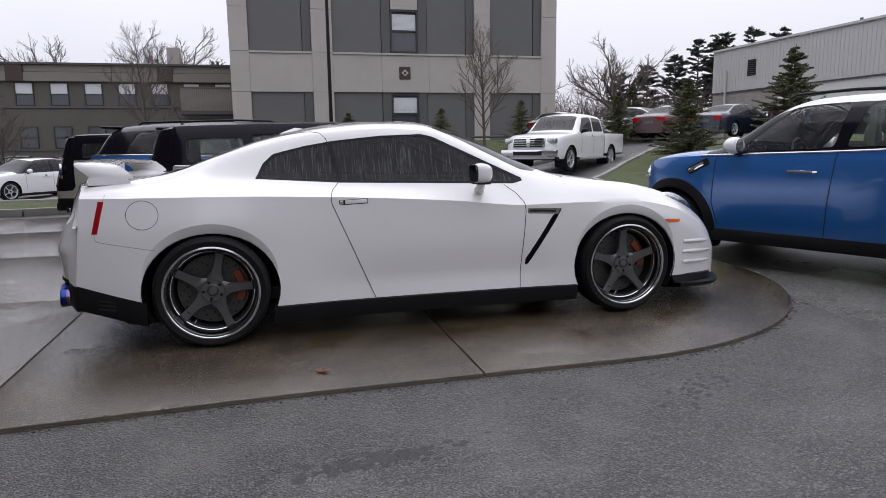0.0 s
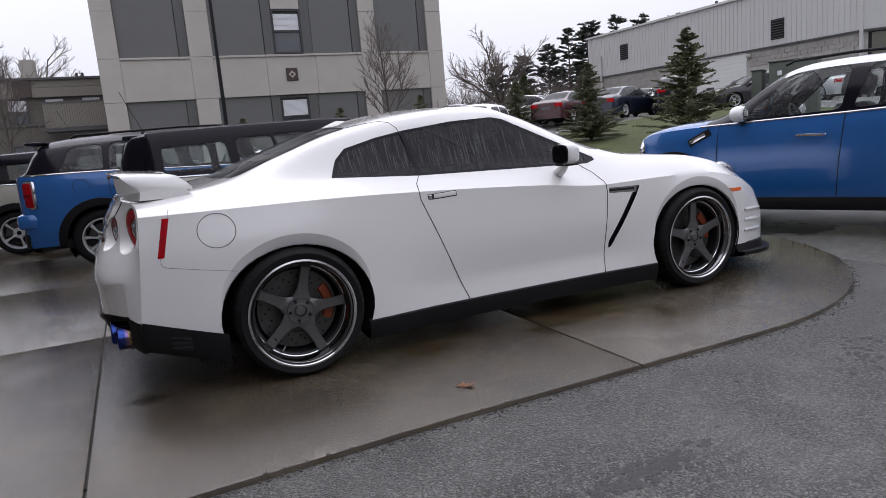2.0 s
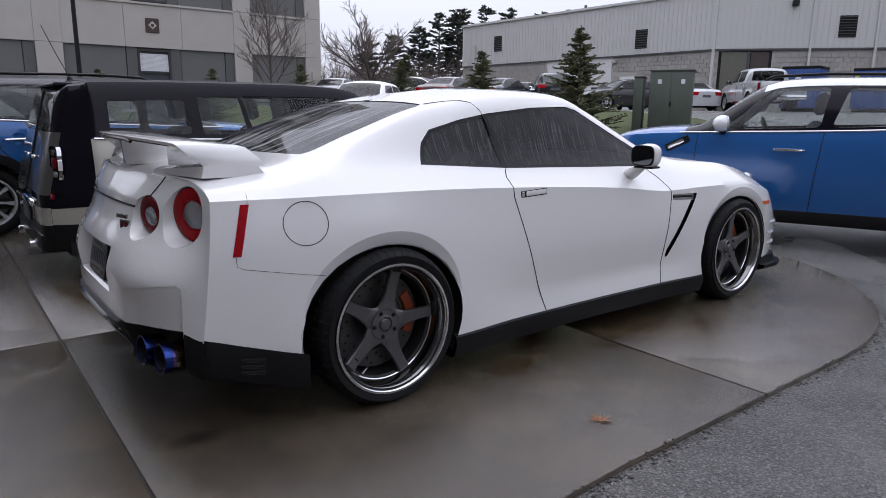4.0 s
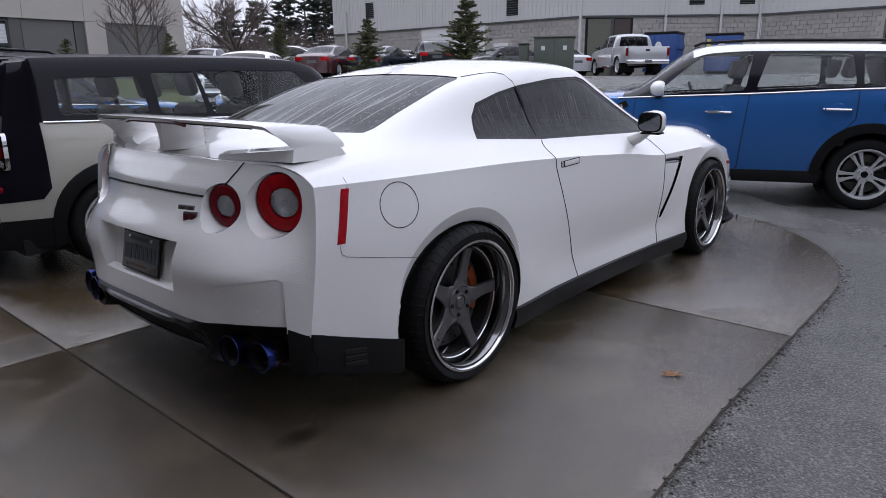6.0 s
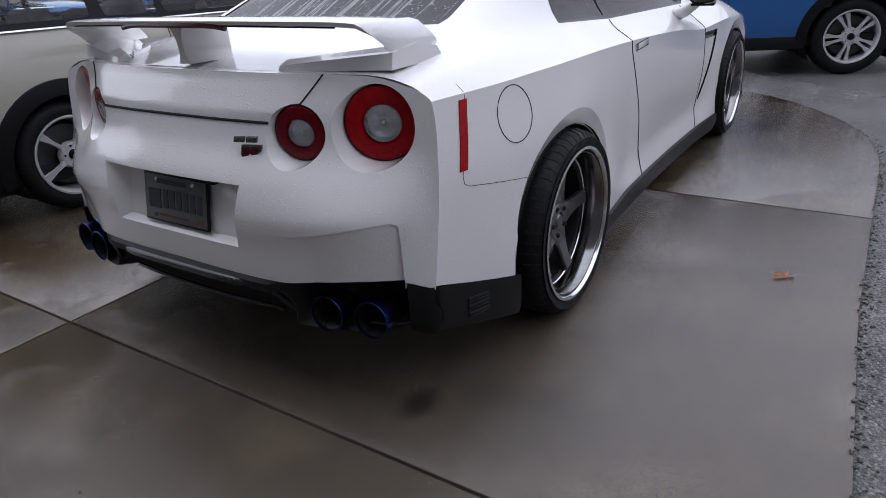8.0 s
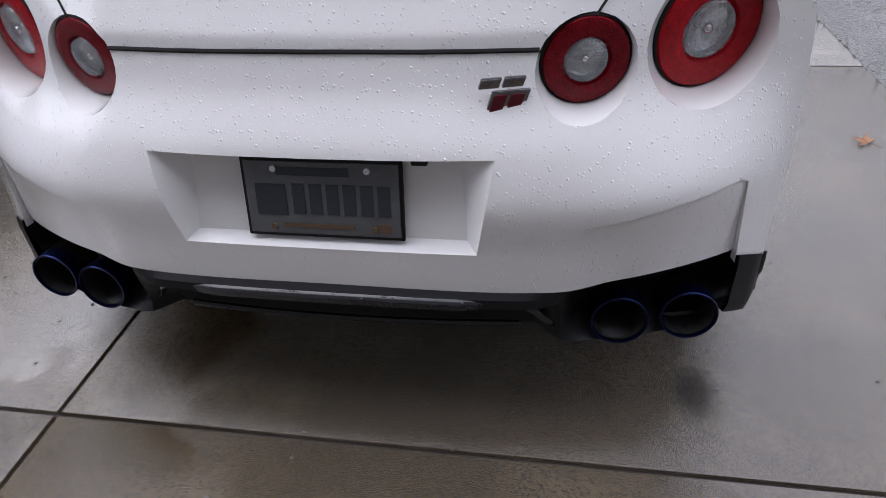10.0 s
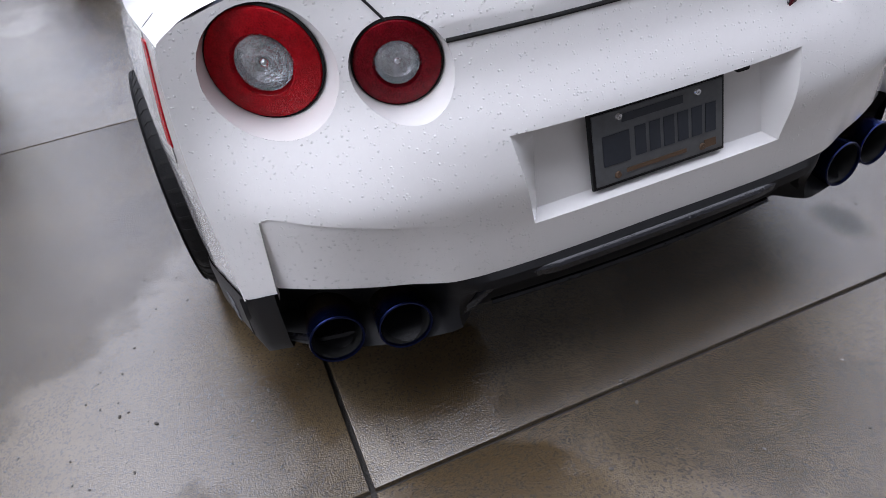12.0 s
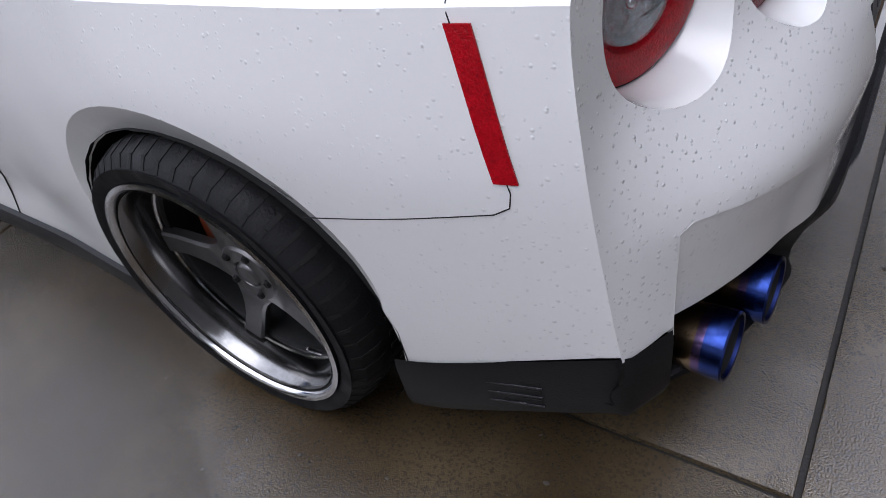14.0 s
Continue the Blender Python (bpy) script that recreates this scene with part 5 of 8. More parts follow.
# the wing: a swept blade whose ends fold down to feet on the deck, with one centre strut
wing = bmesh.new()
rows = []
SPAN = [(-0.695, 1.010, 0.0), (-0.700, 1.022, 0.0), (-0.697, 1.045, 0.0), (-0.690, 1.068, 0.0), (-0.678, 1.088, 0.0), (-0.660, 1.098, 0.0), (-0.60, 1.103, 0.0), (-0.45, 1.107, 0), (-0.2, 1.111, 0), (0, 1.112, 0)]
SPAN += [(-y, z, k) for y, z, k in SPAN[-2::-1]]
for y, z, _ in SPAN:
    a = abs(y)
    fold = ramp(1.10 - z, 0.0, 0.09)
    edge = -2.205 + 0.075 * (a / 0.69) ** 2
    xt = edge + 0.080 * fold
    xl = edge + 0.250 + 0.070 * fold
    th = 0.020 + 0.004 * fold
    if a > 0.685:
        e = math.copysign(1, y)
        prof = [(xt, 0.0, 0.0), (xt + 0.02, 0.006 * e, 0), (xt + 0.12, 0.010 * e, 0), (xl - 0.04, 0.004 * e, 0), (xl, -0.006 * e, 0), (xl - 0.04, -0.016 * e, 0), (xt + 0.12, -0.016 * e, 0), (xt + 0.02, -0.012 * e, 0)]
    else:
        prof = [(xt, 0, 0.002), (xt + 0.01, 0, 0.007), (xt + 0.10, 0, 0.010), (xl - 0.04, 0, 0.006), (xl, 0, -0.004), (xl - 0.04, 0, -th + 0.002), (xt + 0.10, 0, -th), (xt + 0.006, 0, -0.010)]
    lean = -0.012 if z > 1.09 else 0
    rows.append([wing.verts.new((x, y + dy, z + dz + lean * (x - xt) / 0.25)) for x, dy, dz in prof])
for a, b in zip(rows, rows[1:]):
    for k in range(8):
        wing.faces.new((a[k], a[(k + 1) % 8], b[(k + 1) % 8], b[k]))
wing.faces.new(rows[0])
wing.faces.new(rows[-1][::-1])
bmesh.ops.recalc_face_normals(wing, faces=wing.faces)
spoiler = part("rear_wing", wing, M_WHITE_WET, coupe, "white rear wing with folded ends", angle=50)
for s in (1, -1):
    foot = bmesh.new()
    rows = []
    for i in range(9):
        t = i / 8
        y = 0.712 - 0.330 * t
        x0, x1 = -2.060 - 0.09 * t, -1.81 - 0.26 * t ** 0.8
        h = 0.030 * (1 - t) + 0.004
        zb = 0.985
        rows.append([foot.verts.new(p) for p in ((x0, s * y, zb - 0.01), (x0 + 0.008, s * y, zb + h), ((x0 + x1) / 2, s * y, zb + h + 0.012), (x1 - 0.03, s * y, zb + h * 0.75), (x1, s * y, zb - 0.012))])
    for a, b in zip(rows, rows[1:]):
        for k in range(4):
            foot.faces.new((a[k], a[k + 1], b[k + 1], b[k]))
    foot.faces.new(rows[0])
    foot.faces.new(rows[-1][::-1])
    bmesh.ops.recalc_face_normals(foot, faces=foot.faces)
    part("wing_foot", foot, M_WHITE, spoiler)
strut = bmesh.new()
rows = []
for k in range(8):
    t = k / 7
    z = 0.985 + 0.112 * t
    w = 0.030 + 0.045 * abs(2 * t - 0.9) ** 2.2
    rows.append([strut.verts.new(p) for p in ((-2.165 - 0.01 * t, -0.012 - 0.4 * (w - 0.03), z), (-2.165 - 0.01 * t, 0.012 + 0.4 * (w - 0.03), z), (-2.07 - 0.01 * t, w * 0.6, z), (-1.985 + 0.03 * (w - 0.03), 0.006, z), (-1.985, -0.006, z), (-2.07 - 0.01 * t, -w * 0.6, z))])
for a, b in zip(rows, rows[1:]):
    for k in range(6):
        strut.faces.new((a[k], a[(k + 1) % 6], b[(k + 1) % 6], b[k]))
bmesh.ops.recalc_face_normals(strut, faces=strut.faces)
part("wing_strut", strut, M_WHITE, spoiler)
part("brake_light", tubed([(-2.198 + 0.075 * (y / 0.69) ** 2, y, 1.101 - 0.009 * (abs(y) / 0.24) ** 6) for y in [-0.24 + 0.04 * k for k in range(13)]], 0.0075, 6), M_REDBLACK, spoiler, "dark red high brake light")
# black strip drawn for the shadow under the blade's trailing edge
part("blade_shadow_gap", tubed([(-2.196 + 0.075 * (y / 0.69) ** 2, y, 1.1005 - 0.012 * (abs(y) / 0.69) ** 2) for y in [-0.60 + 0.1 * k for k in range(13)]], 0.0035, 5), M_BLACK, spoiler)
fin = bmesh.new()
rows = []
for k in range(7):
    t = k / 6
    rows.append([fin.verts.new(p) for p in ((-0.93 + 0.07 * t, -0.026 * (1 - t), L0(-0.88) - 0.010 + 0.026 * t), (-0.93 + 0.07 * t, 0.026 * (1 - t), L0(-0.88) - 0.010 + 0.026 * t), (-0.74 - 0.08 * t, 0.006 * (1 - t), L0(-0.76) - 0.004 + 0.010 * t), (-0.74 - 0.08 * t, -0.006 * (1 - t), L0(-0.76) - 0.004 + 0.010 * t))])
for a, b in zip(rows, rows[1:]):
    for k in range(4):
        fin.faces.new((a[k], a[(k + 1) % 4], b[(k + 1) % 4], b[k]))
bmesh.ops.recalc_face_normals(fin, faces=fin.faces)
part("roof_antenna", fin, M_WHITE, coupe)

# door mirrors
for s in (1, -1):
    mir = new("door_mirror")
    mir.parent = coupe
    mir.matrix_basis = pose(0.30, s * 0.95, 1.0, 0, 0, -s * 6)
    pod = bmesh.new()
    bmesh.ops.create_uvsphere(pod, u_segments=28, v_segments=18, radius=1)
    for v in pod.verts:
        q = [math.copysign(abs(k) ** 0.62, k) for k in v.co]
        taper = 1 - 0.22 * max(0, q[0])
        lean = 0.90 if q[1] * s < 0 else 1.0
        v.co = (max(-0.052, q[0] * 0.070), q[1] * 0.077 * taper, q[2] * 0.066 * taper * lean)
    part("mirror_shell", pod, M_WHITE, mir)
    for nm, x, wy, wz, mt in (("mirror_bezel", -0.0545, 0.068, 0.056, M_BLACK), ("mirror_glass", -0.0565, 0.061, 0.049, M_MIRRORDIM)):
        g = bmesh.new()
        ring = [(math.copysign(abs(math.cos(a)) ** 0.55, math.cos(a)) * wy, math.copysign(abs(math.sin(a)) ** 0.62, math.sin(a)) * wz) for a in [2 * math.pi * k / 40 for k in range(40)]]
        f = [g.verts.new((x, y, z)) for y, z in ring]
        b = [g.verts.new((x + 0.006, y * 1.02, z * 1.02)) for y, z in ring]
        g.faces.new(f)
        for k in range(40):
            g.faces.new((f[k], f[(k + 1) % 40], b[(k + 1) % 40], b[k]))
        bmesh.ops.recalc_face_normals(g, faces=g.faces)
        part(nm, g, mt, mir)
    part("mirror_base_trim", boxed((-0.045, -0.058, -0.070), (0.045, 0.056, -0.058), 0.005), M_BLACK, mir)
    part("mirror_foot", tubed([(0.02, -s * 0.03, -0.055), (0.035, -s * 0.09, -0.10), (0.05, -s * 0.15, -0.125)], 0.024, 10, 0.036), M_WHITE, mir)
for x in (-1.385, 1.372):
    for s in (1, -1):
        wheel(coupe, x, s * (0.976 if x < 0 else 0.952), 0.334 if x < 0 else 0.341, 0.338 if x < 0 else 0.343, 0.28, 0.276 if x < 0 else 0.279, "deep", lip=0.082 if x < 0 else 0.062, twist=-5 if x < 0 else -20)
# ---------------------------------------------------------------- parked cars of other kinds
def strip(rings, ia, ib, ka, kb):
    """Both flanks of a ring grid: stations ia..ib, section points ka..kb."""
    bm = bmesh.new()
    for s in (1, -1):
        vs = [[bm.verts.new((x, s * y, z)) for y, z in half[ka:kb + 1]] for x, half in rings[ia:ib + 1]]
        for a, b in zip(vs, vs[1:]):
            for k in range(len(a) - 1):
                q = (a[k], a[k + 1], b[k + 1], b[k])
                bm.faces.new(q if s > 0 else q[::-1])
    bmesh.ops.remove_doubles(bm, verts=bm.verts, dist=1e-5)
    bmesh.ops.recalc_face_normals(bm, faces=bm.faces)
    bm.normal_update()
    out = sum(f.normal.dot(Vector((0, f.calc_center_median().y, f.calc_center_median().z - 0.5))) for f in bm.faces)
    if out < 0:
        bmesh.ops.reverse_faces(bm, faces=bm.faces)
    return bm


def plain_seat(parent, x, y, z, material):
    bm = bmesh.new()
    box(bm, (x - 0.05, y - 0.24, z), (x + 0.48, y + 0.24, z + 0.16), 0.05)
    part("seat_cushion", bm, material, parent)
    bm = bmesh.new()
    box(bm, (-0.07, y - 0.23, 0), (0.07, y + 0.23, 0.60), 0.055, Matrix.Translation((x, 0, z + 0.08)) @ Matrix.Rotation(-0.25, 4, "Y"))
    part("seat_back", bm, material, parent)
    bm = bmesh.new()
    box(bm, (-0.05, y - 0.13, 0.66), (0.05, y + 0.13, 0.86), 0.045, Matrix.Translation((x, 0, z + 0.08)) @ Matrix.Rotation(-0.22, 4, "Y"))
    part("headrest", bm, material, parent)


def car(name, at, label, spec, group=""):
    """A car from a few profile lines: spec gives top, belt, widths, cabin, glass, colours and wheels."""
    root = thing(name, at, label, "car" if "truck" not in name else "truck", group)
    g = spec.get
    xr, xf = spec["ends"]
    top, belt = pchip(spec["top"]), pchip(spec["belt"])
    hw, gh, low = spec["half"], spec["roof_half"], g("low", 0.20)
    rb, rt, ft, fb = spec["cabin"]
    crown = g("crown", 0.05)
    plan = pchip([(xr, g("tail_w", 0.90)), (xr + 0.10, g("tail_w", 0.90) + 0.05), (xr + 0.45, 0.995), (xr + 0.9, 1.0), (xf - 0.95, 1.0), (xf - 0.45, 0.965 if not g("nose") else 0.93), (xf - 0.16, g("nose", (0.86, 0))[0]), (xf, g("nose", (0, 0.62))[1])])
    cab = pchip([(xr - 0.01, 0.0 if rb > xr + 0.05 else 1.0), (rb - 0.001, 0.0 if rb > xr + 0.05 else 1.0), (max(rt, rb + 0.02), 1.0), (ft, 1.0), (fb, 0.0), (xf + 0.01, 0.0)])

    def sect(x):
        w, c = hw * plan(x), cab(x)
        t, b = top(x), min(belt(x), top(x) - 0.012)
        y2 = w * 0.80 * (1 - c) + gh * plan(x) ** 0.5 * c
        z2 = t - (0.03 * (1 - c) + crown * c)
        z2 = max(z2, b + 0.008)
        y3 = w * 0.955
        pts = [(0, t), (y2 * 0.6, t - (t - z2) * 0.30), (y2, z2), (y3, b), (w * 0.985, b - 0.10 * min(1, (b - low) / 0.7)), (w, low + (b - low) * 0.55), (w * 0.985, low + (b - low) * 0.18), (w * 0.955, low)]
        return section(pts, (4, 3, 6, 2, 4, 4, 2))
    step = g("step", 0.05)
    marks = sorted({round(xr + (xf - xr) * i / round((xf - xr) / step), 4) for i in range(round((xf - xr) / step) + 1)} | {rb, rt, ft, fb} | {xr + 0.02, xf - 0.02})
    marks = [m for i, m in enumerate(marks) if i == 0 or m - marks[i - 1] > 0.004 or m in (rb, rt, ft, fb)]
    rings = [(x, sect(x)) for x in marks]
    ix = lambda v: min(range(len(marks)), key=lambda i: abs(marks[i] - v))
    last = len(marks) - 1
    K2, K3, K7 = 7, 13, 25
    c_body, c_roof, c_pillar, c_glass = spec["body"], g("roof", spec["body"]), g("pillar", M_GLOSSBLACK), g("glass", M_GLASS)
    # flanks with arches
    lower = strip(rings, 0, last, K3, K7)
    r_ar, tyre, rim, style = g("arch", 0.37), spec["tyre"], spec["rim"], g("style", "five")
    for xw in spec["axles"]:
        hole = stencil(lower, ellipse(xw, tyre, r_ar, r_ar, 30), "y", lambda c: abs(c.y) > hw * 0.5)
        bmesh.ops.delete(lower, geom=hole, context="FACES")
        wheel_well(root, xw, tyre, r_ar + 0.004, r_ar + 0.004, hw * 0.985, hw * 0.6, 0.14)
        if g("cladding"):
            for s in (1, -1):
                bm = bmesh.new()
                a0 = math.asin((low - tyre) / (r_ar + 0.03))
                rows = []
                for k in range(25):
                    a = a0 + (math.pi - 2 * a0) * k / 24
                    rr = r_ar + g("cladding")
                    pts = []
                    for q, o in ((r_ar - 0.004, -0.03), (r_ar - 0.002, 0.012), ((r_ar + rr) / 2, 0.014), (rr, 0.010), (rr + 0.004, -0.006)):
                        x, z = xw + q * math.cos(a), tyre + q * math.sin(a)
                        y = side_y(sect, min(max(x, xr), xf), max(z, low + 0.005)) + o
                        pts.append(bm.verts.new((x, s * y, z)))
                    rows.append(pts)
                for a, b in zip(rows, rows[1:]):
                    for k in range(4):
                        bm.faces.new((a[k], a[k + 1], b[k + 1], b[k]))
                bmesh.ops.recalc_face_normals(bm, faces=bm.faces)
                part("arch_trim", bm, M_BLACK, root)
    for poly, mt, nm, off in g("side_panels", ()):
        for s in (1, -1):
            got = stencil(lower, poly, "y", lambda c: c.y * s > hw * 0.5)
            if got:
                part(nm, lift(lower, got, off), mt, root)
    part("body_sides", lower, c_body, root)
    # greenhouse: pillars with panes set in
    i0, i1 = (0 if rb <= xr + 0.05 else ix(rb)), ix(fb)
    band = strip(rings, i0, i1, K2, K3)
    for poly in spec["windows"]:
        for s in (1, -1):
            got = stencil(band, rounded(poly, g("pane_round", 0.05), 3), "y", lambda c: c.y * s > 0)
            if got:
                part("side_window", lift(band, got, -0.006), c_glass, root)
    part("pillar_frame", band, c_pillar, root)
    # roof, bonnet, boot, screens
    part("roof", strip(rings, ix(rt) if rb > xr + 0.05 else 0, ix(ft), 0, K2), c_roof, root)
    screen = strip(rings, ix(ft), ix(fb), 0, K2)
    pane = stencil(screen, rounded([(ft + 0.03, -gh * 0.93), (ft + 0.03, gh * 0.93), (fb - 0.05, gh * 1.06), (fb - 0.05, -gh * 1.06)], 0.06, 3), "z")
    part("windscreen", lift(screen, pane, -0.004), c_glass, root)
    part("screen_frame", screen, c_pillar, root)
    part("bonnet", strip(rings, ix(fb), last, 0, K3), c_body, root)
    if rb > xr + 0.05:
        back = strip(rings, ix(rb), ix(rt), 0, K2)
        pane = stencil(back, rounded([(rb + 0.04, -gh), (rb + 0.04, gh), (rt - 0.03, gh * 0.9), (rt - 0.03, -gh * 0.9)], 0.06, 3), "z")
        part("rear_window", lift(back, pane, -0.004), g("tint", M_TINT), root)
        part("rear_frame", back, c_body, root)
        part("boot_lid", strip(rings, 0, ix(rb), 0, K3), c_body, root)
    # ends
    for i, nm in ((0, "tail_panel"), (last, "front_panel")):
        x, half = rings[i]
        sgn = -1 if i == 0 else 1
        bm = bmesh.new()
        prev = None
        rows = [[bm.verts.new((x + sgn * d, y * q, low + (z - low) * (1 - (1 - q) * 0.5))) for y, z in [(a, b) for a, b in half[::-1]] + [(-a, b) for a, b in half[1:]]] for d, q in ((0, 1), (g("bulge", 0.05) * 0.6, 0.96), (g("bulge", 0.05), 0.86))]
        for a, b in zip(rows, rows[1:]):
            for k in range(len(a) - 1):
                bm.faces.new((a[k], a[k + 1], b[k + 1], b[k]))
        bm.faces.new(rows[-1])
        bmesh.ops.recalc_face_normals(bm, faces=bm.faces)
        if bm.faces[-1:] and sum(f.normal.x for f in bm.faces) * sgn < 0:
            bmesh.ops.reverse_faces(bm, faces=bm.faces)
        if i == 0 and g("rear_panels"):
            for poly, mt, pn, off in spec["rear_panels"]:
                got = stencil(bm, poly, "x")
                if got:
                    part(pn, lift(bm, got, off), mt, root)
        part(nm, bm, g("tail", c_body) if i == 0 else c_body, root)
    # sill, floor, seats
    for s in (1, -1):
        part("sill", boxed((spec["axles"][0] + r_ar - 0.01, s * hw * 0.90 if s > 0 else -hw * 0.975, low - 0.06), (spec["axles"][1] - r_ar + 0.01, s * hw * 0.975 if s > 0 else -hw * 0.90, low + g("sill_h", 0.03)), 0.015), M_BLACK, root)
    part("floor_pan", boxed((xr + 0.1, -hw * 0.9, low - 0.04), (xf - 0.15, hw * 0.9, low + 0.06)), M_DEEPBLACK, root)
    for x in g("seats", ()):
        for s in (1, -1):
            plain_seat(root, x, s * hw * 0.43, low + 0.18, g("seat_mat", M_SEAT))
    if g("seats"):
        b0 = belt(fb)
        part("dashboard", boxed((fb - 0.62, -hw * 0.85, low + 0.30), (fb - 0.05, hw * 0.85, b0 + 0.01), 0.06), M_INTERIOR, root)
        sw = lathe([(0.165, 0.0), (0.178, 0.012), (0.19, 0.0), (0.178, -0.012)], 24, "X", True)
        bmesh.ops.transform(sw, matrix=pose(fb - 0.68, hw * 0.43, b0 - 0.02, 0, 20, 0), verts=sw.verts)
        part("steering_wheel", sw, M_SEAT, root)
        door_cards = strip([(x, [(y - 0.06, z) for y, z in h]) for x, h in rings], ix(spec["axles"][0] + 0.2), ix(fb - 0.1), K3, K3 + 8)
        part("door_card", door_cards, M_INTERIOR, root)
    # belt strip
    if g("trim"):
        for s in (1, -1):
            pts = [(x, s * (h[K3][0] + 0.004), h[K3][1] + 0.002) for x, h in rings if max(xr + 0.05, g("trim_from", -9)) <= x <= fb + 0.05]
            part("belt_trim", tubed(pts, 0.009), M_TRIM, root, "bright trim strip under the windows")
    for pts in g("gaps", ()):
        for s in (1, -1):
            line = []
            for (xa, za), (xb, zb) in zip(pts, pts[1:]):
                for k in range(7):
                    x, z = xa + (xb - xa) * k / 6, za + (zb - za) * k / 6
                    line.append((x, s * (side_y(sect, x, z) + 0.001), z))
            part("panel_gap", tubed(line, 0.0035), M_DEEPBLACK, root)
    for x, z in g("handles", ()):
        for s in (1, -1):
            y = side_y(sect, x, z)
            h = new("door_handle")
            h.parent = root
            h.matrix_basis = Matrix.Translation((x, s * y, z))
            part("handle_cup", lathe([(0.001, 0.0), (0.05, 0.001), (0.062, -0.004)], 20), M_DEEPBLACK if not g("trim") else c_body, h)
            part("handle_bar", tubed([(-0.115, 0.002 * s, 0), (-0.10, 0.026 * s, 0), (0.0, 0.032 * s, 0.003), (0.10, 0.026 * s, 0.004), (0.115, 0.002 * s, 0.004)], 0.013, 8), M_CHROME if g("trim") else c_body, h)
    for xm, zm in g("mirrors", ()):
        for s in (1, -1):
            m = new("door_mirror")
            m.parent = root
            m.matrix_basis = Matrix.Translation((xm, s * (hw + 0.07), zm))
            bm = bmesh.new()
            bmesh.ops.create_uvsphere(bm, u_segments=20, v_segments=12, radius=1, matrix=Matrix.Diagonal((0.085, 0.115, 0.075, 1)))
            for v in bm.verts:
                v.co.x = max(v.co.x, -0.05)
            part("mirror_cap", bm, g("mirror_mat", c_body), m)
            part("mirror_pane", lathe([(0.001, -0.053), (0.062, -0.053), (0.066, -0.048)], 24, "X"), M_CHROME, m)
            part("mirror_stalk", tubed([(0.0, -s * 0.06, -0.055), (0.01, -s * 0.16, -0.09)], 0.035, 8), M_BLACK, m)
    for i, xw in enumerate(spec["axles"]):
        for s in (1, -1):
            wheel(root, xw, s * hw * 0.965, tyre, tyre, 0.21, rim, style, twist=g("twist", 7) + 20 * i)
    return root, sect, rings


def antenna(root, x, y, z, h=0.42, lean=0.25):
    base = new("roof_antenna")
    base.parent = root
    base.matrix_basis = Matrix.Translation((x, y, z))
    part("antenna_foot", lathe([(0.001, 0.03), (0.015, 0.028), (0.03, 0.0)], 14, "Z"), M_BLACK, base)
    part("antenna_rod", tubed([(0, 0, 0.02), (-h * lean, 0, h * 0.5), (-2 * h * lean, 0, h)], 0.0028, 6), M_BLACK, base)


def lean_tail(root, xa, xb, z0, k):
    """Slope the rear of a car body forwards with height."""
    for o in root.children:
        if o.data and o.name.split(".")[0] not in ("wheel_well", "seat_back", "seat_cushion", "headrest"):
            for v in o.data.vertices:
                v.co.x += (0.07 + k * max(0.0, v.co.z - z0)) * ramp(-v.co.x, -xa, -xb)
        elif not o.data and o.name.startswith(("tail_lamp", "roof_antenna")):
            o.matrix_basis = Matrix.Translation((0.07 + k * max(0.0, o.matrix_basis.translation.z - z0), 0, 0)) @ o.matrix_basis


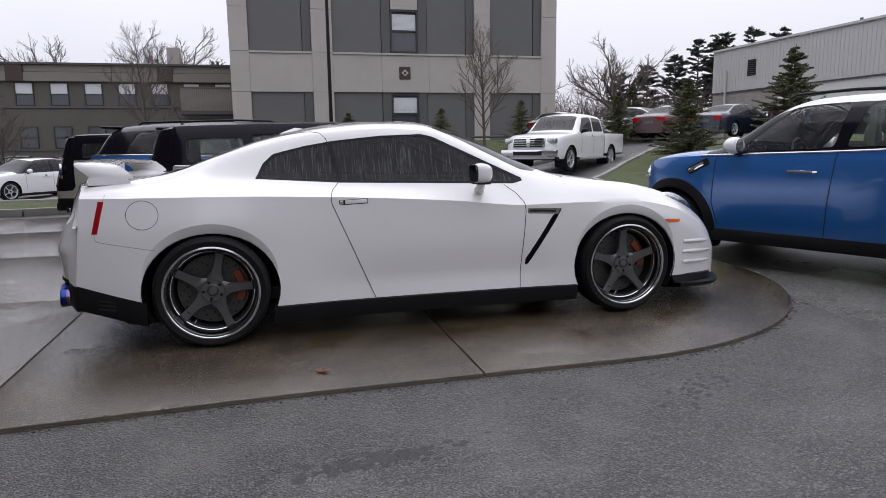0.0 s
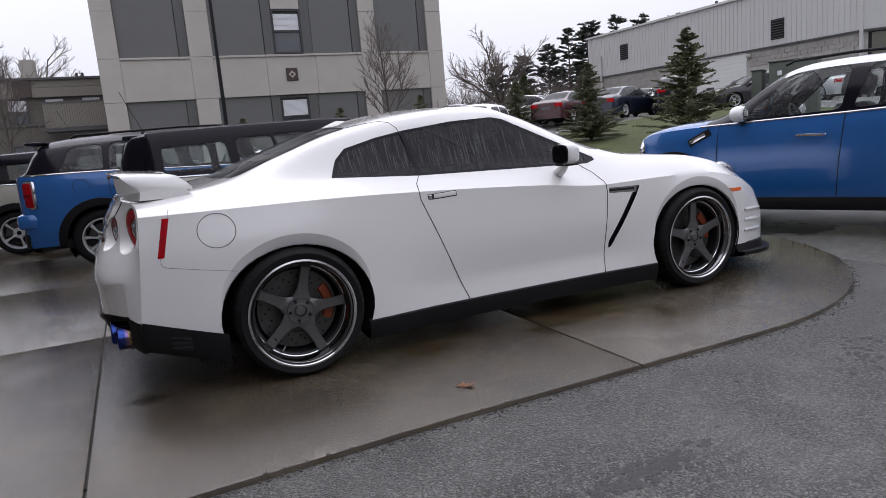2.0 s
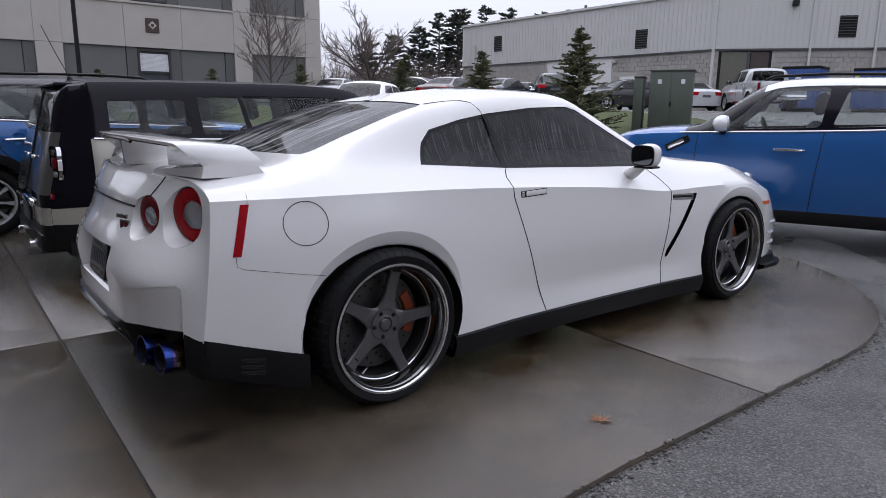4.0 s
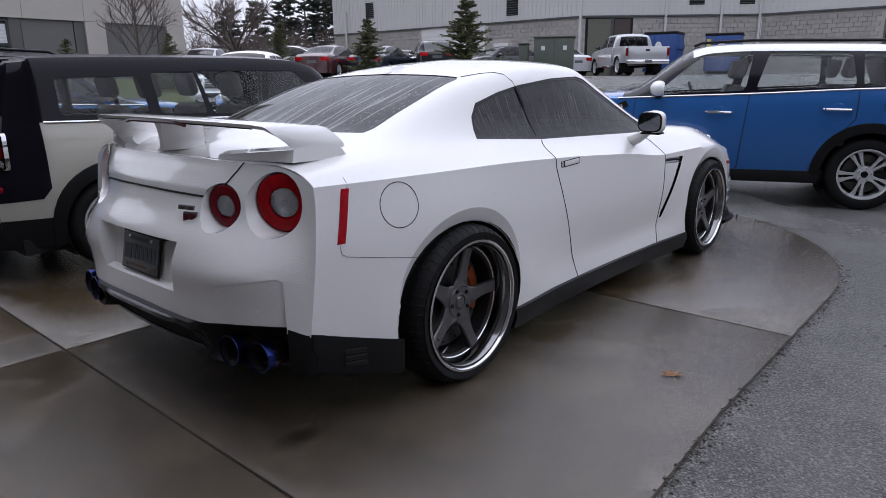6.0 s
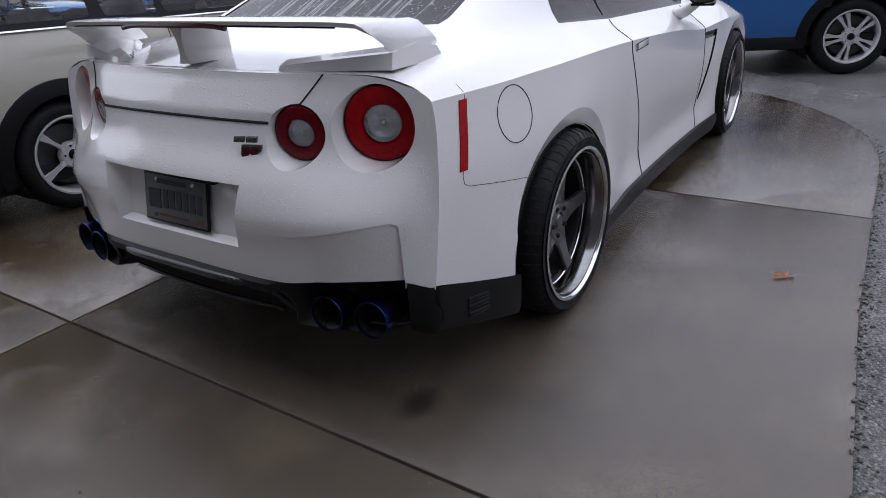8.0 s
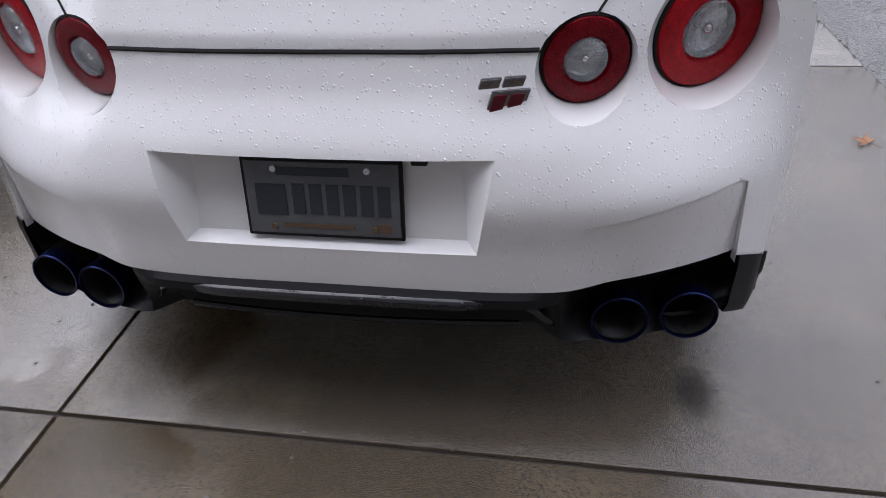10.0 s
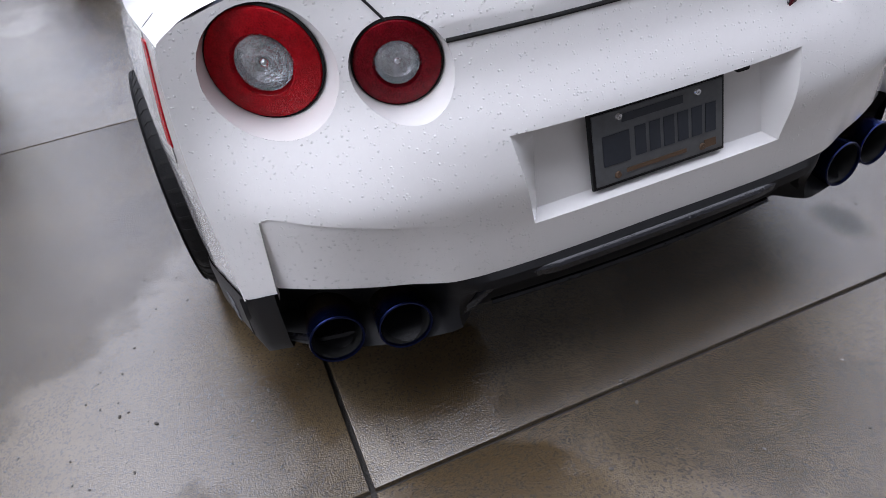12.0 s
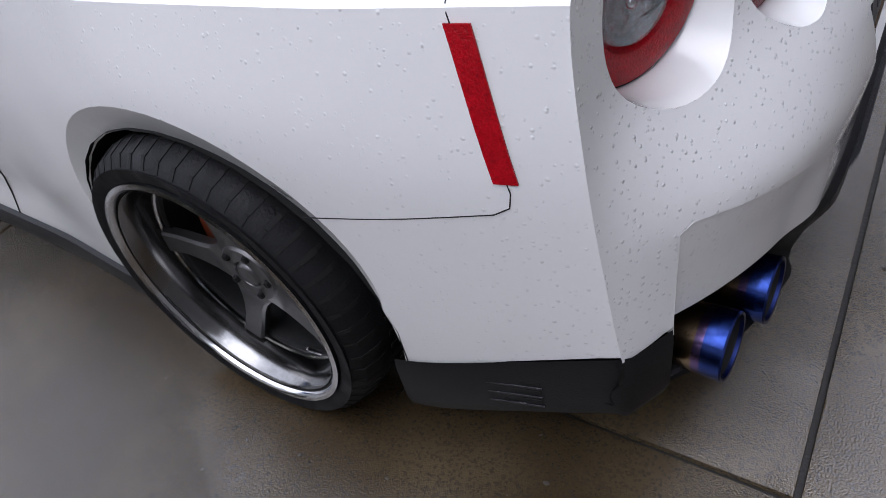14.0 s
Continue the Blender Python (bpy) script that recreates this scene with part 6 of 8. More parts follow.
# cream estate with barn doors, parked alongside
def estate_spec(body, **more):
    d = dict(ends=(-1.88, 2.02), half=0.842, roof_half=0.685, crown=0.035, pane_round=0.03, trim_from=-1.555, tail_w=0.86, body=body, roof=M_DARKPAINT, pillar=M_GLOSSBLACK,
             top=[(-1.88, 1.405), (-1.5, 1.435), (-0.8, 1.452), (0.0, 1.458), (0.45, 1.445), (0.66, 1.405), (1.18, 1.00), (1.35, 0.965), (1.7, 0.90), (1.92, 0.78), (2.02, 0.62)],
             belt=[(-1.88, 1.015), (-1.0, 0.995), (0.3, 0.965), (1.15, 0.93), (1.6, 0.86), (1.9, 0.74), (2.02, 0.58)],
             cabin=(-1.88, -1.8, 0.66, 1.19), axles=(-1.135, 1.40), tail=M_GLOSSBLACK, tyre=0.312, rim=0.225, arch=0.345, cladding=0.085, style="five", trim=True, low=0.22, bulge=0.06, sill_h=0.10,
             windows=[[(-1.40, 1.045), (-1.40, 1.275), (-0.86, 1.285), (-0.82, 1.035)], [(-0.74, 1.03), (-0.77, 1.31), (-0.45, 1.32), (-0.38, 1.02)], [(-0.33, 1.015), (-0.42, 1.325), (0.45, 1.325), (0.86, 0.99)]],
             seats=(-0.45, 0.25), seat_mat=M_SEATLIGHT if False else M_SEAT, mirrors=[(0.78, 1.05)], handles=[(-0.08, 0.86)],
             gaps=[[(-0.36, 0.98), (-0.35, 0.60), (-0.30, 0.30)], [(0.86, 0.93), (0.88, 0.40)], [(-0.80, 0.99), (-0.80, 0.62)]],
             side_panels=[([(-1.95, 1.03), (-1.565, 1.01), (-1.545, 0.80), (-1.535, 0.60), (-1.60, 0.535), (-1.95, 0.52)], M_GLOSSBLACK, "corner_panel", 0.002), ([(-2.1, 0.1), (2.2, 0.1), (2.2, 0.41), (-2.1, 0.41)], M_BLACK, "lower_cladding", 0.002)],
             rear_panels=[([(-0.62, 1.06), (0.62, 1.06), (0.54, 1.325), (-0.54, 1.325)], M_GLASS, "rear_door_window", 0.002),
                          ([(-0.80, 0.62), (0.80, 0.62), (0.80, 1.05), (-0.80, 1.05)], mat("dark_door_paint", (0.06, 0.06, 0.055), 0.3, coat=0.8) if body is M_CREAM else body, "barn_door", 0.0),
                          ([(-0.9, 0.10), (0.9, 0.10), (0.9, 0.405), (-0.9, 0.405)], M_BLACK, "lower_cladding", 0.004), ([(-0.9, 0.405), (0.9, 0.405), (0.9, 0.53), (-0.9, 0.53)], body, "rear_bumper", 0.004)])
    d.update(more)
    return d


TAIL_LEAN = 0.26
CLUB_POSE = pose(-0.40, 2.845, -0.0)
club, club_sect, _ = car("estate_car", CLUB_POSE, "cream small estate with black roof and pillars, beaded with rain", estate_spec(M_CREAM), "row of parked small cars")


def estate_details(root, cream=True):
    for s in (1, -1):
        lamp = new("tail_lamp")
        lamp.parent = root
        lamp.matrix_basis = pose(-1.885, s * 0.735, 0.84, 0, 0, -s * 24)
        part("lamp_ring", boxed((-0.008, -0.045, -0.122), (0.02, 0.045, 0.122), 0.030), M_CHROME, lamp)
        part("lamp_bed", boxed((-0.011, -0.038, -0.114), (0.015, 0.038, 0.114), 0.026), M_GLOSSBLACK, lamp)
        part("lamp_red", boxed((-0.018, -0.030, -0.042), (0.01, 0.030, 0.042), 0.018), M_REDDARK, lamp)
        part("lamp_clear", boxed((-0.016, -0.028, 0.050), (0.01, 0.028, 0.100), 0.016), M_CLEAR, lamp)
        part("lamp_lower", boxed((-0.016, -0.028, -0.100), (0.01, 0.028, -0.050), 0.016), M_REFLECT, lamp)
        part("bumper_reflector", boxed((-1.885, s * 0.71 - 0.11, 0.600), (-1.865, s * 0.71 + 0.11, 0.635), 0.006, pose(0, 0, 0, 0, 0, 0)), M_REDDARK, root)
        part("barn_handle", boxed((-1.975, s * 0.16 - 0.10, 0.845), (-1.94, s * 0.16 + 0.08, 0.875), 0.012), M_CHROME, root)
        part("door_split", boxed((-1.953, s * 0.012 - 0.004, 0.60), (-1.935, s * 0.012 + 0.004, 1.34), 0.002), M_DEEPBLACK, root)
        part("rear_wiper", tubed([(-1.955, s * 0.30, 1.06), (-1.965, s * 0.55, 1.10)], 0.009), M_BLACK, root)
    part("tail_chrome", boxed((-1.975, -0.45, 0.515), (-1.93, 0.45, 0.565), 0.015), M_CHROME, root)
    part("rear_plate", boxed((-1.965, -0.16, 0.38), (-1.95, 0.16, 0.49), 0.004), M_PLATE, root)
    part("roof_lip", boxed((-1.965, -0.55, 1.372), (-1.84, 0.55, 1.398), 0.010), M_DARKPAINT, root)
    part("lower_bumper", boxed((-1.96, -0.66, 0.20), (-1.80, 0.66, 0.34), 0.03), M_BLACK, root)
    for s in (0.10, -0.02):
        part("tail_pipe", lathe([(0.032, -2.0), (0.032, -1.85), (0.026, -1.85), (0.026, -2.0), (0.032, -2.0)], 18, "X"), M_CHROME, root).location = (0, s * 6 - 0.25, 0.235)


estate_details(club)
lean_tail(club, -1.45, -1.85, 0.62, TAIL_LEAN)
antenna(club, -1.50, 0.0, 1.428, 0.40, 0.20)


# tall blue crossovers
def cross_spec(roof, **more):
    d = dict(ends=(-2.00, 1.86), nose=(0.78, 0.48), half=0.895, roof_half=0.665, tail_w=0.90, body=M_BLUE, roof=roof, pillar=M_GLOSSBLACK,
             top=[(-2.00, 1.16), (-1.97, 1.22), (-1.85, 1.42), (-1.72, 1.50), (-1.1, 1.545), (-0.2, 1.56), (0.15, 1.545), (0.32, 1.505), (0.95, 1.105), (1.30, 1.078), (1.57, 1.035), (1.76, 0.95), (1.86, 0.74)],
             belt=[(-2.00, 1.12), (-1.3, 1.11), (-0.2, 1.065), (0.6, 1.04), (1.12, 1.02), (1.54, 0.98), (1.75, 0.87), (1.86, 0.66)],
             cabin=(-1.98, -1.74, 0.32, 0.96), crown=0.10, axles=(-1.245, 1.2975), tyre=0.336, rim=0.232, arch=0.385, cladding=0.085, style="twin", trim=True, low=0.30, bulge=0.06, sill_h=0.06,
             windows=[[(-1.60, 1.135), (-1.46, 1.41), (-1.14, 1.43), (-1.14, 1.13)], [(-1.085, 1.125), (-1.05, 1.435), (-0.36, 1.45), (-0.25, 1.10)], [(-0.16, 1.095), (-0.22, 1.455), (0.22, 1.445), (0.66, 1.06)]],
             seats=(-0.95, 0.02), seat_mat=M_SEATGREY, mirrors=[(0.62, 1.12)], handles=[(-0.95, 0.925), (0.06, 0.895)], mirror_mat=roof if roof is not M_DARKPAINT else M_CHROME,
             gaps=[[(-0.20, 1.06), (-0.16, 0.66), (-0.14, 0.36)], [(0.84, 1.02), (0.86, 0.60), (0.80, 0.40)], [(-1.11, 1.09), (-1.10, 0.84), (-1.0, 0.72)]],
             rear_panels=[([(-0.66, 0.70), (0.66, 0.70), (0.66, 0.76), (-0.66, 0.76)], M_CHROME, "tailgate_strip", 0.01), ([(-0.9, 0.28), (0.9, 0.28), (0.9, 0.46), (-0.9, 0.46)], M_BLACK, "bumper_pad", 0.01)])
    d.update(more)
    return d


M_ROOFWHITE = mat("white_roof_paint", (0.74, 0.75, 0.76), 0.25, var=0.02, coat=1.0, drops=0.2, drop_scale=90)


def crossover(at, label, roof, style):
    root, sect, rings = car("crossover_car", at, label, cross_spec(roof, style=style), "row of parked small cars")
    for s in (1, -1):
        lamp = new("tail_lamp")
        lamp.parent = root
        lamp.matrix_basis = pose(-1.94, s * 0.825, 0.90, 0, 0, -s * 48)
        part("lamp_ring", boxed((-0.012, -0.085, -0.165), (0.03, 0.085, 0.165), 0.035), M_CHROME, lamp)
        part("lamp_red", boxed((-0.022, -0.068, -0.145), (0.02, 0.068, 0.145), 0.028), M_RED, lamp)
        part("lamp_bar", boxed((-0.025, -0.06, -0.012), (0.02, 0.06, 0.012), 0.005), M_REDDARK, lamp)
        part("bumper_side", boxed((-2.10, s * 0.66 - 0.20, 0.52), (-1.86, s * 0.66 + 0.20, 0.70), 0.06), M_BLUE, root)
        # side scuttle on the front wing and round headlamp
        y = side_y(sect, 1.05, 0.86)
        sc = boxed((-0.12, -0.012, -0.034), (0.11, 0.006, 0.034), 0.006)
        o = part("wing_vent", sc, M_BLACK, root)
        o.matrix_basis = pose(1.02, s * (y + 0.002), 0.925, 0, 27, 0)
        o2 = part("vent_insert", boxed((-0.07, -0.014, -0.020), (0.095, 0.010, 0.020), 0.006), M_CHROME, root)
        o2.matrix_basis = o.matrix_basis.copy()
        hl = lathe([(0.001, 0.05), (0.07, 0.04), (0.115, 0.0), (0.125, -0.03), (0.12, -0.08)], 28, "X")
        o = part("headlamp", hl, M_CHROME, root, "round chrome-rimmed headlamp")
        o.matrix_basis = pose(1.69, s * 0.63, 0.86, 0, -24, s * 30)
        rail = [(-1.45, s * 0.615, 1.505), (-1.40, s * 0.615, 1.535), (-0.2, s * 0.63, 1.560), (0.25, s * 0.62, 1.545), (0.32, s * 0.615, 1.515)]
        part("roof_rail", tubed(rail, 0.014, 8), M_BLACK, root)
    part("bumper_beam", boxed((-2.10, -0.62, 0.50), (-1.93, 0.62, 0.66), 0.04), M_BLUE, root)
    part("rear_plate", boxed((-2.085, -0.16, 0.72), (-2.06, 0.16, 0.86), 0.004), M_PLATE, root)
    part("roof_lip", boxed((-1.93, -0.58, 1.462), (-1.70, 0.58, 1.492), 0.012), roof, root)
    for s in (1, -1):
        part("fuel_flap_ring", tubed([(-1.40 + 0.085 * math.cos(a), s * (side_y(sect, -1.40, 0.95) + 0.001), 0.955 + 0.085 * math.sin(a)) for a in [2 * math.pi * k / 24 for k in range(25)]], 0.003), M_DEEPBLACK, root)
    antenna(root, -1.45, 0.0, 1.515, 0.36, 0.22)
    return root


crossover(pose(4.335, 0.07, -0.025, 0, 0, 112.7) @ Matrix.Scale(1.04, 4), "metallic blue crossover with a white roof, wet, standing on asphalt", M_ROOFWHITE, "twin")
crossover(pose(-1.17, 5.22, -0.01, 0, 0, -2), "metallic blue crossover with a dark roof, wet from rain", M_DARKPAINT, "eight")
third, _, _ = car("estate_car", pose(-2.45, 7.55, 0.0, 0, 0, -2), "cream small estate with a black roof, half hidden", estate_spec(M_CREAM, style="five"), "row of parked small cars")
estate_details(third)
lean_tail(third, -1.45, -1.85, 0.62, TAIL_LEAN)
# ---------------------------------------------------------------- buildings
M_STONE = mat("limestone_panel", (0.38, 0.355, 0.325), 0.75, var=0.08, scale=1.2, fine=40, bump=0.15)
M_PANEL = mat("grey_metal_panel", (0.115, 0.115, 0.112), 0.55, var=0.06, scale=1.5)
M_PANELRIB = mat("grey_metal_rib", (0.085, 0.085, 0.083), 0.5, var=0.06)
M_WINFRAME = mat("dark_window_frame", (0.030, 0.030, 0.032), 0.4)
M_PANE = mat("office_pane", (0.06, 0.065, 0.075), 0.05, var=0.2, scale=1.0, coat=0.5)
M_BLIND = mat("white_blind", (0.62, 0.63, 0.65), 0.6, var=0.08, scale=2)
M_SHUTGREY = mat("corrugated_siding", (0.47, 0.465, 0.455), 0.5, var=0.05, scale=0.8)
M_BLOCK = mat("concrete_block", (0.30, 0.285, 0.265), 0.85, var=0.14, scale=3, fine=50, bump=0.5, island=0.16)
M_MORTAR = mat("mortar", (0.36, 0.345, 0.32), 0.9, var=0.1)
M_TRIMDARK = mat("dark_flashing", (0.06, 0.06, 0.062), 0.45)
M_WHITEDOOR = mat("white_roll_door", (0.60, 0.60, 0.59), 0.5, var=0.05)
M_OLDBRICK = mat("brown_wall", (0.105, 0.095, 0.082), 0.8, var=0.15, scale=1.0, bump=0.3)
M_TANBAND = mat("tan_fascia", (0.185, 0.170, 0.145), 0.7, var=0.08)
M_MAROON = mat("brown_square", (0.05, 0.032, 0.028), 0.6)


def slab_box(name, lo, hi, material, parent, bevel=0.0, label=""):
    return part(name, boxed(lo, hi, bevel), material, parent, label, flat=True)


# office block: limestone frame with recessed grey bays
office = thing("office_building", (0, 0, 0), "limestone and grey-panel office block with few windows", "building")
FY, X0, X1 = 27.0, -2.45, 13.25
BASE, TOPZ = 0.55, 11.4
slab_box("wall_core", (X0 + 0.5, FY + 0.25, BASE - 0.5), (X1 - 0.5, FY + 15.0, TOPZ - 0.3), M_PANEL, office)
slab_box("side_wall", (X0 + 0.02, FY + 0.1, BASE - 0.5), (X0 + 0.5, FY + 15.0, TOPZ), M_STONE, office)
slab_box("side_wall", (X1 - 0.5, FY + 0.1, BASE - 0.5), (X1 - 0.02, FY + 15.0, TOPZ), M_STONE, office)
COLS = [(X0, -1.62), (1.16, 2.10), (8.95, 9.75), (12.45, X1)]
BANDS = [(3.42, 5.20), (9.05, 10.2), (10.9, TOPZ)]
for a, b in COLS:
    z = BASE - 0.4
    for zz in (1.9, 3.42, 5.2, 7.1, 9.05, 10.2, TOPZ):
        slab_box("stone_panel", (a, FY, z + 0.006), (b, FY + 0.32, zz - 0.006), M_STONE, office, 0.006)
        z = zz
for z0, z1 in BANDS:
    for (a0, a1), (b0, b1) in zip(COLS, COLS[1:]):
        n = max(1, round((b0 - a1) / 2.6))
        for i in range(n):
            xa, xb = a1 + (b0 - a1) * i / n, a1 + (b0 - a1) * (i + 1) / n
            slab_box("stone_panel", (xa + 0.005, FY + 0.02, z0), (xb - 0.005, FY + 0.32, z1), M_STONE, office, 0.006)
        slab_box("stone_sill", (a1, FY - 0.04, z1 - 0.07), (b0, FY + 0.30, z1 + 0.02), M_STONE, office, 0.008)
for z0, z1 in ((BASE - 0.3, 3.42), (5.2, 9.05)):
    for (a0, a1), (b0, b1) in zip(COLS, COLS[1:]):
        cuts = [a1, b0 - 0.42, b0] if b0 - a1 < 4 else [a1, 4.40, 4.84, 6.16, 6.60, b0 - 0.42, b0]
        for xa, xb in zip(cuts, cuts[1:]):
            if abs(xa - 4.84) < 0.01:
                continue
            slab_box("bay_panel", (xa + 0.012, FY + (0.14 if xb - xa > 0.6 else 0.10), z0), (xb - 0.012, FY + 0.26, z1), M_PANEL if xb - xa > 0.6 else M_PANELRIB, office, 0.004)
for z0, z1 in ((1.45, 3.36), (5.26, 7.20)):
    w = new("window")
    w.parent = office
    w.matrix_basis = Matrix.Translation((5.5, FY + 0.1, z0))
    h = z1 - z0
    for lo, hi in (((-0.66, -0.02, 0), (-0.58, 0.12, h)), ((0.58, -0.02, 0), (0.66, 0.12, h)), ((-0.58, -0.02, 0), (0.58, 0.12, 0.08)), ((-0.58, -0.02, h - 0.08), (0.58, 0.12, h)), ((-0.58, -0.02, h * 0.49), (0.58, 0.12, h * 0.53))):
        slab_box("window_frame", lo, hi, M_WINFRAME, w)
    slab_box("pane", (-0.58, 0.06, 0.08), (0.58, 0.08, h * 0.49), M_PANE, w)
    for k in range(14):
        z = h * 0.54 + (h * 0.37) * k / 14
        slab_box("blind_slat", (-0.57, 0.05, z), (0.57, 0.07, z + h * 0.37 / 14 - 0.006), M_BLIND, w)
    for k in range(12 if z0 > 3 else 4):
        z = 0.10 + (h * 0.36) * k / 12
        slab_box("blind_slat", (-0.57, 0.085, z), (0.57, 0.10, z + 0.045), M_PANEL, w)
slab_box("stone_panel", (4.86, FY + 0.05, 7.22), (6.14, FY + 0.3, 9.05), M_STONE, office, 0.006)
plaque = new("wall_plaque")
plaque.parent = office
plaque.matrix_basis = Matrix.Translation((5.48, FY - 0.03, 4.32))
slab_box("plaque_frame", (-0.27, 0, -0.29), (0.27, 0.05, 0.29), M_MAROON, plaque, 0.02)
part("plaque_diamond", boxed((-0.12, -0.02, -0.12), (0.12, 0.01, 0.12), 0.005, Matrix.Rotation(radians(45), 4, "Y")), M_STONE, plaque)
part("plaque_boss", lathe([(0.001, -0.03), (0.06, -0.03), (0.07, 0.0)], 16), M_MAROON, plaque)
slab_box("roof_deck", (X0, FY, TOPZ), (X1, FY + 15.0, TOPZ + 0.25), M_STONE, office, 0.02)
slab_box("meter_box", (12.72, FY - 0.12, 2.35), (12.98, FY, 2.75), M_STONE, office, 0.01)
part("meter_pipe", tubed([(12.85, FY - 0.06, 2.4), (12.85, FY - 0.06, 0.7)], 0.03, 8), M_STONE, office)
part("base_rail", tubed([(8.0, FY - 2.5, 1.25), (13.0, FY - 2.5, 1.3)], 0.05, 8), M_TRIMDARK, office)

office.matrix_world = Matrix.Translation((-1.5, -4.4, 1.5)) @ Matrix.Scale(1.27, 4) @ Matrix.Translation((1.5, 4.4, -1.2))

# low wing behind it, two storeys with a tan fascia
wing_b = thing("low_building", (0, 0, 0.35), "two-storey brown wing with a tan fascia and rows of windows", "building")
LY = 40.0
slab_box("wall", (-30, LY + 0.02, -0.6), (-2.0, LY + 14, 5.4), M_OLDBRICK, wing_b)
slab_box("fascia", (-30, LY - 0.25, 4.82), (-2.0, LY + 0.5, 5.35), M_TANBAND, wing_b, 0.02)
slab_box("fascia", (-30, LY - 0.15, 5.37), (-2.0, LY + 0.5, 5.78), M_TANBAND, wing_b, 0.02)
slab_box("roof_edge", (-30, LY - 0.32, 5.78), (-2.0, LY + 14, 5.90), M_TRIMDARK, wing_b)
for x in (-14.95, -6.75):
    slab_box("fascia_square", (x - 0.45, LY - 0.30, 4.85), (x + 0.45, LY - 0.1, 5.75), M_MAROON, wing_b, 0.02)
for zi, (z0, z1) in enumerate(((3.42, 4.76), (0.9, 2.2))):
    for k in range(14):
        x = -27.6 + 1.86 * k
        if x > -5.9 and zi == 0:
            z0, z1 = 4.38, 4.78
        w = new("window")
        w.parent = wing_b
        w.matrix_basis = Matrix.Translation((x, LY - 0.04, z0))
        h = z1 - z0
        for lo, hi in (((-0.50, -0.03, 0), (-0.45, 0.1, h)), ((0.45, -0.03, 0), (0.50, 0.1, h)), ((-0.45, -0.03, h - 0.05), (0.45, 0.1, h)), ((-0.45, -0.03, 0), (0.45, 0.1, 0.05)), ((-0.45, -0.03, h * 0.48), (0.45, 0.1, h * 0.52))):
            slab_box("window_frame", lo, hi, M_WINFRAME, w)
        slab_box("pane", (-0.45, 0.03, 0.05), (0.45, 0.05, h * 0.48), M_PANE, w)
        slab_box("blind", (-0.45, 0.02, h * 0.52), (0.45, 0.05, h - 0.05), M_BLIND if zi == 0 else M_PANE, w)
    slab_box("sill_course", (-30, LY - 0.06, z0 - 0.12 if zi else 3.28), (-2.0, LY + 0.02, z0 - 0.02 if zi else 3.40), M_PANELRIB, wing_b)
for k in range(26):
    x = -5.75 + 0.115 * k
    slab_box("screen_slat", (x, LY - 2.0, 3.02), (x + 0.095, LY - 1.94, 4.36), M_TANBAND, wing_b)
slab_box("screen_rail", (-5.8, LY - 2.05, 4.34), (-2.75, LY - 1.9, 4.42), M_PANELRIB, wing_b)
slab_box("screen_base", (-5.8, LY - 2.0, 2.80), (-2.75, LY - 0.2, 3.0), M_TRIMDARK, wing_b)
slab_box("chimney", (-7.2, LY + 5, 5.8), (-6.4, LY + 6, 7.6), M_STONE, wing_b)
for x in (-4.0, -3.7):
    part("roof_vent", tubed([(x, LY + 1, 5.8), (x, LY + 1, 6.25)], 0.08, 8), M_TRIMDARK, wing_b)

# warehouse: block base under ribbed metal siding, in three stretches of wall
EAVE, SPLIT, WBASE = 7.35, 4.38, 0.75


def block_box(along, z, length, height, out):
    """Corners and faces of one block that stands proud of a wall."""
    x0, x1, z0, z1 = along + 0.006, along + length - 0.006, z + 0.006, z + height - 0.006
    return [(x0, 0, z0), (x1, 0, z0), (x1, 0, z1), (x0, 0, z1), (x0 + 0.004, -out, z0 + 0.004), (x1 - 0.004, -out, z0 + 0.004), (x1 - 0.004, -out, z1 - 0.004), (x0 + 0.004, -out, z1 - 0.004)]


BLOCK_FACES = [(4, 5, 6, 7), (0, 1, 5, 4), (1, 2, 6, 5), (2, 3, 7, 6), (3, 0, 4, 7)]


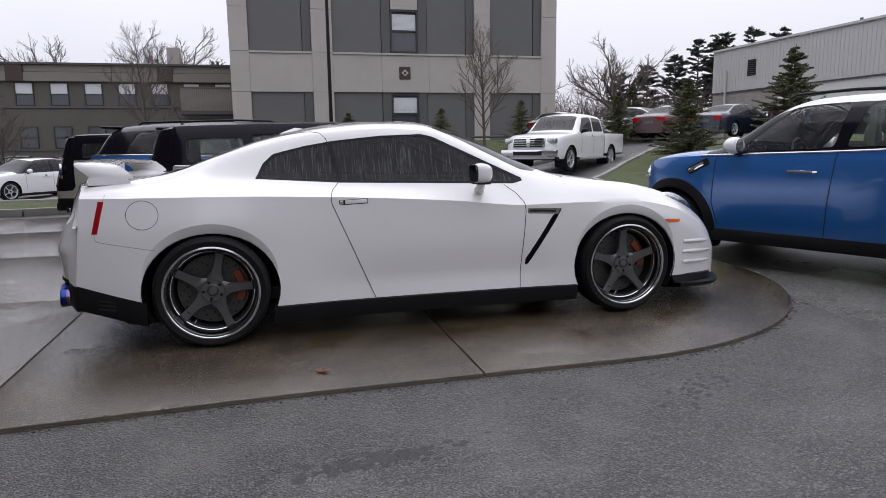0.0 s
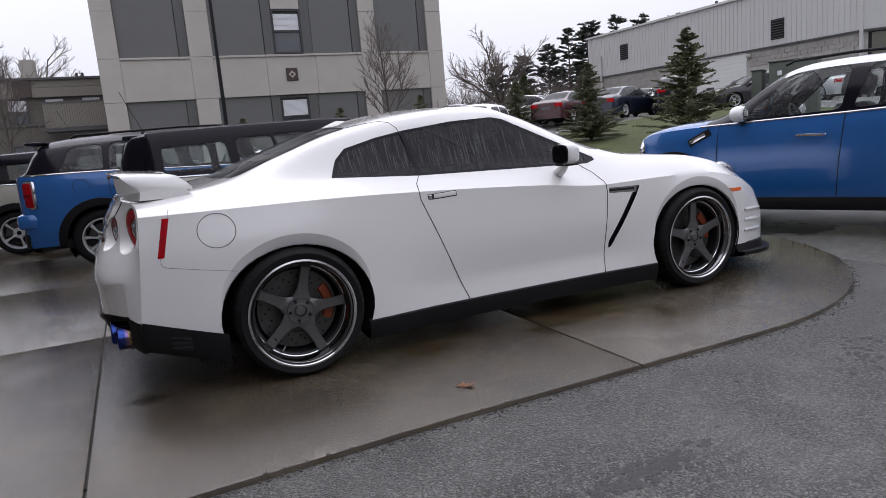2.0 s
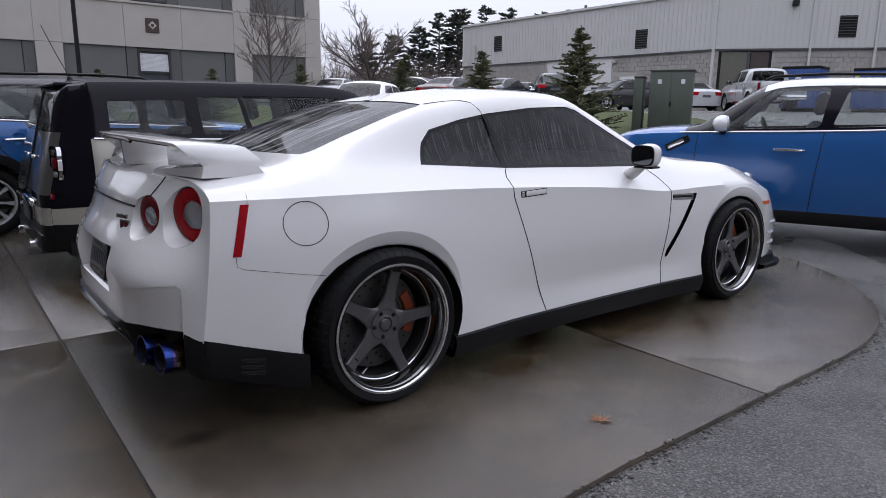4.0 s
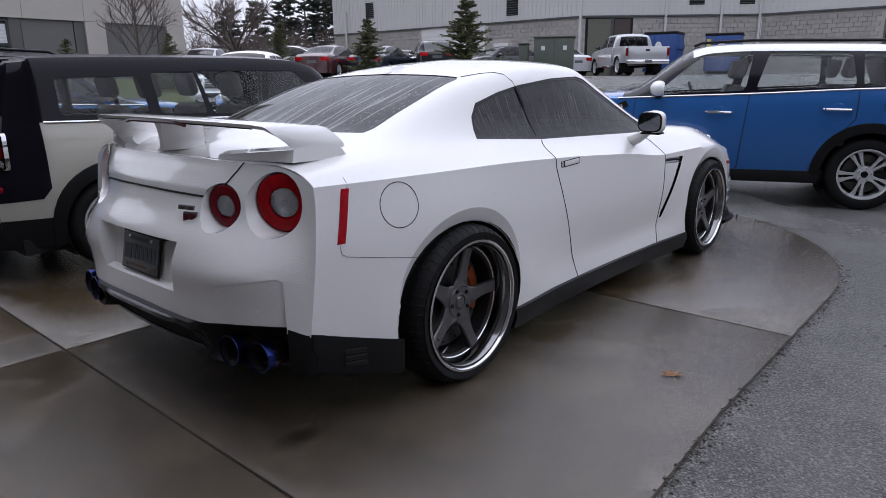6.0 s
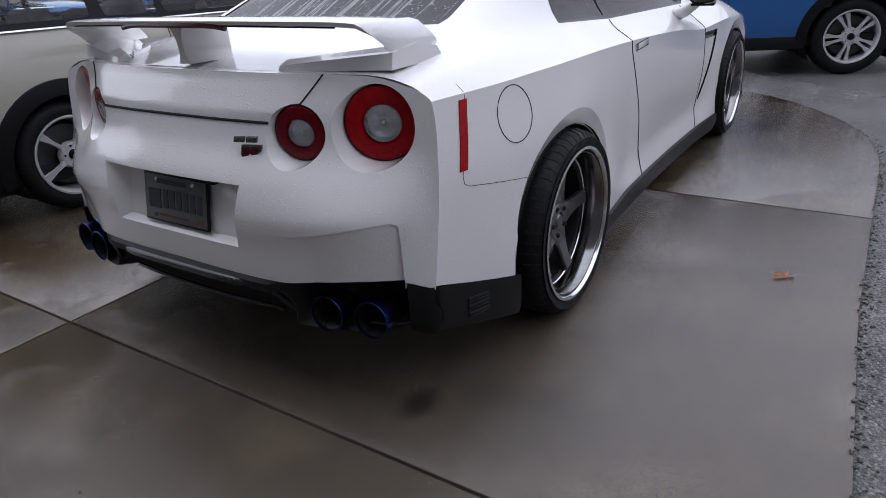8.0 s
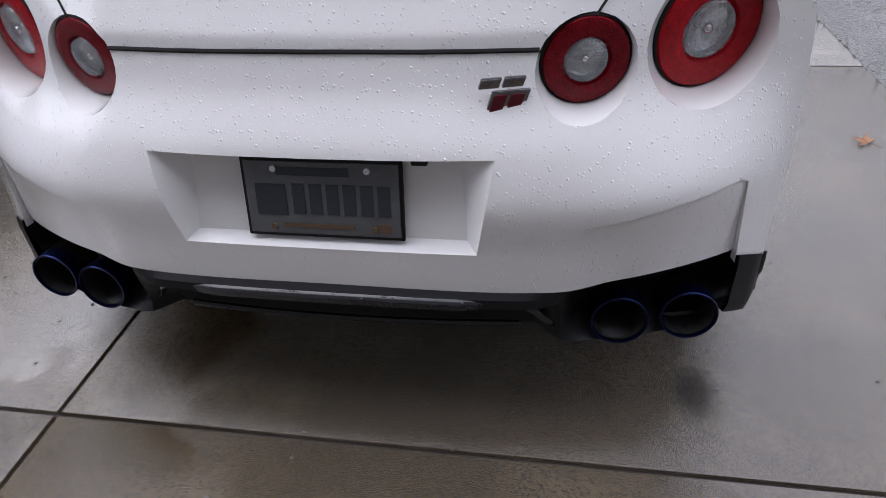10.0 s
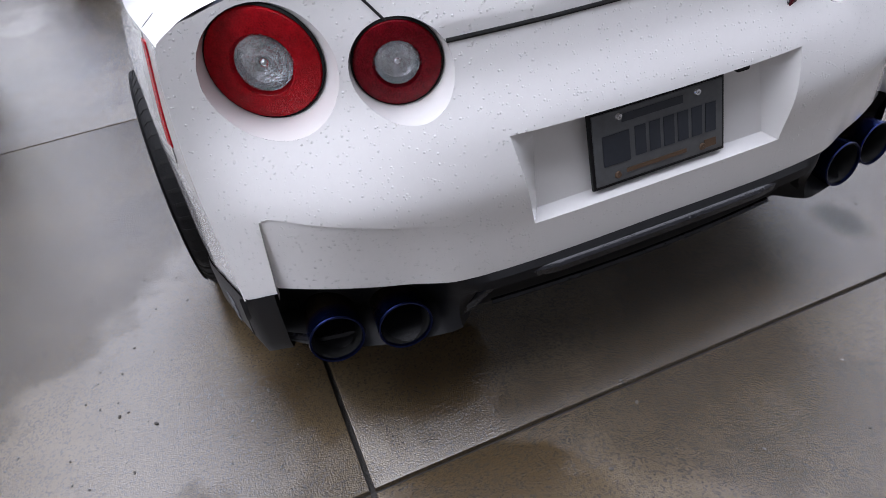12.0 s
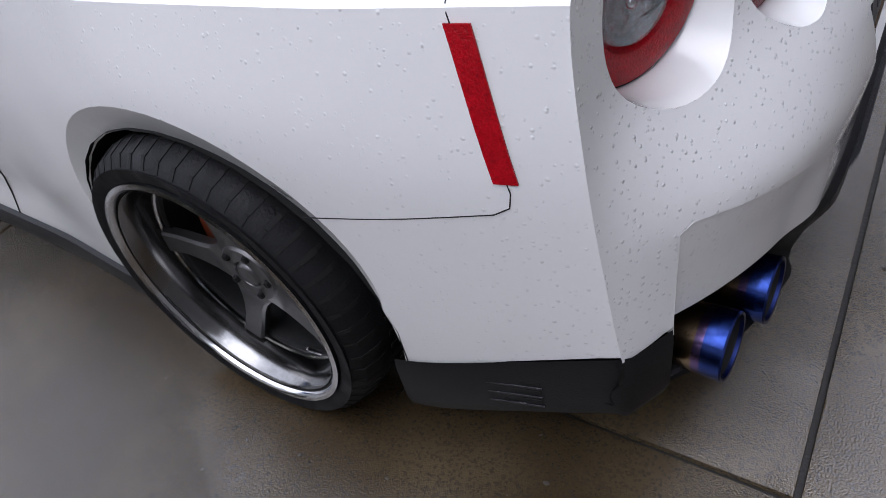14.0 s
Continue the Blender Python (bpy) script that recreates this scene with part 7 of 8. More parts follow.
def ware_wall(name, label, p, q, openings, ribs, single=0):
    """A stretch of wall from p to q, seen from its right-hand side; local x runs along it and -y faces out."""
    p, q = Vector(p), Vector(q)
    length = (q - p).length
    d = (q - p).normalized()
    root = thing(name, Matrix.Translation((p.x, p.y, 0.3)) @ Matrix.Rotation(math.atan2(d.y, d.x), 4, "Z"), label, "building")
    slab_box("wall_core", (0, 0.02, 0), (length, 0.6, EAVE), M_MORTAR, root)
    slab_box("siding_sheet", (0, -0.06, SPLIT), (length, 0.02, EAVE), M_SHUTGREY, root)
    slab_box("flashing", (0, -0.12, SPLIT - 0.09), (length, 0.02, SPLIT), M_TRIMDARK, root)
    slab_box("eave", (0, -0.2, EAVE), (length, 6.0, EAVE + 0.14), M_SHUTGREY, root)
    first = None
    for k in range(int(length / 0.30)):
        m = Matrix.Translation((0.15 + 0.30 * k, -0.06, SPLIT))
        if first is None:
            first = part("siding_rib", boxed((-0.035, -0.022, 0), (0.035, 0.0, EAVE - SPLIT)), M_SHUTGREY, root, flat=True)
            first.matrix_basis = m
        else:
            again(first, root, m, "siding_rib")
    bl, bh = 0.40, 0.242
    verts, faces, one = [], [], None
    count = 0
    for r in range(int((SPLIT - 0.09 - WBASE) / bh)):
        z = WBASE + r * bh
        k = 0
        x = -0.2 if r % 2 else 0.0
        while x < length - 0.05:
            a, b = max(0, x), min(length, x + bl)
            if b - a > 0.1 and not any(a < o1 and b > o0 and z < oz for o0, o1, oz in openings):
                if count < single and b - a > 0.39:
                    if one is None:
                        me = bpy.data.meshes.new("block")
                        me.from_pydata(block_box(0, 0, bl, bh, 0.03), [], BLOCK_FACES)
                        me.materials.append(M_BLOCK)
                        one = me
                    o = new("block", one)
                    o.parent = root
                    o.matrix_basis = Matrix.Translation((a, 0.02, z))
                    count += 1
                else:
                    n = len(verts)
                    verts += [(vx, vy + 0.02, vz) for vx, vy, vz in block_box(a, z, b - a, bh, 0.03)]
                    faces += [tuple(i + n for i in f) for f in BLOCK_FACES]
            x += bl
    me = bpy.data.meshes.new("blockwork")
    me.from_pydata(verts, [], faces)
    me.materials.append(M_BLOCK)
    o = new("blockwork", me)
    o.parent = root
    o["kind"] = "stuff"
    return root, length


def louvre(root, x, z):
    v = new("wall_louvre")
    v.parent = root
    v.matrix_basis = Matrix.Translation((x, -0.09, z))
    slab_box("louvre_box", (-0.42, 0.0, -0.55), (0.42, 0.04, 0.55), M_DEEPBLACK, v)
    for k in range(8):
        part("louvre_blade", boxed((-0.42, -0.04, -0.012), (0.42, 0.03, 0.012), 0, Matrix.Translation((0, 0, -0.48 + 0.137 * k)) @ Matrix.Rotation(radians(35), 4, "X")), M_TRIMDARK, v, flat=True)


# the long wall: local x = 39.6 - y
wa, la = ware_wall("warehouse", "long grey warehouse wall, blockwork under ribbed metal siding", (32.0, 39.6), (32.0, 17.75), [(9.3, 14.9, 9), (15.5, 16.7, 3.2)], True, 300)
for y, z in ((35.4, 5.85), (22.6, 5.25)):
    louvre(wa, 39.6 - y, z)
slab_box("roll_door_head", (9.3, -0.02, 3.75), (14.9, 0.0, SPLIT - 0.09), M_WHITEDOOR, wa)
for k in range(12):
    slab_box("roll_door_slat", (9.35, -0.012, WBASE + 0.25 * k), (14.85, 0.01, WBASE + 0.25 * k + 0.244), M_WHITEDOOR, wa, 0.005)
for x in (10.6, 12.1, 13.6):
    slab_box("door_light", (x - 0.3, -0.03, 2.25), (x + 0.3, -0.01, 2.5), M_PANE, wa)
slab_box("personnel_door", (15.55, -0.02, WBASE), (16.65, 0.015, 3.1), M_WHITEDOOR, wa, 0.005)
slab_box("corner_pipe", (la - 0.12, -0.16, 0.7), (la + 0.03, -0.02, EAVE), M_SHUTGREY, wa)
part("wall_pipe", tubed([(1.6, -0.16, 0.8), (1.6, -0.16, 5.9)], 0.08, 8), M_SHUTGREY, wa)
part("wall_sconce", boxed((14.95, -0.2, 3.95), (15.25, 0.0, 4.15), 0.03), M_STONE, wa)
for x in (9.0, 19.5):
    part("roof_stack", tubed([(x, 4.0, EAVE), (x, 4.0, EAVE + 1.1)], 0.1, 8), M_TRIMDARK, wa)
# the canted wall with the open bay
wb, lb = ware_wall("warehouse_bay", "canted warehouse wall with a dark open bay", (32.0, 17.75), (38.4, 9.9), [(0.2, 2.9, 9)], True, 0)
# flat black sheet paints the shaded opening; the wall behind is solid
slab_box("bay_recess", (0.2, 0.0, WBASE), (2.9, 0.018, 4.25), M_DEEPBLACK, wb)
slab_box("bay_door", (0.35, -0.03, WBASE), (1.65, -0.005, 4.2), mat("dull_green_door", (0.11, 0.11, 0.085), 0.6), wb)
slab_box("bay_mullion", (1.65, -0.06, WBASE), (1.8, 0.0, 4.25), M_TRIMDARK, wb)
slab_box("bay_door", (1.85, -0.03, WBASE), (2.75, -0.005, 4.2), mat("dark_brown_door", (0.055, 0.042, 0.036), 0.6), wb)
part("wall_flood_lamp", boxed((3.6, -0.35, 6.5), (3.9, -0.06, 6.8), 0.04), M_DEEPBLACK, wb)
for x in (4.7, 7.8, 9.95):
    slab_box("downpipe", (x - 0.06, -0.15, 0.7), (x + 0.06, -0.03, EAVE), M_SHUTGREY, wb)
louvre(wb, 6.4, 5.45)
louvre(wb, 9.2, 5.45)
# the far wing
wc, lc = ware_wall("warehouse_wing", "grey metal-sided warehouse wing with a dim shop front", (38.4, 9.9), (38.4, -24.0), [(6.0, 12.5, 3.9)], True, 0)
# thin black sheet stands for the shade inside the shop front
slab_box("shop_recess", (6.0, 0.0, WBASE), (12.5, 0.018, 3.9), M_DEEPBLACK, wc)
for k in range(6):
    slab_box("shop_post", (6.0 + 1.28 * k, -0.05, WBASE), (6.1 + 1.28 * k, 0.0, 3.9), M_OLDBRICK, wc)
slab_box("shop_shelf", (6.0, -0.05, 2.3), (12.5, 0.0, 2.42), M_OLDBRICK, wc)
slab_box("warehouse_mass", (0.1, 0.62, 0), (la, 26, EAVE - 0.05), M_SHUTGREY, wa)

# unseen plain walls behind the camera, added to block skylight and close the place
M_UNSEENWALL = mat("far_plain_wall", (0.14, 0.135, 0.13), 0.8, var=0.15, scale=0.3)
tagged(part("wall_west", boxed((-6.9, -26, -1), (-6.3, 8.5, 11.0)), M_UNSEENWALL, flat=True), "unseen plain grey wall added to darken light and reflections", "wall", kind="structure")
tagged(part("wall_south", boxed((-7.4, -22.6, -1), (3.0, -22.0, 5.0)), M_UNSEENWALL, flat=True), "unseen plain grey wall added for darker reflections", "wall", kind="structure")
tagged(part("wall_east", boxed((3.0, -26.6, -1), (45, -26.0, 7.0)), M_UNSEENWALL, flat=True), "unseen plain grey wall added to darken light and reflections", "wall", kind="structure")


# ---------------------------------------------------------------- trees
M_BARK = mat("grey_bark", (0.085, 0.070, 0.060), 0.9, var=0.25, scale=6, bump=0.6)
M_TWIG = mat("bare_twigs", (0.115, 0.090, 0.082), 0.9, var=0.25, scale=3)
M_SPRUCE = mat("spruce_needles", (0.112, 0.118, 0.064), 0.8, var=0.35, scale=3, island=0.45)
# needle colour greyed to imitate the haze of distance
M_PINE = mat("pine_needles", (0.062, 0.072, 0.058), 0.85, var=0.35, scale=2, island=0.4)


def bare_tree(at, h, spread, seed, label, trunk=0.10, round_head=False):
    """A leafless tree: limbs from a leader, or a forked round head, ending in fine twigs."""
    rnd = random.Random(seed)
    root = thing("bare_tree", Matrix.Translation(at), label, "tree")
    wood, twigs = bmesh.new(), bmesh.new()

    def stem(p, d, length, r0, r1, mesh, sides, bend=0.10, lift_up=0.03):
        pts, n = [p], 5
        for i in range(n):
            d = (d + Vector((rnd.gauss(0, bend), rnd.gauss(0, bend), lift_up + rnd.gauss(0, bend * 0.5)))).normalized()
            pts.append(pts[-1] + d * length / n)
        tube(mesh, pts, r0, sides, r1)
        return pts

    def on(pts, t):
        i = min(len(pts) - 2, int(t * (len(pts) - 1)))
        return pts[i].lerp(pts[i + 1], t * (len(pts) - 1) - i), (pts[i + 1] - pts[i]).normalized()

    def aside(d, angle):
        u = d.orthogonal().normalized()
        u.rotate(Matrix.Rotation(rnd.random() * 2 * math.pi, 3, d))
        return (d * math.cos(angle) + u * math.sin(angle)).normalized()

    def fork(pts, length, r, level, last):
        kids = (7, 6, 5, 4)[min(level, 3)]
        for k in range(kids):
            t = 0.28 + 0.72 * (k + rnd.random()) / kids
            p, d = on(pts, t)
            nd = (aside(d, radians(rnd.uniform(28, 52))) + Vector((0, 0, 0.18))).normalized()
            ln = length * rnd.uniform(0.38, 0.62) * (1.15 - 0.5 * t)
            rr = max(0.0045, r * 0.52)
            sub_pts = stem(p, nd, ln, rr, rr * 0.5, twigs if level > 0 else wood, 4 if level else 5)
            if level < last:
                fork(sub_pts, ln, rr, level + 1, last)
    if round_head:
        body = stem(Vector((0, 0, -0.1)), Vector((0, 0, 1)), h * 0.30, trunk, trunk * 0.8, wood, 8, 0.03)
        for k in range(7):
            a = 2 * math.pi * (k + rnd.random() * 0.6) / 7
            lean = rnd.uniform(0.35, 1.0) * spread if k else 0.1
            d = Vector((math.cos(a) * lean, math.sin(a) * lean, 1)).normalized()
            ln = h * rnd.uniform(0.52, 0.68)
            fork(stem(body[-1], d, ln, trunk * 0.45, trunk * 0.15, wood, 6, 0.12), ln, trunk * 0.34, 0, 2)
    else:
        body = stem(Vector((0, 0, -0.1)), Vector((0, 0, 1)), h, trunk, trunk * 0.12, wood, 8, 0.025)
        n = 26
        for k in range(n):
            t = 0.26 + 0.70 * k / n
            p, d = on(body, t)
            ang = 2.4 * k + rnd.random() * 0.6
            nd = Vector((math.cos(ang) * spread, math.sin(ang) * spread, rnd.uniform(0.75, 1.1))).normalized()
            ln = h * (0.40 * (1 - t) + 0.10) * rnd.uniform(0.8, 1.2)
            r = trunk * (0.34 * (1 - t) + 0.10)
            fork(stem(p, nd, ln, r, r * 0.3, wood, 5, 0.08, 0.06), ln, r, 0, 1)
    part("trunk", wood, M_BARK, root)
    tagged(part("twig", twigs, M_TWIG, root), kind="stuff")
    return root


def spruce(at, h, w, seed, label, name="spruce_tree", material=None, density=1.0, tall=False):
    """A conifer: boughs at uneven heights carrying many small needle sprays."""
    rnd = random.Random(seed)
    root = thing(name, Matrix.Translation(at), label, "tree")
    part("trunk", tubed([(0, 0, -0.1), (0.01, 0, h * 0.5), (0, 0, h)], 0.05 * h / 3 + 0.02, 8, 0.008), M_BARK, root)
    verts, faces = [], []
    wood = bmesh.new()
    for i in range(int((250 if not tall else 105) * density)):
        t = rnd.random() ** (1.25 if not tall else 0.9)
        start = 0.05 if not tall else 0.30
        z = h * (start + (0.97 - start) * t)
        if tall:
            reach = w * (0.35 + 0.75 * (1 - t) ** 0.8) * rnd.uniform(0.35, 1.1)
        else:
            reach = w * ((1 - t) ** 0.85 + 0.05) * rnd.uniform(0.45, 1.12)
        a = rnd.random() * 2 * math.pi
        d = Vector((math.cos(a), math.sin(a), 0))
        tip = d * reach + Vector((0, 0, z + (rnd.uniform(-0.15, 0.45) if not tall else rnd.uniform(-0.12, 0.5)) * reach))
        tube(wood, [Vector((0, 0, z)), tip], 0.010 * h / 3 if not tall else 0.05, 4, 0.004)
        ns = max(4, int(13 * reach / w + 3))
        for s in range(ns):
            f = (s + 0.6) / ns if not tall else 0.35 + 0.65 * (s + 0.5) / ns
            c = Vector((0, 0, z)).lerp(tip, f)
            for m in range(10 if not tall else 12):
                L = (0.075 + 0.05 * (1 - f)) * h / 2.8 * rnd.uniform(0.7, 1.4) if not tall else rnd.uniform(0.24, 0.50)
                ang = rnd.uniform(-1.3, 1.3)
                nd = (d * math.cos(ang) + Vector((-d.y, d.x, 0)) * math.sin(ang) + Vector((0, 0, rnd.uniform(-0.35, 0.5) if not tall else rnd.uniform(-0.15, 0.7)))).normalized()
                sd = nd.cross(Vector((rnd.gauss(0, 1), rnd.gauss(0, 1), rnd.gauss(0, 1)))).normalized() * L * (0.14 if not tall else 0.10)
                q = len(verts)
                verts += [c - sd * 0.4, c + nd * L * 0.5 - sd, c + nd * L, c + nd * L * 0.5 + sd]
                faces.append((q, q + 1, q + 2, q + 3))
    me = bpy.data.meshes.new("needle_spray")
    me.from_pydata(verts, [], faces)
    me.materials.append(material or M_SPRUCE)
    o = new("needle_spray", me)
    o.parent = root
    o["kind"] = "stuff"
    part("bough", wood, M_BARK, root)["kind"] = "stuff"
    return root


def land(x, y, dz=0.0):
    return (x, y, ground_z(x, y) + dz)


spruce(land(12.9, 15.1, 0.03), 2.75, 1.25, 3, "dense young spruce on the lawn")
spruce(land(14.0, 11.6, 0.03), 3.45, 1.5, 5, "thin-topped young spruce on the lawn", density=0.9)
spruce(land(14.3, 22.3), 2.3, 1.15, 7, "broad young spruce behind the white pickup")
for i, (x, y, h) in enumerate(((2.75, 26.2, 2.5), (6.9, 25.3, 2.3), (10.6, 24.6, 2.3), (-1.3, 26.2, 2.2))):
    spruce(land(x, y), h, 1.15, 20 + i, "small dark spruce against the office wall", density=0.8)
spruce(land(17.5, 26.5), 2.8, 1.2, 31, "young spruce at the edge of the car park")
bare_tree(land(7.4, 20.3), 5.3, 0.75, 11, "slender bare street tree with fine upswept twigs", 0.075)
bare_tree(land(-6.6, 31.3), 7.0, 0.8, 12, "bare tree with fine twigs before the brown wing", 0.09)
bare_tree(land(-13.4, 32.0), 4.4, 1.2, 13, "low bare tree with arching twigs", 0.09)
bare_tree((-22.0, 75.0, 0.8), 10.8, 1.5, 14, "distant bare round-headed tree beyond the wing", 0.30, True)
bare_tree((-9.5, 72.0, 1.0), 11.6, 1.5, 15, "distant bare round-headed tree beyond the wing", 0.30, True)
bare_tree((31.3, 52.5, 1.2), 8.6, 1.4, 16, "distant bare spreading tree near the warehouse", 0.26, True)
bare_tree((25.0, 60.0, 1.2), 7.0, 1.2, 17, "distant bare tree behind the lot", 0.20, True)
for i, (x, y, h, w) in enumerate(((39.5, 61, 8.3, 2.2), (42.6, 60.5, 9.4, 2.4), (45.2, 60.2, 11.2, 2.6), (47.6, 59.6, 11.8, 2.6), (51.0, 58.8, 12.2, 2.8), (54.2, 58.0, 12.4, 2.6), (57.5, 56, 12.0, 2.6), (36.8, 62, 7.4, 2.2), (61, 54, 12.4, 2.8), (49.3, 62, 11.5, 2.6))):
    spruce((x, y, 1.0), h, w, 40 + i, "tall ragged pine in the distant row", "pine_tree", M_PINE, 1.0, True)
# far brush: a tangle of stems that closes the view between the buildings
rnd = random.Random(77)
brush = bmesh.new()
for i in range(420):
    x, y = rnd.uniform(14, 62), rnd.uniform(50, 66)
    h = rnd.uniform(2.5, 6.0)
    tube(brush, [(x, y, 1.0), (x + rnd.gauss(0, 0.4), y, 1.0 + h * 0.6), (x + rnd.gauss(0, 0.9), y, 1.0 + h)], 0.06, 3, 0.01)
    for k in range(9):
        b = Vector((x, y, 1.0 + h * rnd.uniform(0.2, 0.9)))
        tube(brush, [b, b + Vector((rnd.gauss(0, 1.0), rnd.gauss(0, 0.4), rnd.uniform(0.4, 1.4)))], 0.028, 3, 0.008)
tagged(part("brushwood", brush, M_TWIG), "bare brushwood along the far edge", "brushwood", kind="stuff")


# a brown thicket behind the lot
rnd = random.Random(77)
stems, quads = [], []
for k in range(700):
    f = rnd.random()
    x, y = 13 + 24 * f + rnd.gauss(0, 1.0), 56 - 7 * f + rnd.gauss(0, 2.0)
    p, d, w = Vector((x, y, 0.9)), Vector((rnd.gauss(0, 0.16), rnd.gauss(0, 0.16), 1)), 0.035
    for _ in range(rnd.randint(4, 7)):
        q = p + d * rnd.uniform(0.45, 0.8)
        for e, ww in ((q, w), (p.lerp(q, 0.4) + Vector((rnd.gauss(0, 0.45), rnd.gauss(0, 0.3), rnd.uniform(0.4, 0.9))), w * 0.5), (p.lerp(q, 0.7) + Vector((rnd.gauss(0, 0.45), rnd.gauss(0, 0.3), rnd.uniform(0.3, 0.8))), w * 0.5)):
            n0 = len(stems)
            side = Vector((ww, rnd.uniform(-ww, ww), 0))
            stems += [p - side, p + side, e + side * 0.6, e - side * 0.6]
            quads.append((n0, n0 + 1, n0 + 2, n0 + 3))
        p, d, w = q, d + Vector((rnd.gauss(0, 0.22), rnd.gauss(0, 0.22), 0)), w * 0.82
me = bpy.data.meshes.new("thicket")
me.from_pydata(stems, [], quads)
me.materials.append(M_TWIG)
tagged(new("thicket", me), "brown leafless thicket behind the far lot", "bushes", kind="stuff")

# ---------------------------------------------------------------- pickups and lot cars
def pickup(at, label, paint, style):
    root, sect, rings = car("pickup_truck", at, label, dict(
        ends=(-1.15, 2.85), half=0.99, roof_half=0.72, body=paint, top=[(-1.15, 1.76), (-1.10, 1.82), (-0.9, 1.88), (0.0, 1.92), (0.55, 1.86), (0.65, 1.83), (1.30, 1.32), (1.5, 1.27), (2.4, 1.20), (2.7, 1.10), (2.85, 0.95)],
        belt=[(-1.15, 1.24), (0.5, 1.24), (1.30, 1.21), (2.4, 1.10), (2.85, 0.88)], cabin=(-1.15, -1.0, 0.62, 1.32), axles=(-1.80, 1.785), tyre=0.40, rim=0.27, arch=0.46, low=0.42, style=style, glass=M_TINT, pillar=paint, crown=0.08, tail_w=0.95,
        windows=[[(-1.0, 1.29), (-0.95, 1.72), (-0.15, 1.76), (-0.12, 1.28)], [(-0.04, 1.28), (-0.06, 1.76), (0.55, 1.74), (1.05, 1.27)]], handles=[(-0.85, 1.12), (0.05, 1.12)], mirrors=[(0.92, 1.32)], mirror_mat=M_BLACK,
        gaps=[[(-0.08, 1.22), (-0.08, 0.50)], [(-1.05, 1.2), (-1.05, 0.55)], [(0.95, 1.2), (0.98, 0.6)]],
        rear_panels=[([(-0.68, 1.32), (0.68, 1.32), (0.62, 1.74), (-0.62, 1.74)], M_TINT, "rear_window", 0.004)], bulge=0.02, step=0.08), "pickups")
    for s in (1, -1):
        lo, hi = sorted((s * 0.90, s * 0.985))
        bm = boxed((-3.02, lo, 0.52), (-1.17, hi, 1.22), 0.03)
        got = stencil(bm, ellipse(-1.80, 0.40, 0.46, 0.46, 28), "y")
        bmesh.ops.delete(bm, geom=got, context="FACES")
        part("bed_side", bm, paint, root)
        part("tail_lamp", boxed((-3.04, s * 0.93 - 0.055, 0.82), (-3.0, s * 0.93 + 0.055, 1.16), 0.015), M_REDDARK, root)
        part("headlight", boxed((2.60, s * 0.74 - 0.16, 0.90), (2.80, s * 0.74 + 0.14, 1.08), 0.04), M_REFLECT, root)
        part("step_bar", tubed([(-1.2, s * 0.98, 0.40), (1.2, s * 0.98, 0.40)], 0.05, 8), M_CHROME, root)
    part("tailgate", boxed((-3.04, -0.86, 0.55), (-2.95, 0.86, 1.21), 0.025), paint, root)
    part("bed_floor", boxed((-3.0, -0.9, 0.60), (-1.17, 0.9, 0.68)), M_DEEPBLACK, root)
    part("rear_bumper", boxed((-3.20, -0.95, 0.46), (-3.0, 0.95, 0.66), 0.04), M_CHROME, root)
    part("tailgate_handle", boxed((-3.055, -0.10, 1.02), (-3.03, 0.10, 1.10), 0.01), M_BLACK, root)
    part("rear_plate", boxed((-3.215, -0.15, 0.52), (-3.19, 0.15, 0.64), 0.004), M_PLATE, root)
    part("front_bumper", boxed((2.72, -0.95, 0.50), (2.98, 0.95, 0.72), 0.05), M_CHROME, root)
    grille = new("grille")
    grille.parent = root
    part("grille_frame", boxed((2.72, -0.56, 0.76), (2.92, 0.56, 1.10), 0.05), M_CHROME, grille)
    for k in range(4):
        for s in (1, -1):
            part("grille_slot", boxed((2.90, s * 0.28 - 0.22, 0.80 + 0.068 * k), (2.93, s * 0.28 + 0.22, 0.845 + 0.068 * k), 0.006), M_DEEPBLACK, grille)
    part("lower_intake", boxed((2.90, -0.5, 0.54), (2.99, 0.5, 0.66), 0.01), M_DEEPBLACK, root)
    return root


pickup(pose(9.15, 16.6, ground_z(9.15, 16.6), 0, 0, 221), "white crew-cab pickup with chrome grille and bumper", M_TRUCK, "five")
pickup(pose(27.6, 12.8, ground_z(27.6, 12.8), 0, 0, 45), "silver pickup seen from its tailgate by the warehouse", M_SILVER, "five")


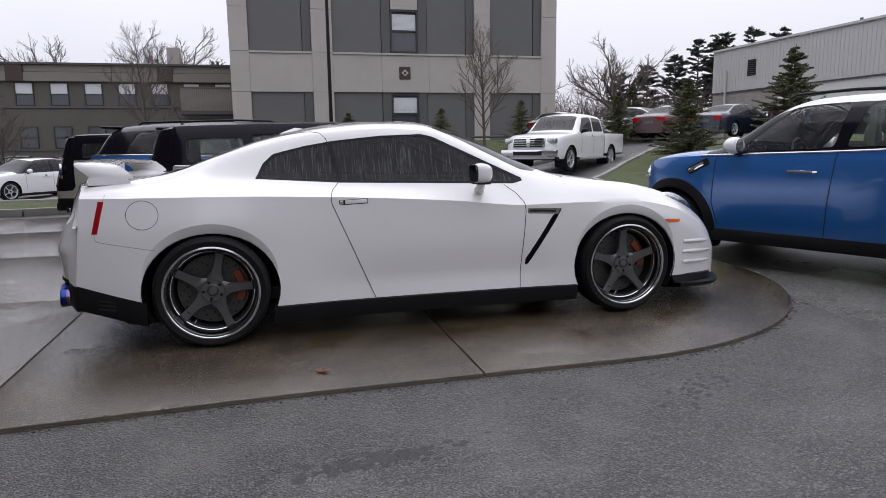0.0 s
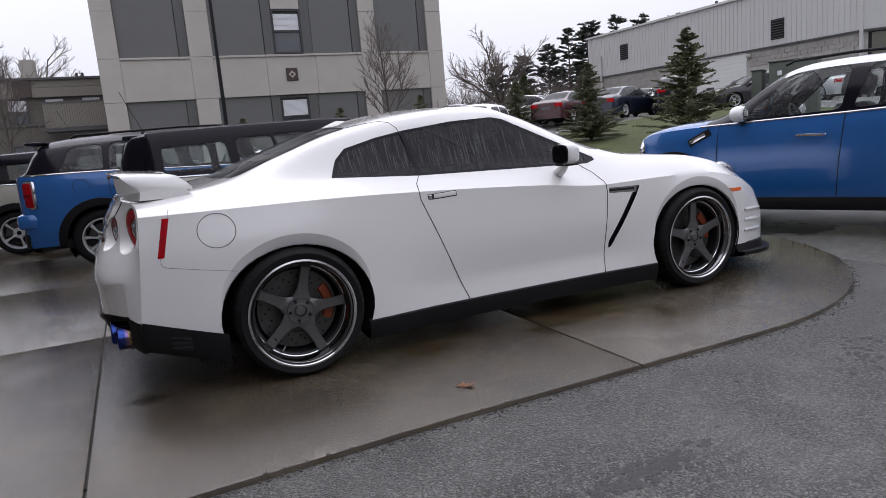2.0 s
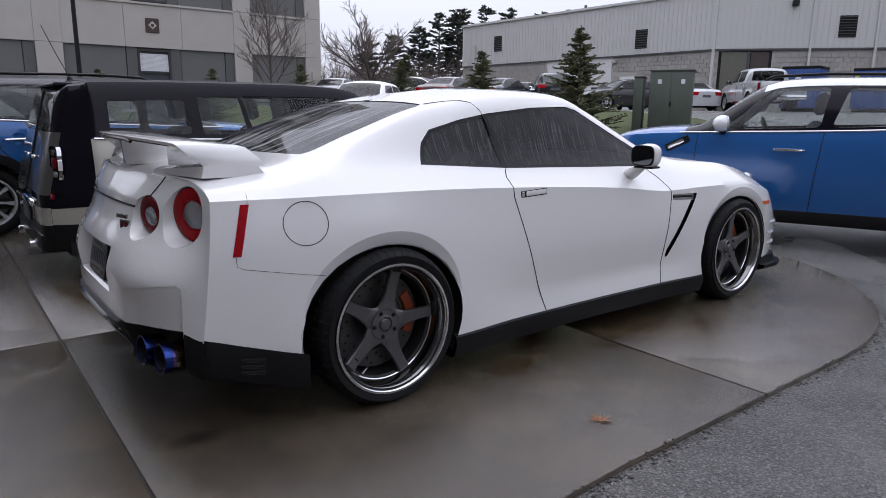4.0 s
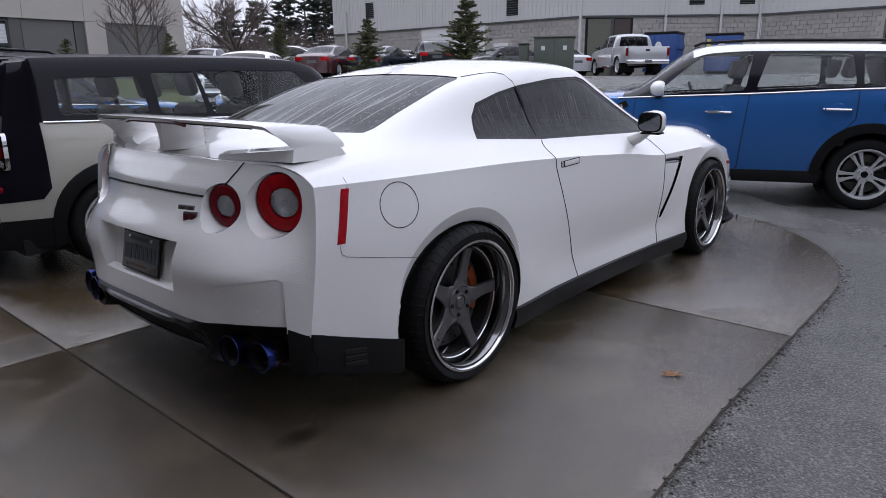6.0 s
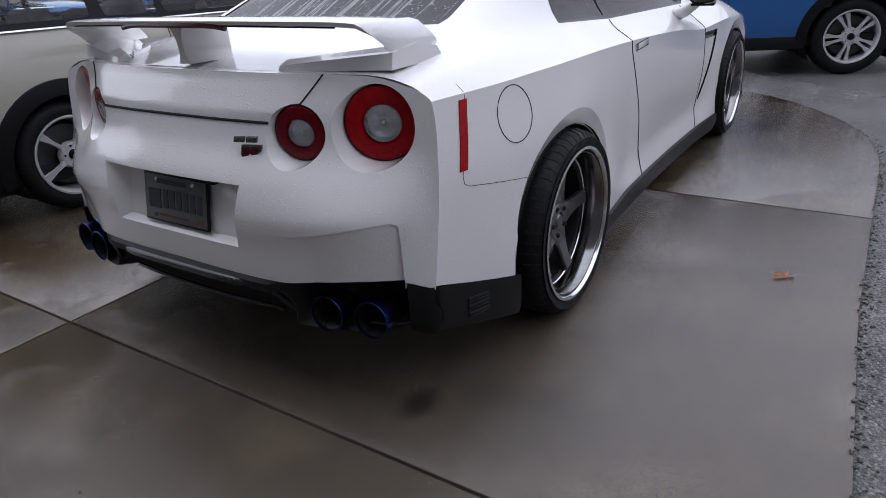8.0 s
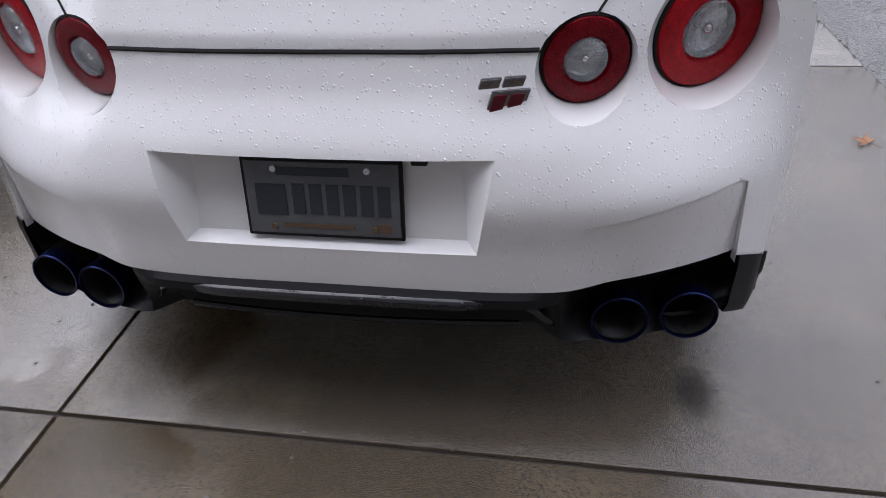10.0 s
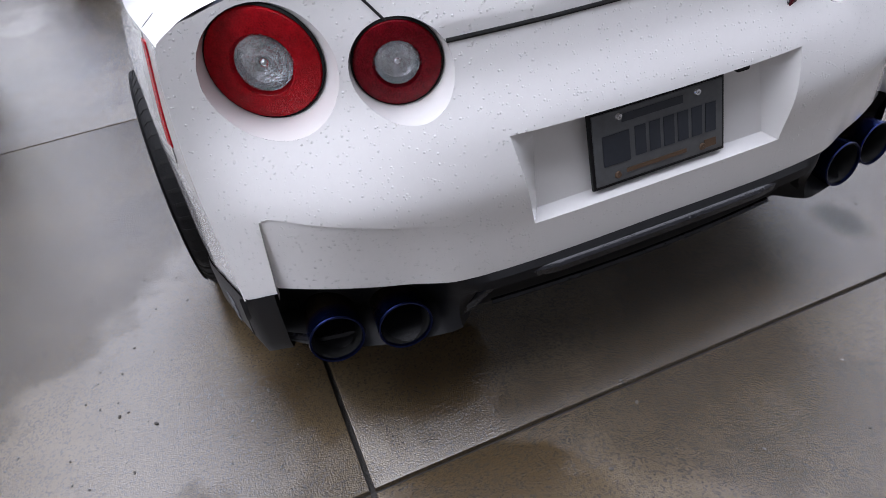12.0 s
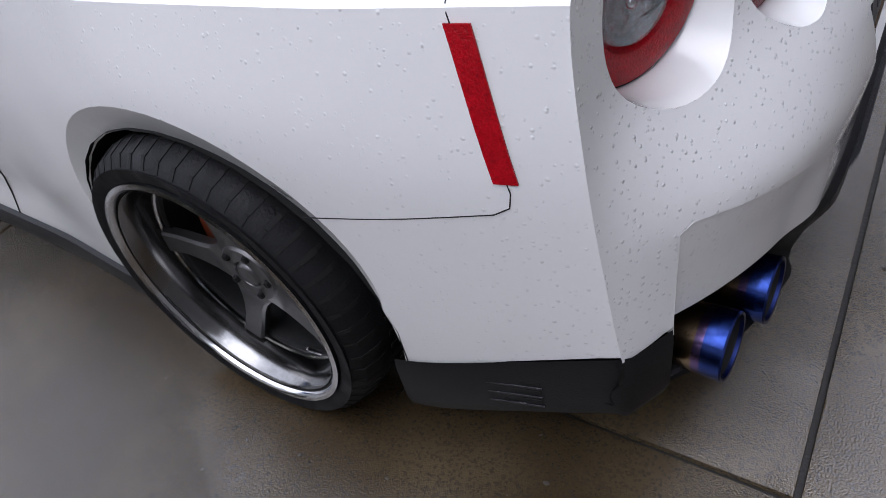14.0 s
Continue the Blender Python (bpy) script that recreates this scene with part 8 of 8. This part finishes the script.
def saloon(at, label, paint, suv=False):
    z = 0.20 if suv else 0.0
    root, sect, _ = car("parked_suv" if suv else "parked_car", at, label, dict(
        ends=(-2.30, 2.35), half=0.90, roof_half=0.58, body=paint, tail_w=0.88, step=0.09, glass=M_TINT, pillar=M_GLOSSBLACK,
        top=[(-2.30, 0.95 + z), (-2.2, 1.02 + z), (-1.75, 1.06 + z), (-0.95, 1.38 + z), (-0.3, 1.45 + z), (0.25, 1.42 + z), (0.42, 1.38 + z), (1.15, 1.0 + z), (1.8, 0.92 + z), (2.2, 0.78 + z), (2.35, 0.62 + z)] if not suv else
            [(-2.30, 1.15), (-2.2, 1.25), (-1.9, 1.58), (-0.9, 1.68), (0.0, 1.68), (0.35, 1.62), (1.1, 1.15), (1.8, 1.08), (2.2, 0.95), (2.35, 0.75)],
        belt=[(-2.30, 0.90 + z), (-1.0, 0.95 + z), (1.15, 0.92 + z), (1.9, 0.82 + z), (2.35, 0.58 + z)], cabin=(-1.75, -0.95, 0.42, 1.15) if not suv else (-2.28, -1.9, 0.35, 1.1), axles=(-1.4, 1.42), tyre=0.33, rim=0.24, arch=0.37, low=0.22,
        windows=[[(-1.30, 0.99 + z), (-0.95, 1.30 + z), (-0.25, 1.36 + z), (-0.22, 0.97 + z)], [(-0.14, 0.97 + z), (-0.17, 1.36 + z), (0.30, 1.34 + z), (0.88, 0.96 + z)]],
        handles=[(-0.8, 0.82 + z), (0.1, 0.80 + z)], mirrors=[(0.75, 1.0 + z)], gaps=[[(-0.18, 0.92 + z), (-0.18, 0.35)], [(0.85, 0.9 + z), (0.85, 0.4)]],
        rear_panels=[([(0.45, 0.72 + z), (0.86, 0.72 + z), (0.86, 0.88 + z), (0.40, 0.88 + z)], M_RED, "tail_lamp", 0.01), ([(-0.45, 0.72 + z), (-0.86, 0.72 + z), (-0.86, 0.88 + z), (-0.40, 0.88 + z)], M_RED, "tail_lamp", 0.01),
                     ([(-0.22, 0.62 + z), (0.22, 0.62 + z), (0.22, 0.74 + z), (-0.22, 0.74 + z)], M_PLATE, "rear_plate", 0.006)]), "cars in the far lot")
    part("grille", boxed((2.26, -0.42, 0.36), (2.415, 0.42, 0.62 + z), 0.04), M_BLACK, root)
    part("bumper_intake", boxed((2.22, -0.62, 0.24), (2.405, 0.62, 0.33), 0.03), M_BLACK, root)
    for s in (1, -1):
        part("headlight", boxed((2.06, s * 0.60 - 0.15, 0.60 + z), (2.34, s * 0.60 + 0.13, 0.70 + z), 0.04), M_REFLECT, root)
    return root


LOT = [(15.6, 23.6, 118, 4, False, "white"), (17.2, 22.2, 28, 2, False, "dark red"), (19.4, 21.0, 22, 3, False, "dark navy"), (21.4, 19.8, 48, 0, True, "black"), (24.2, 17.6, 158, 0, False, "black"),
       (23.5, 24.0, 40, 4, False, "pale"), (20.0, 26.5, 45, 1, False, "grey"), (27.5, 21.0, 50, 1, False, "grey"), (28.5, 17.2, 60, 4, False, "pale"), (13.2, 26.0, 45, 1, False, "grey")]
for x, y, a, p, suv, colour in LOT:
    saloon(pose(x, y, ground_z(x, y), 0, 0, a), colour + (" SUV" if suv else " saloon") + " parked in the far wet lot", M_TRUCK if colour == "white" else M_CARS[p], suv)
saloon(pose(-9.3, 22.3, ground_z(-9.6, 22.3), 0, 0, -128), "white saloon with a dark grille in the street", M_TRUCK)
for i, (x, y) in enumerate(((-14.2, 36.5), (-16.8, 34.5), (-11.6, 36.0))):
    saloon(pose(x, y, ground_z(x, y), 0, 0, -80), ("silver", "pale", "grey")[i] + " saloon parked before the brown wing", (M_SILVER, M_CARS[4], M_CARS[1])[i])

# ---------------------------------------------------------------- street furniture
pole = thing("lamp_post", land(1.72, 23.8), "tall slim black lamp post", "lamp post")
part("post", tubed([(0, 0, -0.2), (0, 0, 9.0)], 0.085, 12, 0.06), M_BLACK, pole)
part("post_base", lathe([(0.16, -0.1), (0.16, 0.25), (0.10, 0.35)], 16, "Z"), M_BLACK, pole)
part("lamp_head", boxed((-0.25, -0.9, 8.95), (0.25, 0.1, 9.1), 0.03), M_BLACK, pole)

CAB_H = 1.92
M_BOXGREEN = mat("dull_green_enamel", (0.075, 0.088, 0.072), 0.5, var=0.12, scale=3)
cab = thing("transformer_box", Matrix.Translation(land(16.9, 10.1)) @ Matrix.Rotation(radians(30), 4, "Z"), "dull green electrical cabinet with paper notices", "transformer box")
part("cabinet_body", boxed((-0.5, -0.66, 0), (0.5, 0.66, CAB_H), 0.02), M_BOXGREEN, cab)
part("cabinet_lid", boxed((-0.54, -0.70, CAB_H), (0.54, 0.70, CAB_H + 0.05), 0.02), M_BOXGREEN, cab)
for s in (1, -1):
    part("cabinet_door", boxed((-0.515, s * 0.33 - 0.31, 0.12), (-0.495, s * 0.33 + 0.31, CAB_H - 0.08), 0.008), M_BOXGREEN, cab)
    part("notice", boxed((-0.52, s * 0.36 - 0.06, CAB_H - 0.4), (-0.512, s * 0.36 + 0.06, CAB_H - 0.26)), M_BLIND, cab)
part("door_latch", boxed((-0.535, -0.03, 0.8), (-0.51, 0.03, 0.95), 0.006), M_DEEPBLACK, cab)
cab2 = thing("transformer_box", Matrix.Translation(land(16.4, 11.0)) @ Matrix.Rotation(radians(30), 4, "Z"), "smaller dull green electrical cabinet", "transformer box")
part("cabinet_body", boxed((-0.4, -0.15, 0), (0.4, 0.15, CAB_H - 0.2), 0.02), M_BOXGREEN, cab2)
part("cabinet_lid", boxed((-0.43, -0.17, CAB_H - 0.2), (0.43, 0.17, CAB_H - 0.15), 0.02), M_BOXGREEN, cab2)
ped = thing("cable_pedestal", land(9.6, 5.0), "pale green cable pedestal", "pedestal")
part("pedestal_body", boxed((-0.11, -0.11, 0), (0.11, 0.11, 0.80), 0.02), mat("pale_green_plastic", (0.34, 0.40, 0.33), 0.5), ped)
part("pedestal_cap", boxed((-0.12, -0.12, 0.80), (0.12, 0.12, 0.86), 0.02), mat("pale_green_cap", (0.36, 0.42, 0.35), 0.5), ped)

M_SKIP = mat("blue_steel", (0.022, 0.065, 0.22), 0.5, var=0.15, scale=3)


def dumpster(at, label):
    root = thing("dumpster", at, label, "dumpster", "blue dumpsters")
    part("bin_body", boxed((-1.0, -1.1, 0.15), (1.0, 1.1, 1.75), 0.03), M_SKIP, root)
    part("bin_lid", boxed((-1.03, -1.13, 1.75), (1.03, 1.13, 1.86), 0.03), M_BLACK, root)
    for k in range(5):
        part("side_rib", boxed((-1.05, -1.0 + 0.47 * k, 0.2), (-0.99, -0.90 + 0.47 * k, 1.7), 0.01), M_SKIP, root)
    part("lift_sleeve", boxed((-1.10, -1.16, 1.1), (1.0, -1.09, 1.3), 0.01), M_SKIP, root)
    part("sign_patch", lathe([(0.001, -1.07), (0.22, -1.07), (0.24, -1.05)], 20, "X"), M_BLIND, root).location = (0, 0.1, 1.2)
    part("notice", boxed((-1.07, 0.75, 1.3), (-1.05, 1.0, 1.6)), mat("yellow_notice", (0.5, 0.42, 0.05), 0.5), root)
    for x in (-0.8, 0.7):
        part("bin_skid", boxed((x, -1.0, 0), (x + 0.1, 1.0, 0.15)), M_DEEPBLACK, root)
    return root


dumpster(pose(31.6, 12.6, ground_z(31.6, 12.6), 0, 0, 10) @ Matrix.Diagonal((0.85, 0.75, 1.15, 1)), "tall blue steel dumpster by the warehouse wall")
dumpster(pose(33.6, 10.2, ground_z(33.6, 10.2), 0, 0, 16) @ Matrix.Diagonal((0.85, 0.80, 1.1, 1)), "blue steel dumpster beside the warehouse corner")

# fallen leaf, debris
leaf = thing("fallen_leaf", pose(-0.815, -1.615, 0.004, 0, 0, 40), "curled brown dead leaf on wet concrete", "leaf")
M_LEAF = mat("dead_leaf", (0.22, 0.10, 0.045), 0.7, var=0.3, scale=30)
bm = bmesh.new()
for k in range(5):
    a = radians(-80 + 40 * k)
    c = bm.verts.new((0, 0, 0.002))
    l = bm.verts.new((0.028 * math.cos(a - 0.3), 0.028 * math.sin(a - 0.3), 0.008))
    t = bm.verts.new(((0.065 - 0.006 * abs(k - 2)) * math.cos(a), (0.065 - 0.006 * abs(k - 2)) * math.sin(a), 0.003 + 0.008 * (k % 2)))
    r = bm.verts.new((0.028 * math.cos(a + 0.3), 0.028 * math.sin(a + 0.3), 0.004))
    bm.faces.new((c, l, t, r))
part("leaf_blade", thicken(bm, 0.0008), M_LEAF, leaf, flat=True)
part("leaf_stem", tubed([(0, 0, 0.003), (-0.05, 0.01, 0.006)], 0.0012, 5), M_LEAF, leaf)

# damp oil stain and grit on the slabs
rnd = random.Random(5)


def film_mat(name, base, rough, half, most):
    """A thin film that thins out towards its rim; half gives its half sizes."""
    m = mat(name, base, rough, var=0.3, scale=25)
    n, l = m.node_tree.nodes, m.node_tree.links
    tc, mp, far, fade, grain, edge = (n.new("ShaderNode" + k) for k in ("TexCoord", "Mapping", "VectorMath", "MapRange", "TexNoise", "Math"))
    mp.inputs["Scale"].default_value = (1 / half[0], 1 / half[1], 0)
    far.operation, edge.operation = "LENGTH", "ADD"
    grain.inputs["Scale"].default_value = 60
    fade.inputs["From Min"].default_value, fade.inputs["From Max"].default_value = 0.85, 1.45
    fade.inputs["To Min"].default_value, fade.inputs["To Max"].default_value = most, 0.0
    l.new(tc.outputs["Object"], mp.inputs["Vector"])
    l.new(tc.outputs["Object"], grain.inputs["Vector"])
    l.new(mp.outputs["Vector"], far.inputs[0])
    l.new(far.outputs["Value"], edge.inputs[0])
    l.new(grain.outputs["Fac"], edge.inputs[1])
    l.new(edge.outputs[0], fade.inputs["Value"])
    l.new(fade.outputs["Result"], n["Principled BSDF"].inputs["Alpha"])
    return m


M_STAIN = film_mat("damp_oil_stain", (0.016, 0.014, 0.012), 0.22, (0.105, 0.070), 0.26)
stain = thing("oil_stain", (-2.165, -0.785, 0.0), "dark damp oil stain on the concrete", "stain")
bm = bmesh.new()
ring = [bm.verts.new(((0.115 + rnd.uniform(-0.012, 0.012)) * math.cos(a), (0.078 + rnd.uniform(-0.008, 0.008)) * math.sin(a), 0.0015)) for a in [2 * math.pi * k / 36 for k in range(36)]]
bm.faces.new(ring)
part("stain_film", thicken(bm, 0.001), M_STAIN, stain)
grit = bmesh.new()
for k in range(420):
    x, y = rnd.uniform(-4.6, 2.6), rnd.uniform(-1.75, 2.4)
    if k % 3 == 0:
        x, y = rnd.gauss(-1.9, 0.5), 1.25 + rnd.gauss(0, 0.22)
    if inside((x, y), [p[:2] for p in APRON]):
        r = rnd.uniform(0.001, 0.0032) * (1.6 if k % 17 == 0 else 1)
        bmesh.ops.create_icosphere(grit, subdivisions=1, radius=r, matrix=Matrix.Translation((x, y, r * 0.4)) @ Matrix.Rotation(rnd.random() * 6, 4, "Z") @ Matrix.Diagonal((1.6, 1.0, 0.6, 1)))
tagged(part("grit", grit, mat("dark_grit", (0.05, 0.042, 0.035), 0.7, var=0.4, scale=40), flat=True), "scattered dark grit on wet concrete", "grit", kind="stuff")

# loose crumbs along the seam between slab and asphalt
crumbs = bmesh.new()
edge = [p[:2] for p in APRON if -4.2 < p[0] < 3.4 and p[1] < 1.3]
for (xa, ya), (xb, yb) in zip(edge, edge[1:]):
    span = math.hypot(xb - xa, yb - ya)
    for k in range(int(span * 95)):
        t, off = rnd.random(), abs(rnd.gauss(0, 0.028)) - 0.006
        nx, ny = (yb - ya) / span, -(xb - xa) / span
        r = rnd.uniform(0.002, 0.007)
        x, y = xa + (xb - xa) * t + nx * off, ya + (yb - ya) * t + ny * off
        z = 0.0 if off < 0 else -0.024
        bmesh.ops.create_icosphere(crumbs, subdivisions=1, radius=r, matrix=Matrix.Translation((x, y, z + r * 0.4)) @ Matrix.Rotation(rnd.random() * 6, 4, "Z") @ Matrix.Diagonal((1.3, 1.0, 0.7, 1)))
tagged(part("gravel", crumbs, mat("wet_gravel", (0.075, 0.068, 0.060), 0.4, var=0.5, scale=30, island=0.6), flat=True), "loose wet crumbs along the slab edge", "gravel", kind="stuff")

# mottled dark patches soaked into the asphalt
def soak(x, y, a, lx, ly, n, label):
    root = thing("oil_stain", pose(x, y, ground_z(x, y) - 0.025, 0, 0, a), label, "stain")
    bm = bmesh.new()
    for k in range(n):
        px, py, r = rnd.gauss(0, lx), rnd.gauss(0, ly), rnd.uniform(0.006, 0.026)
        ring = [bm.verts.new((px + r * rnd.uniform(0.6, 1.4) * math.cos(t), py + r * rnd.uniform(0.5, 1.0) * math.sin(t), 0.0012 + 0.000004 * k)) for t in [2 * math.pi * j / 9 for j in range(9)]]
        bm.faces.new(ring)
    tagged(part("stain_film", bm, M_SOAK, root, flat=True), kind="stuff")


M_SOAK = mat("oil_soaked_asphalt", (0.042, 0.042, 0.041), 0.35, var=0.4, scale=40, bump=0.8)
soak(-0.68, -2.63, 8, 0.17, 0.030, 110, "mottled dark oil patch on the asphalt")
soak(0.95, -2.35, 30, 0.15, 0.05, 36, "faint dark oil spots on the asphalt")
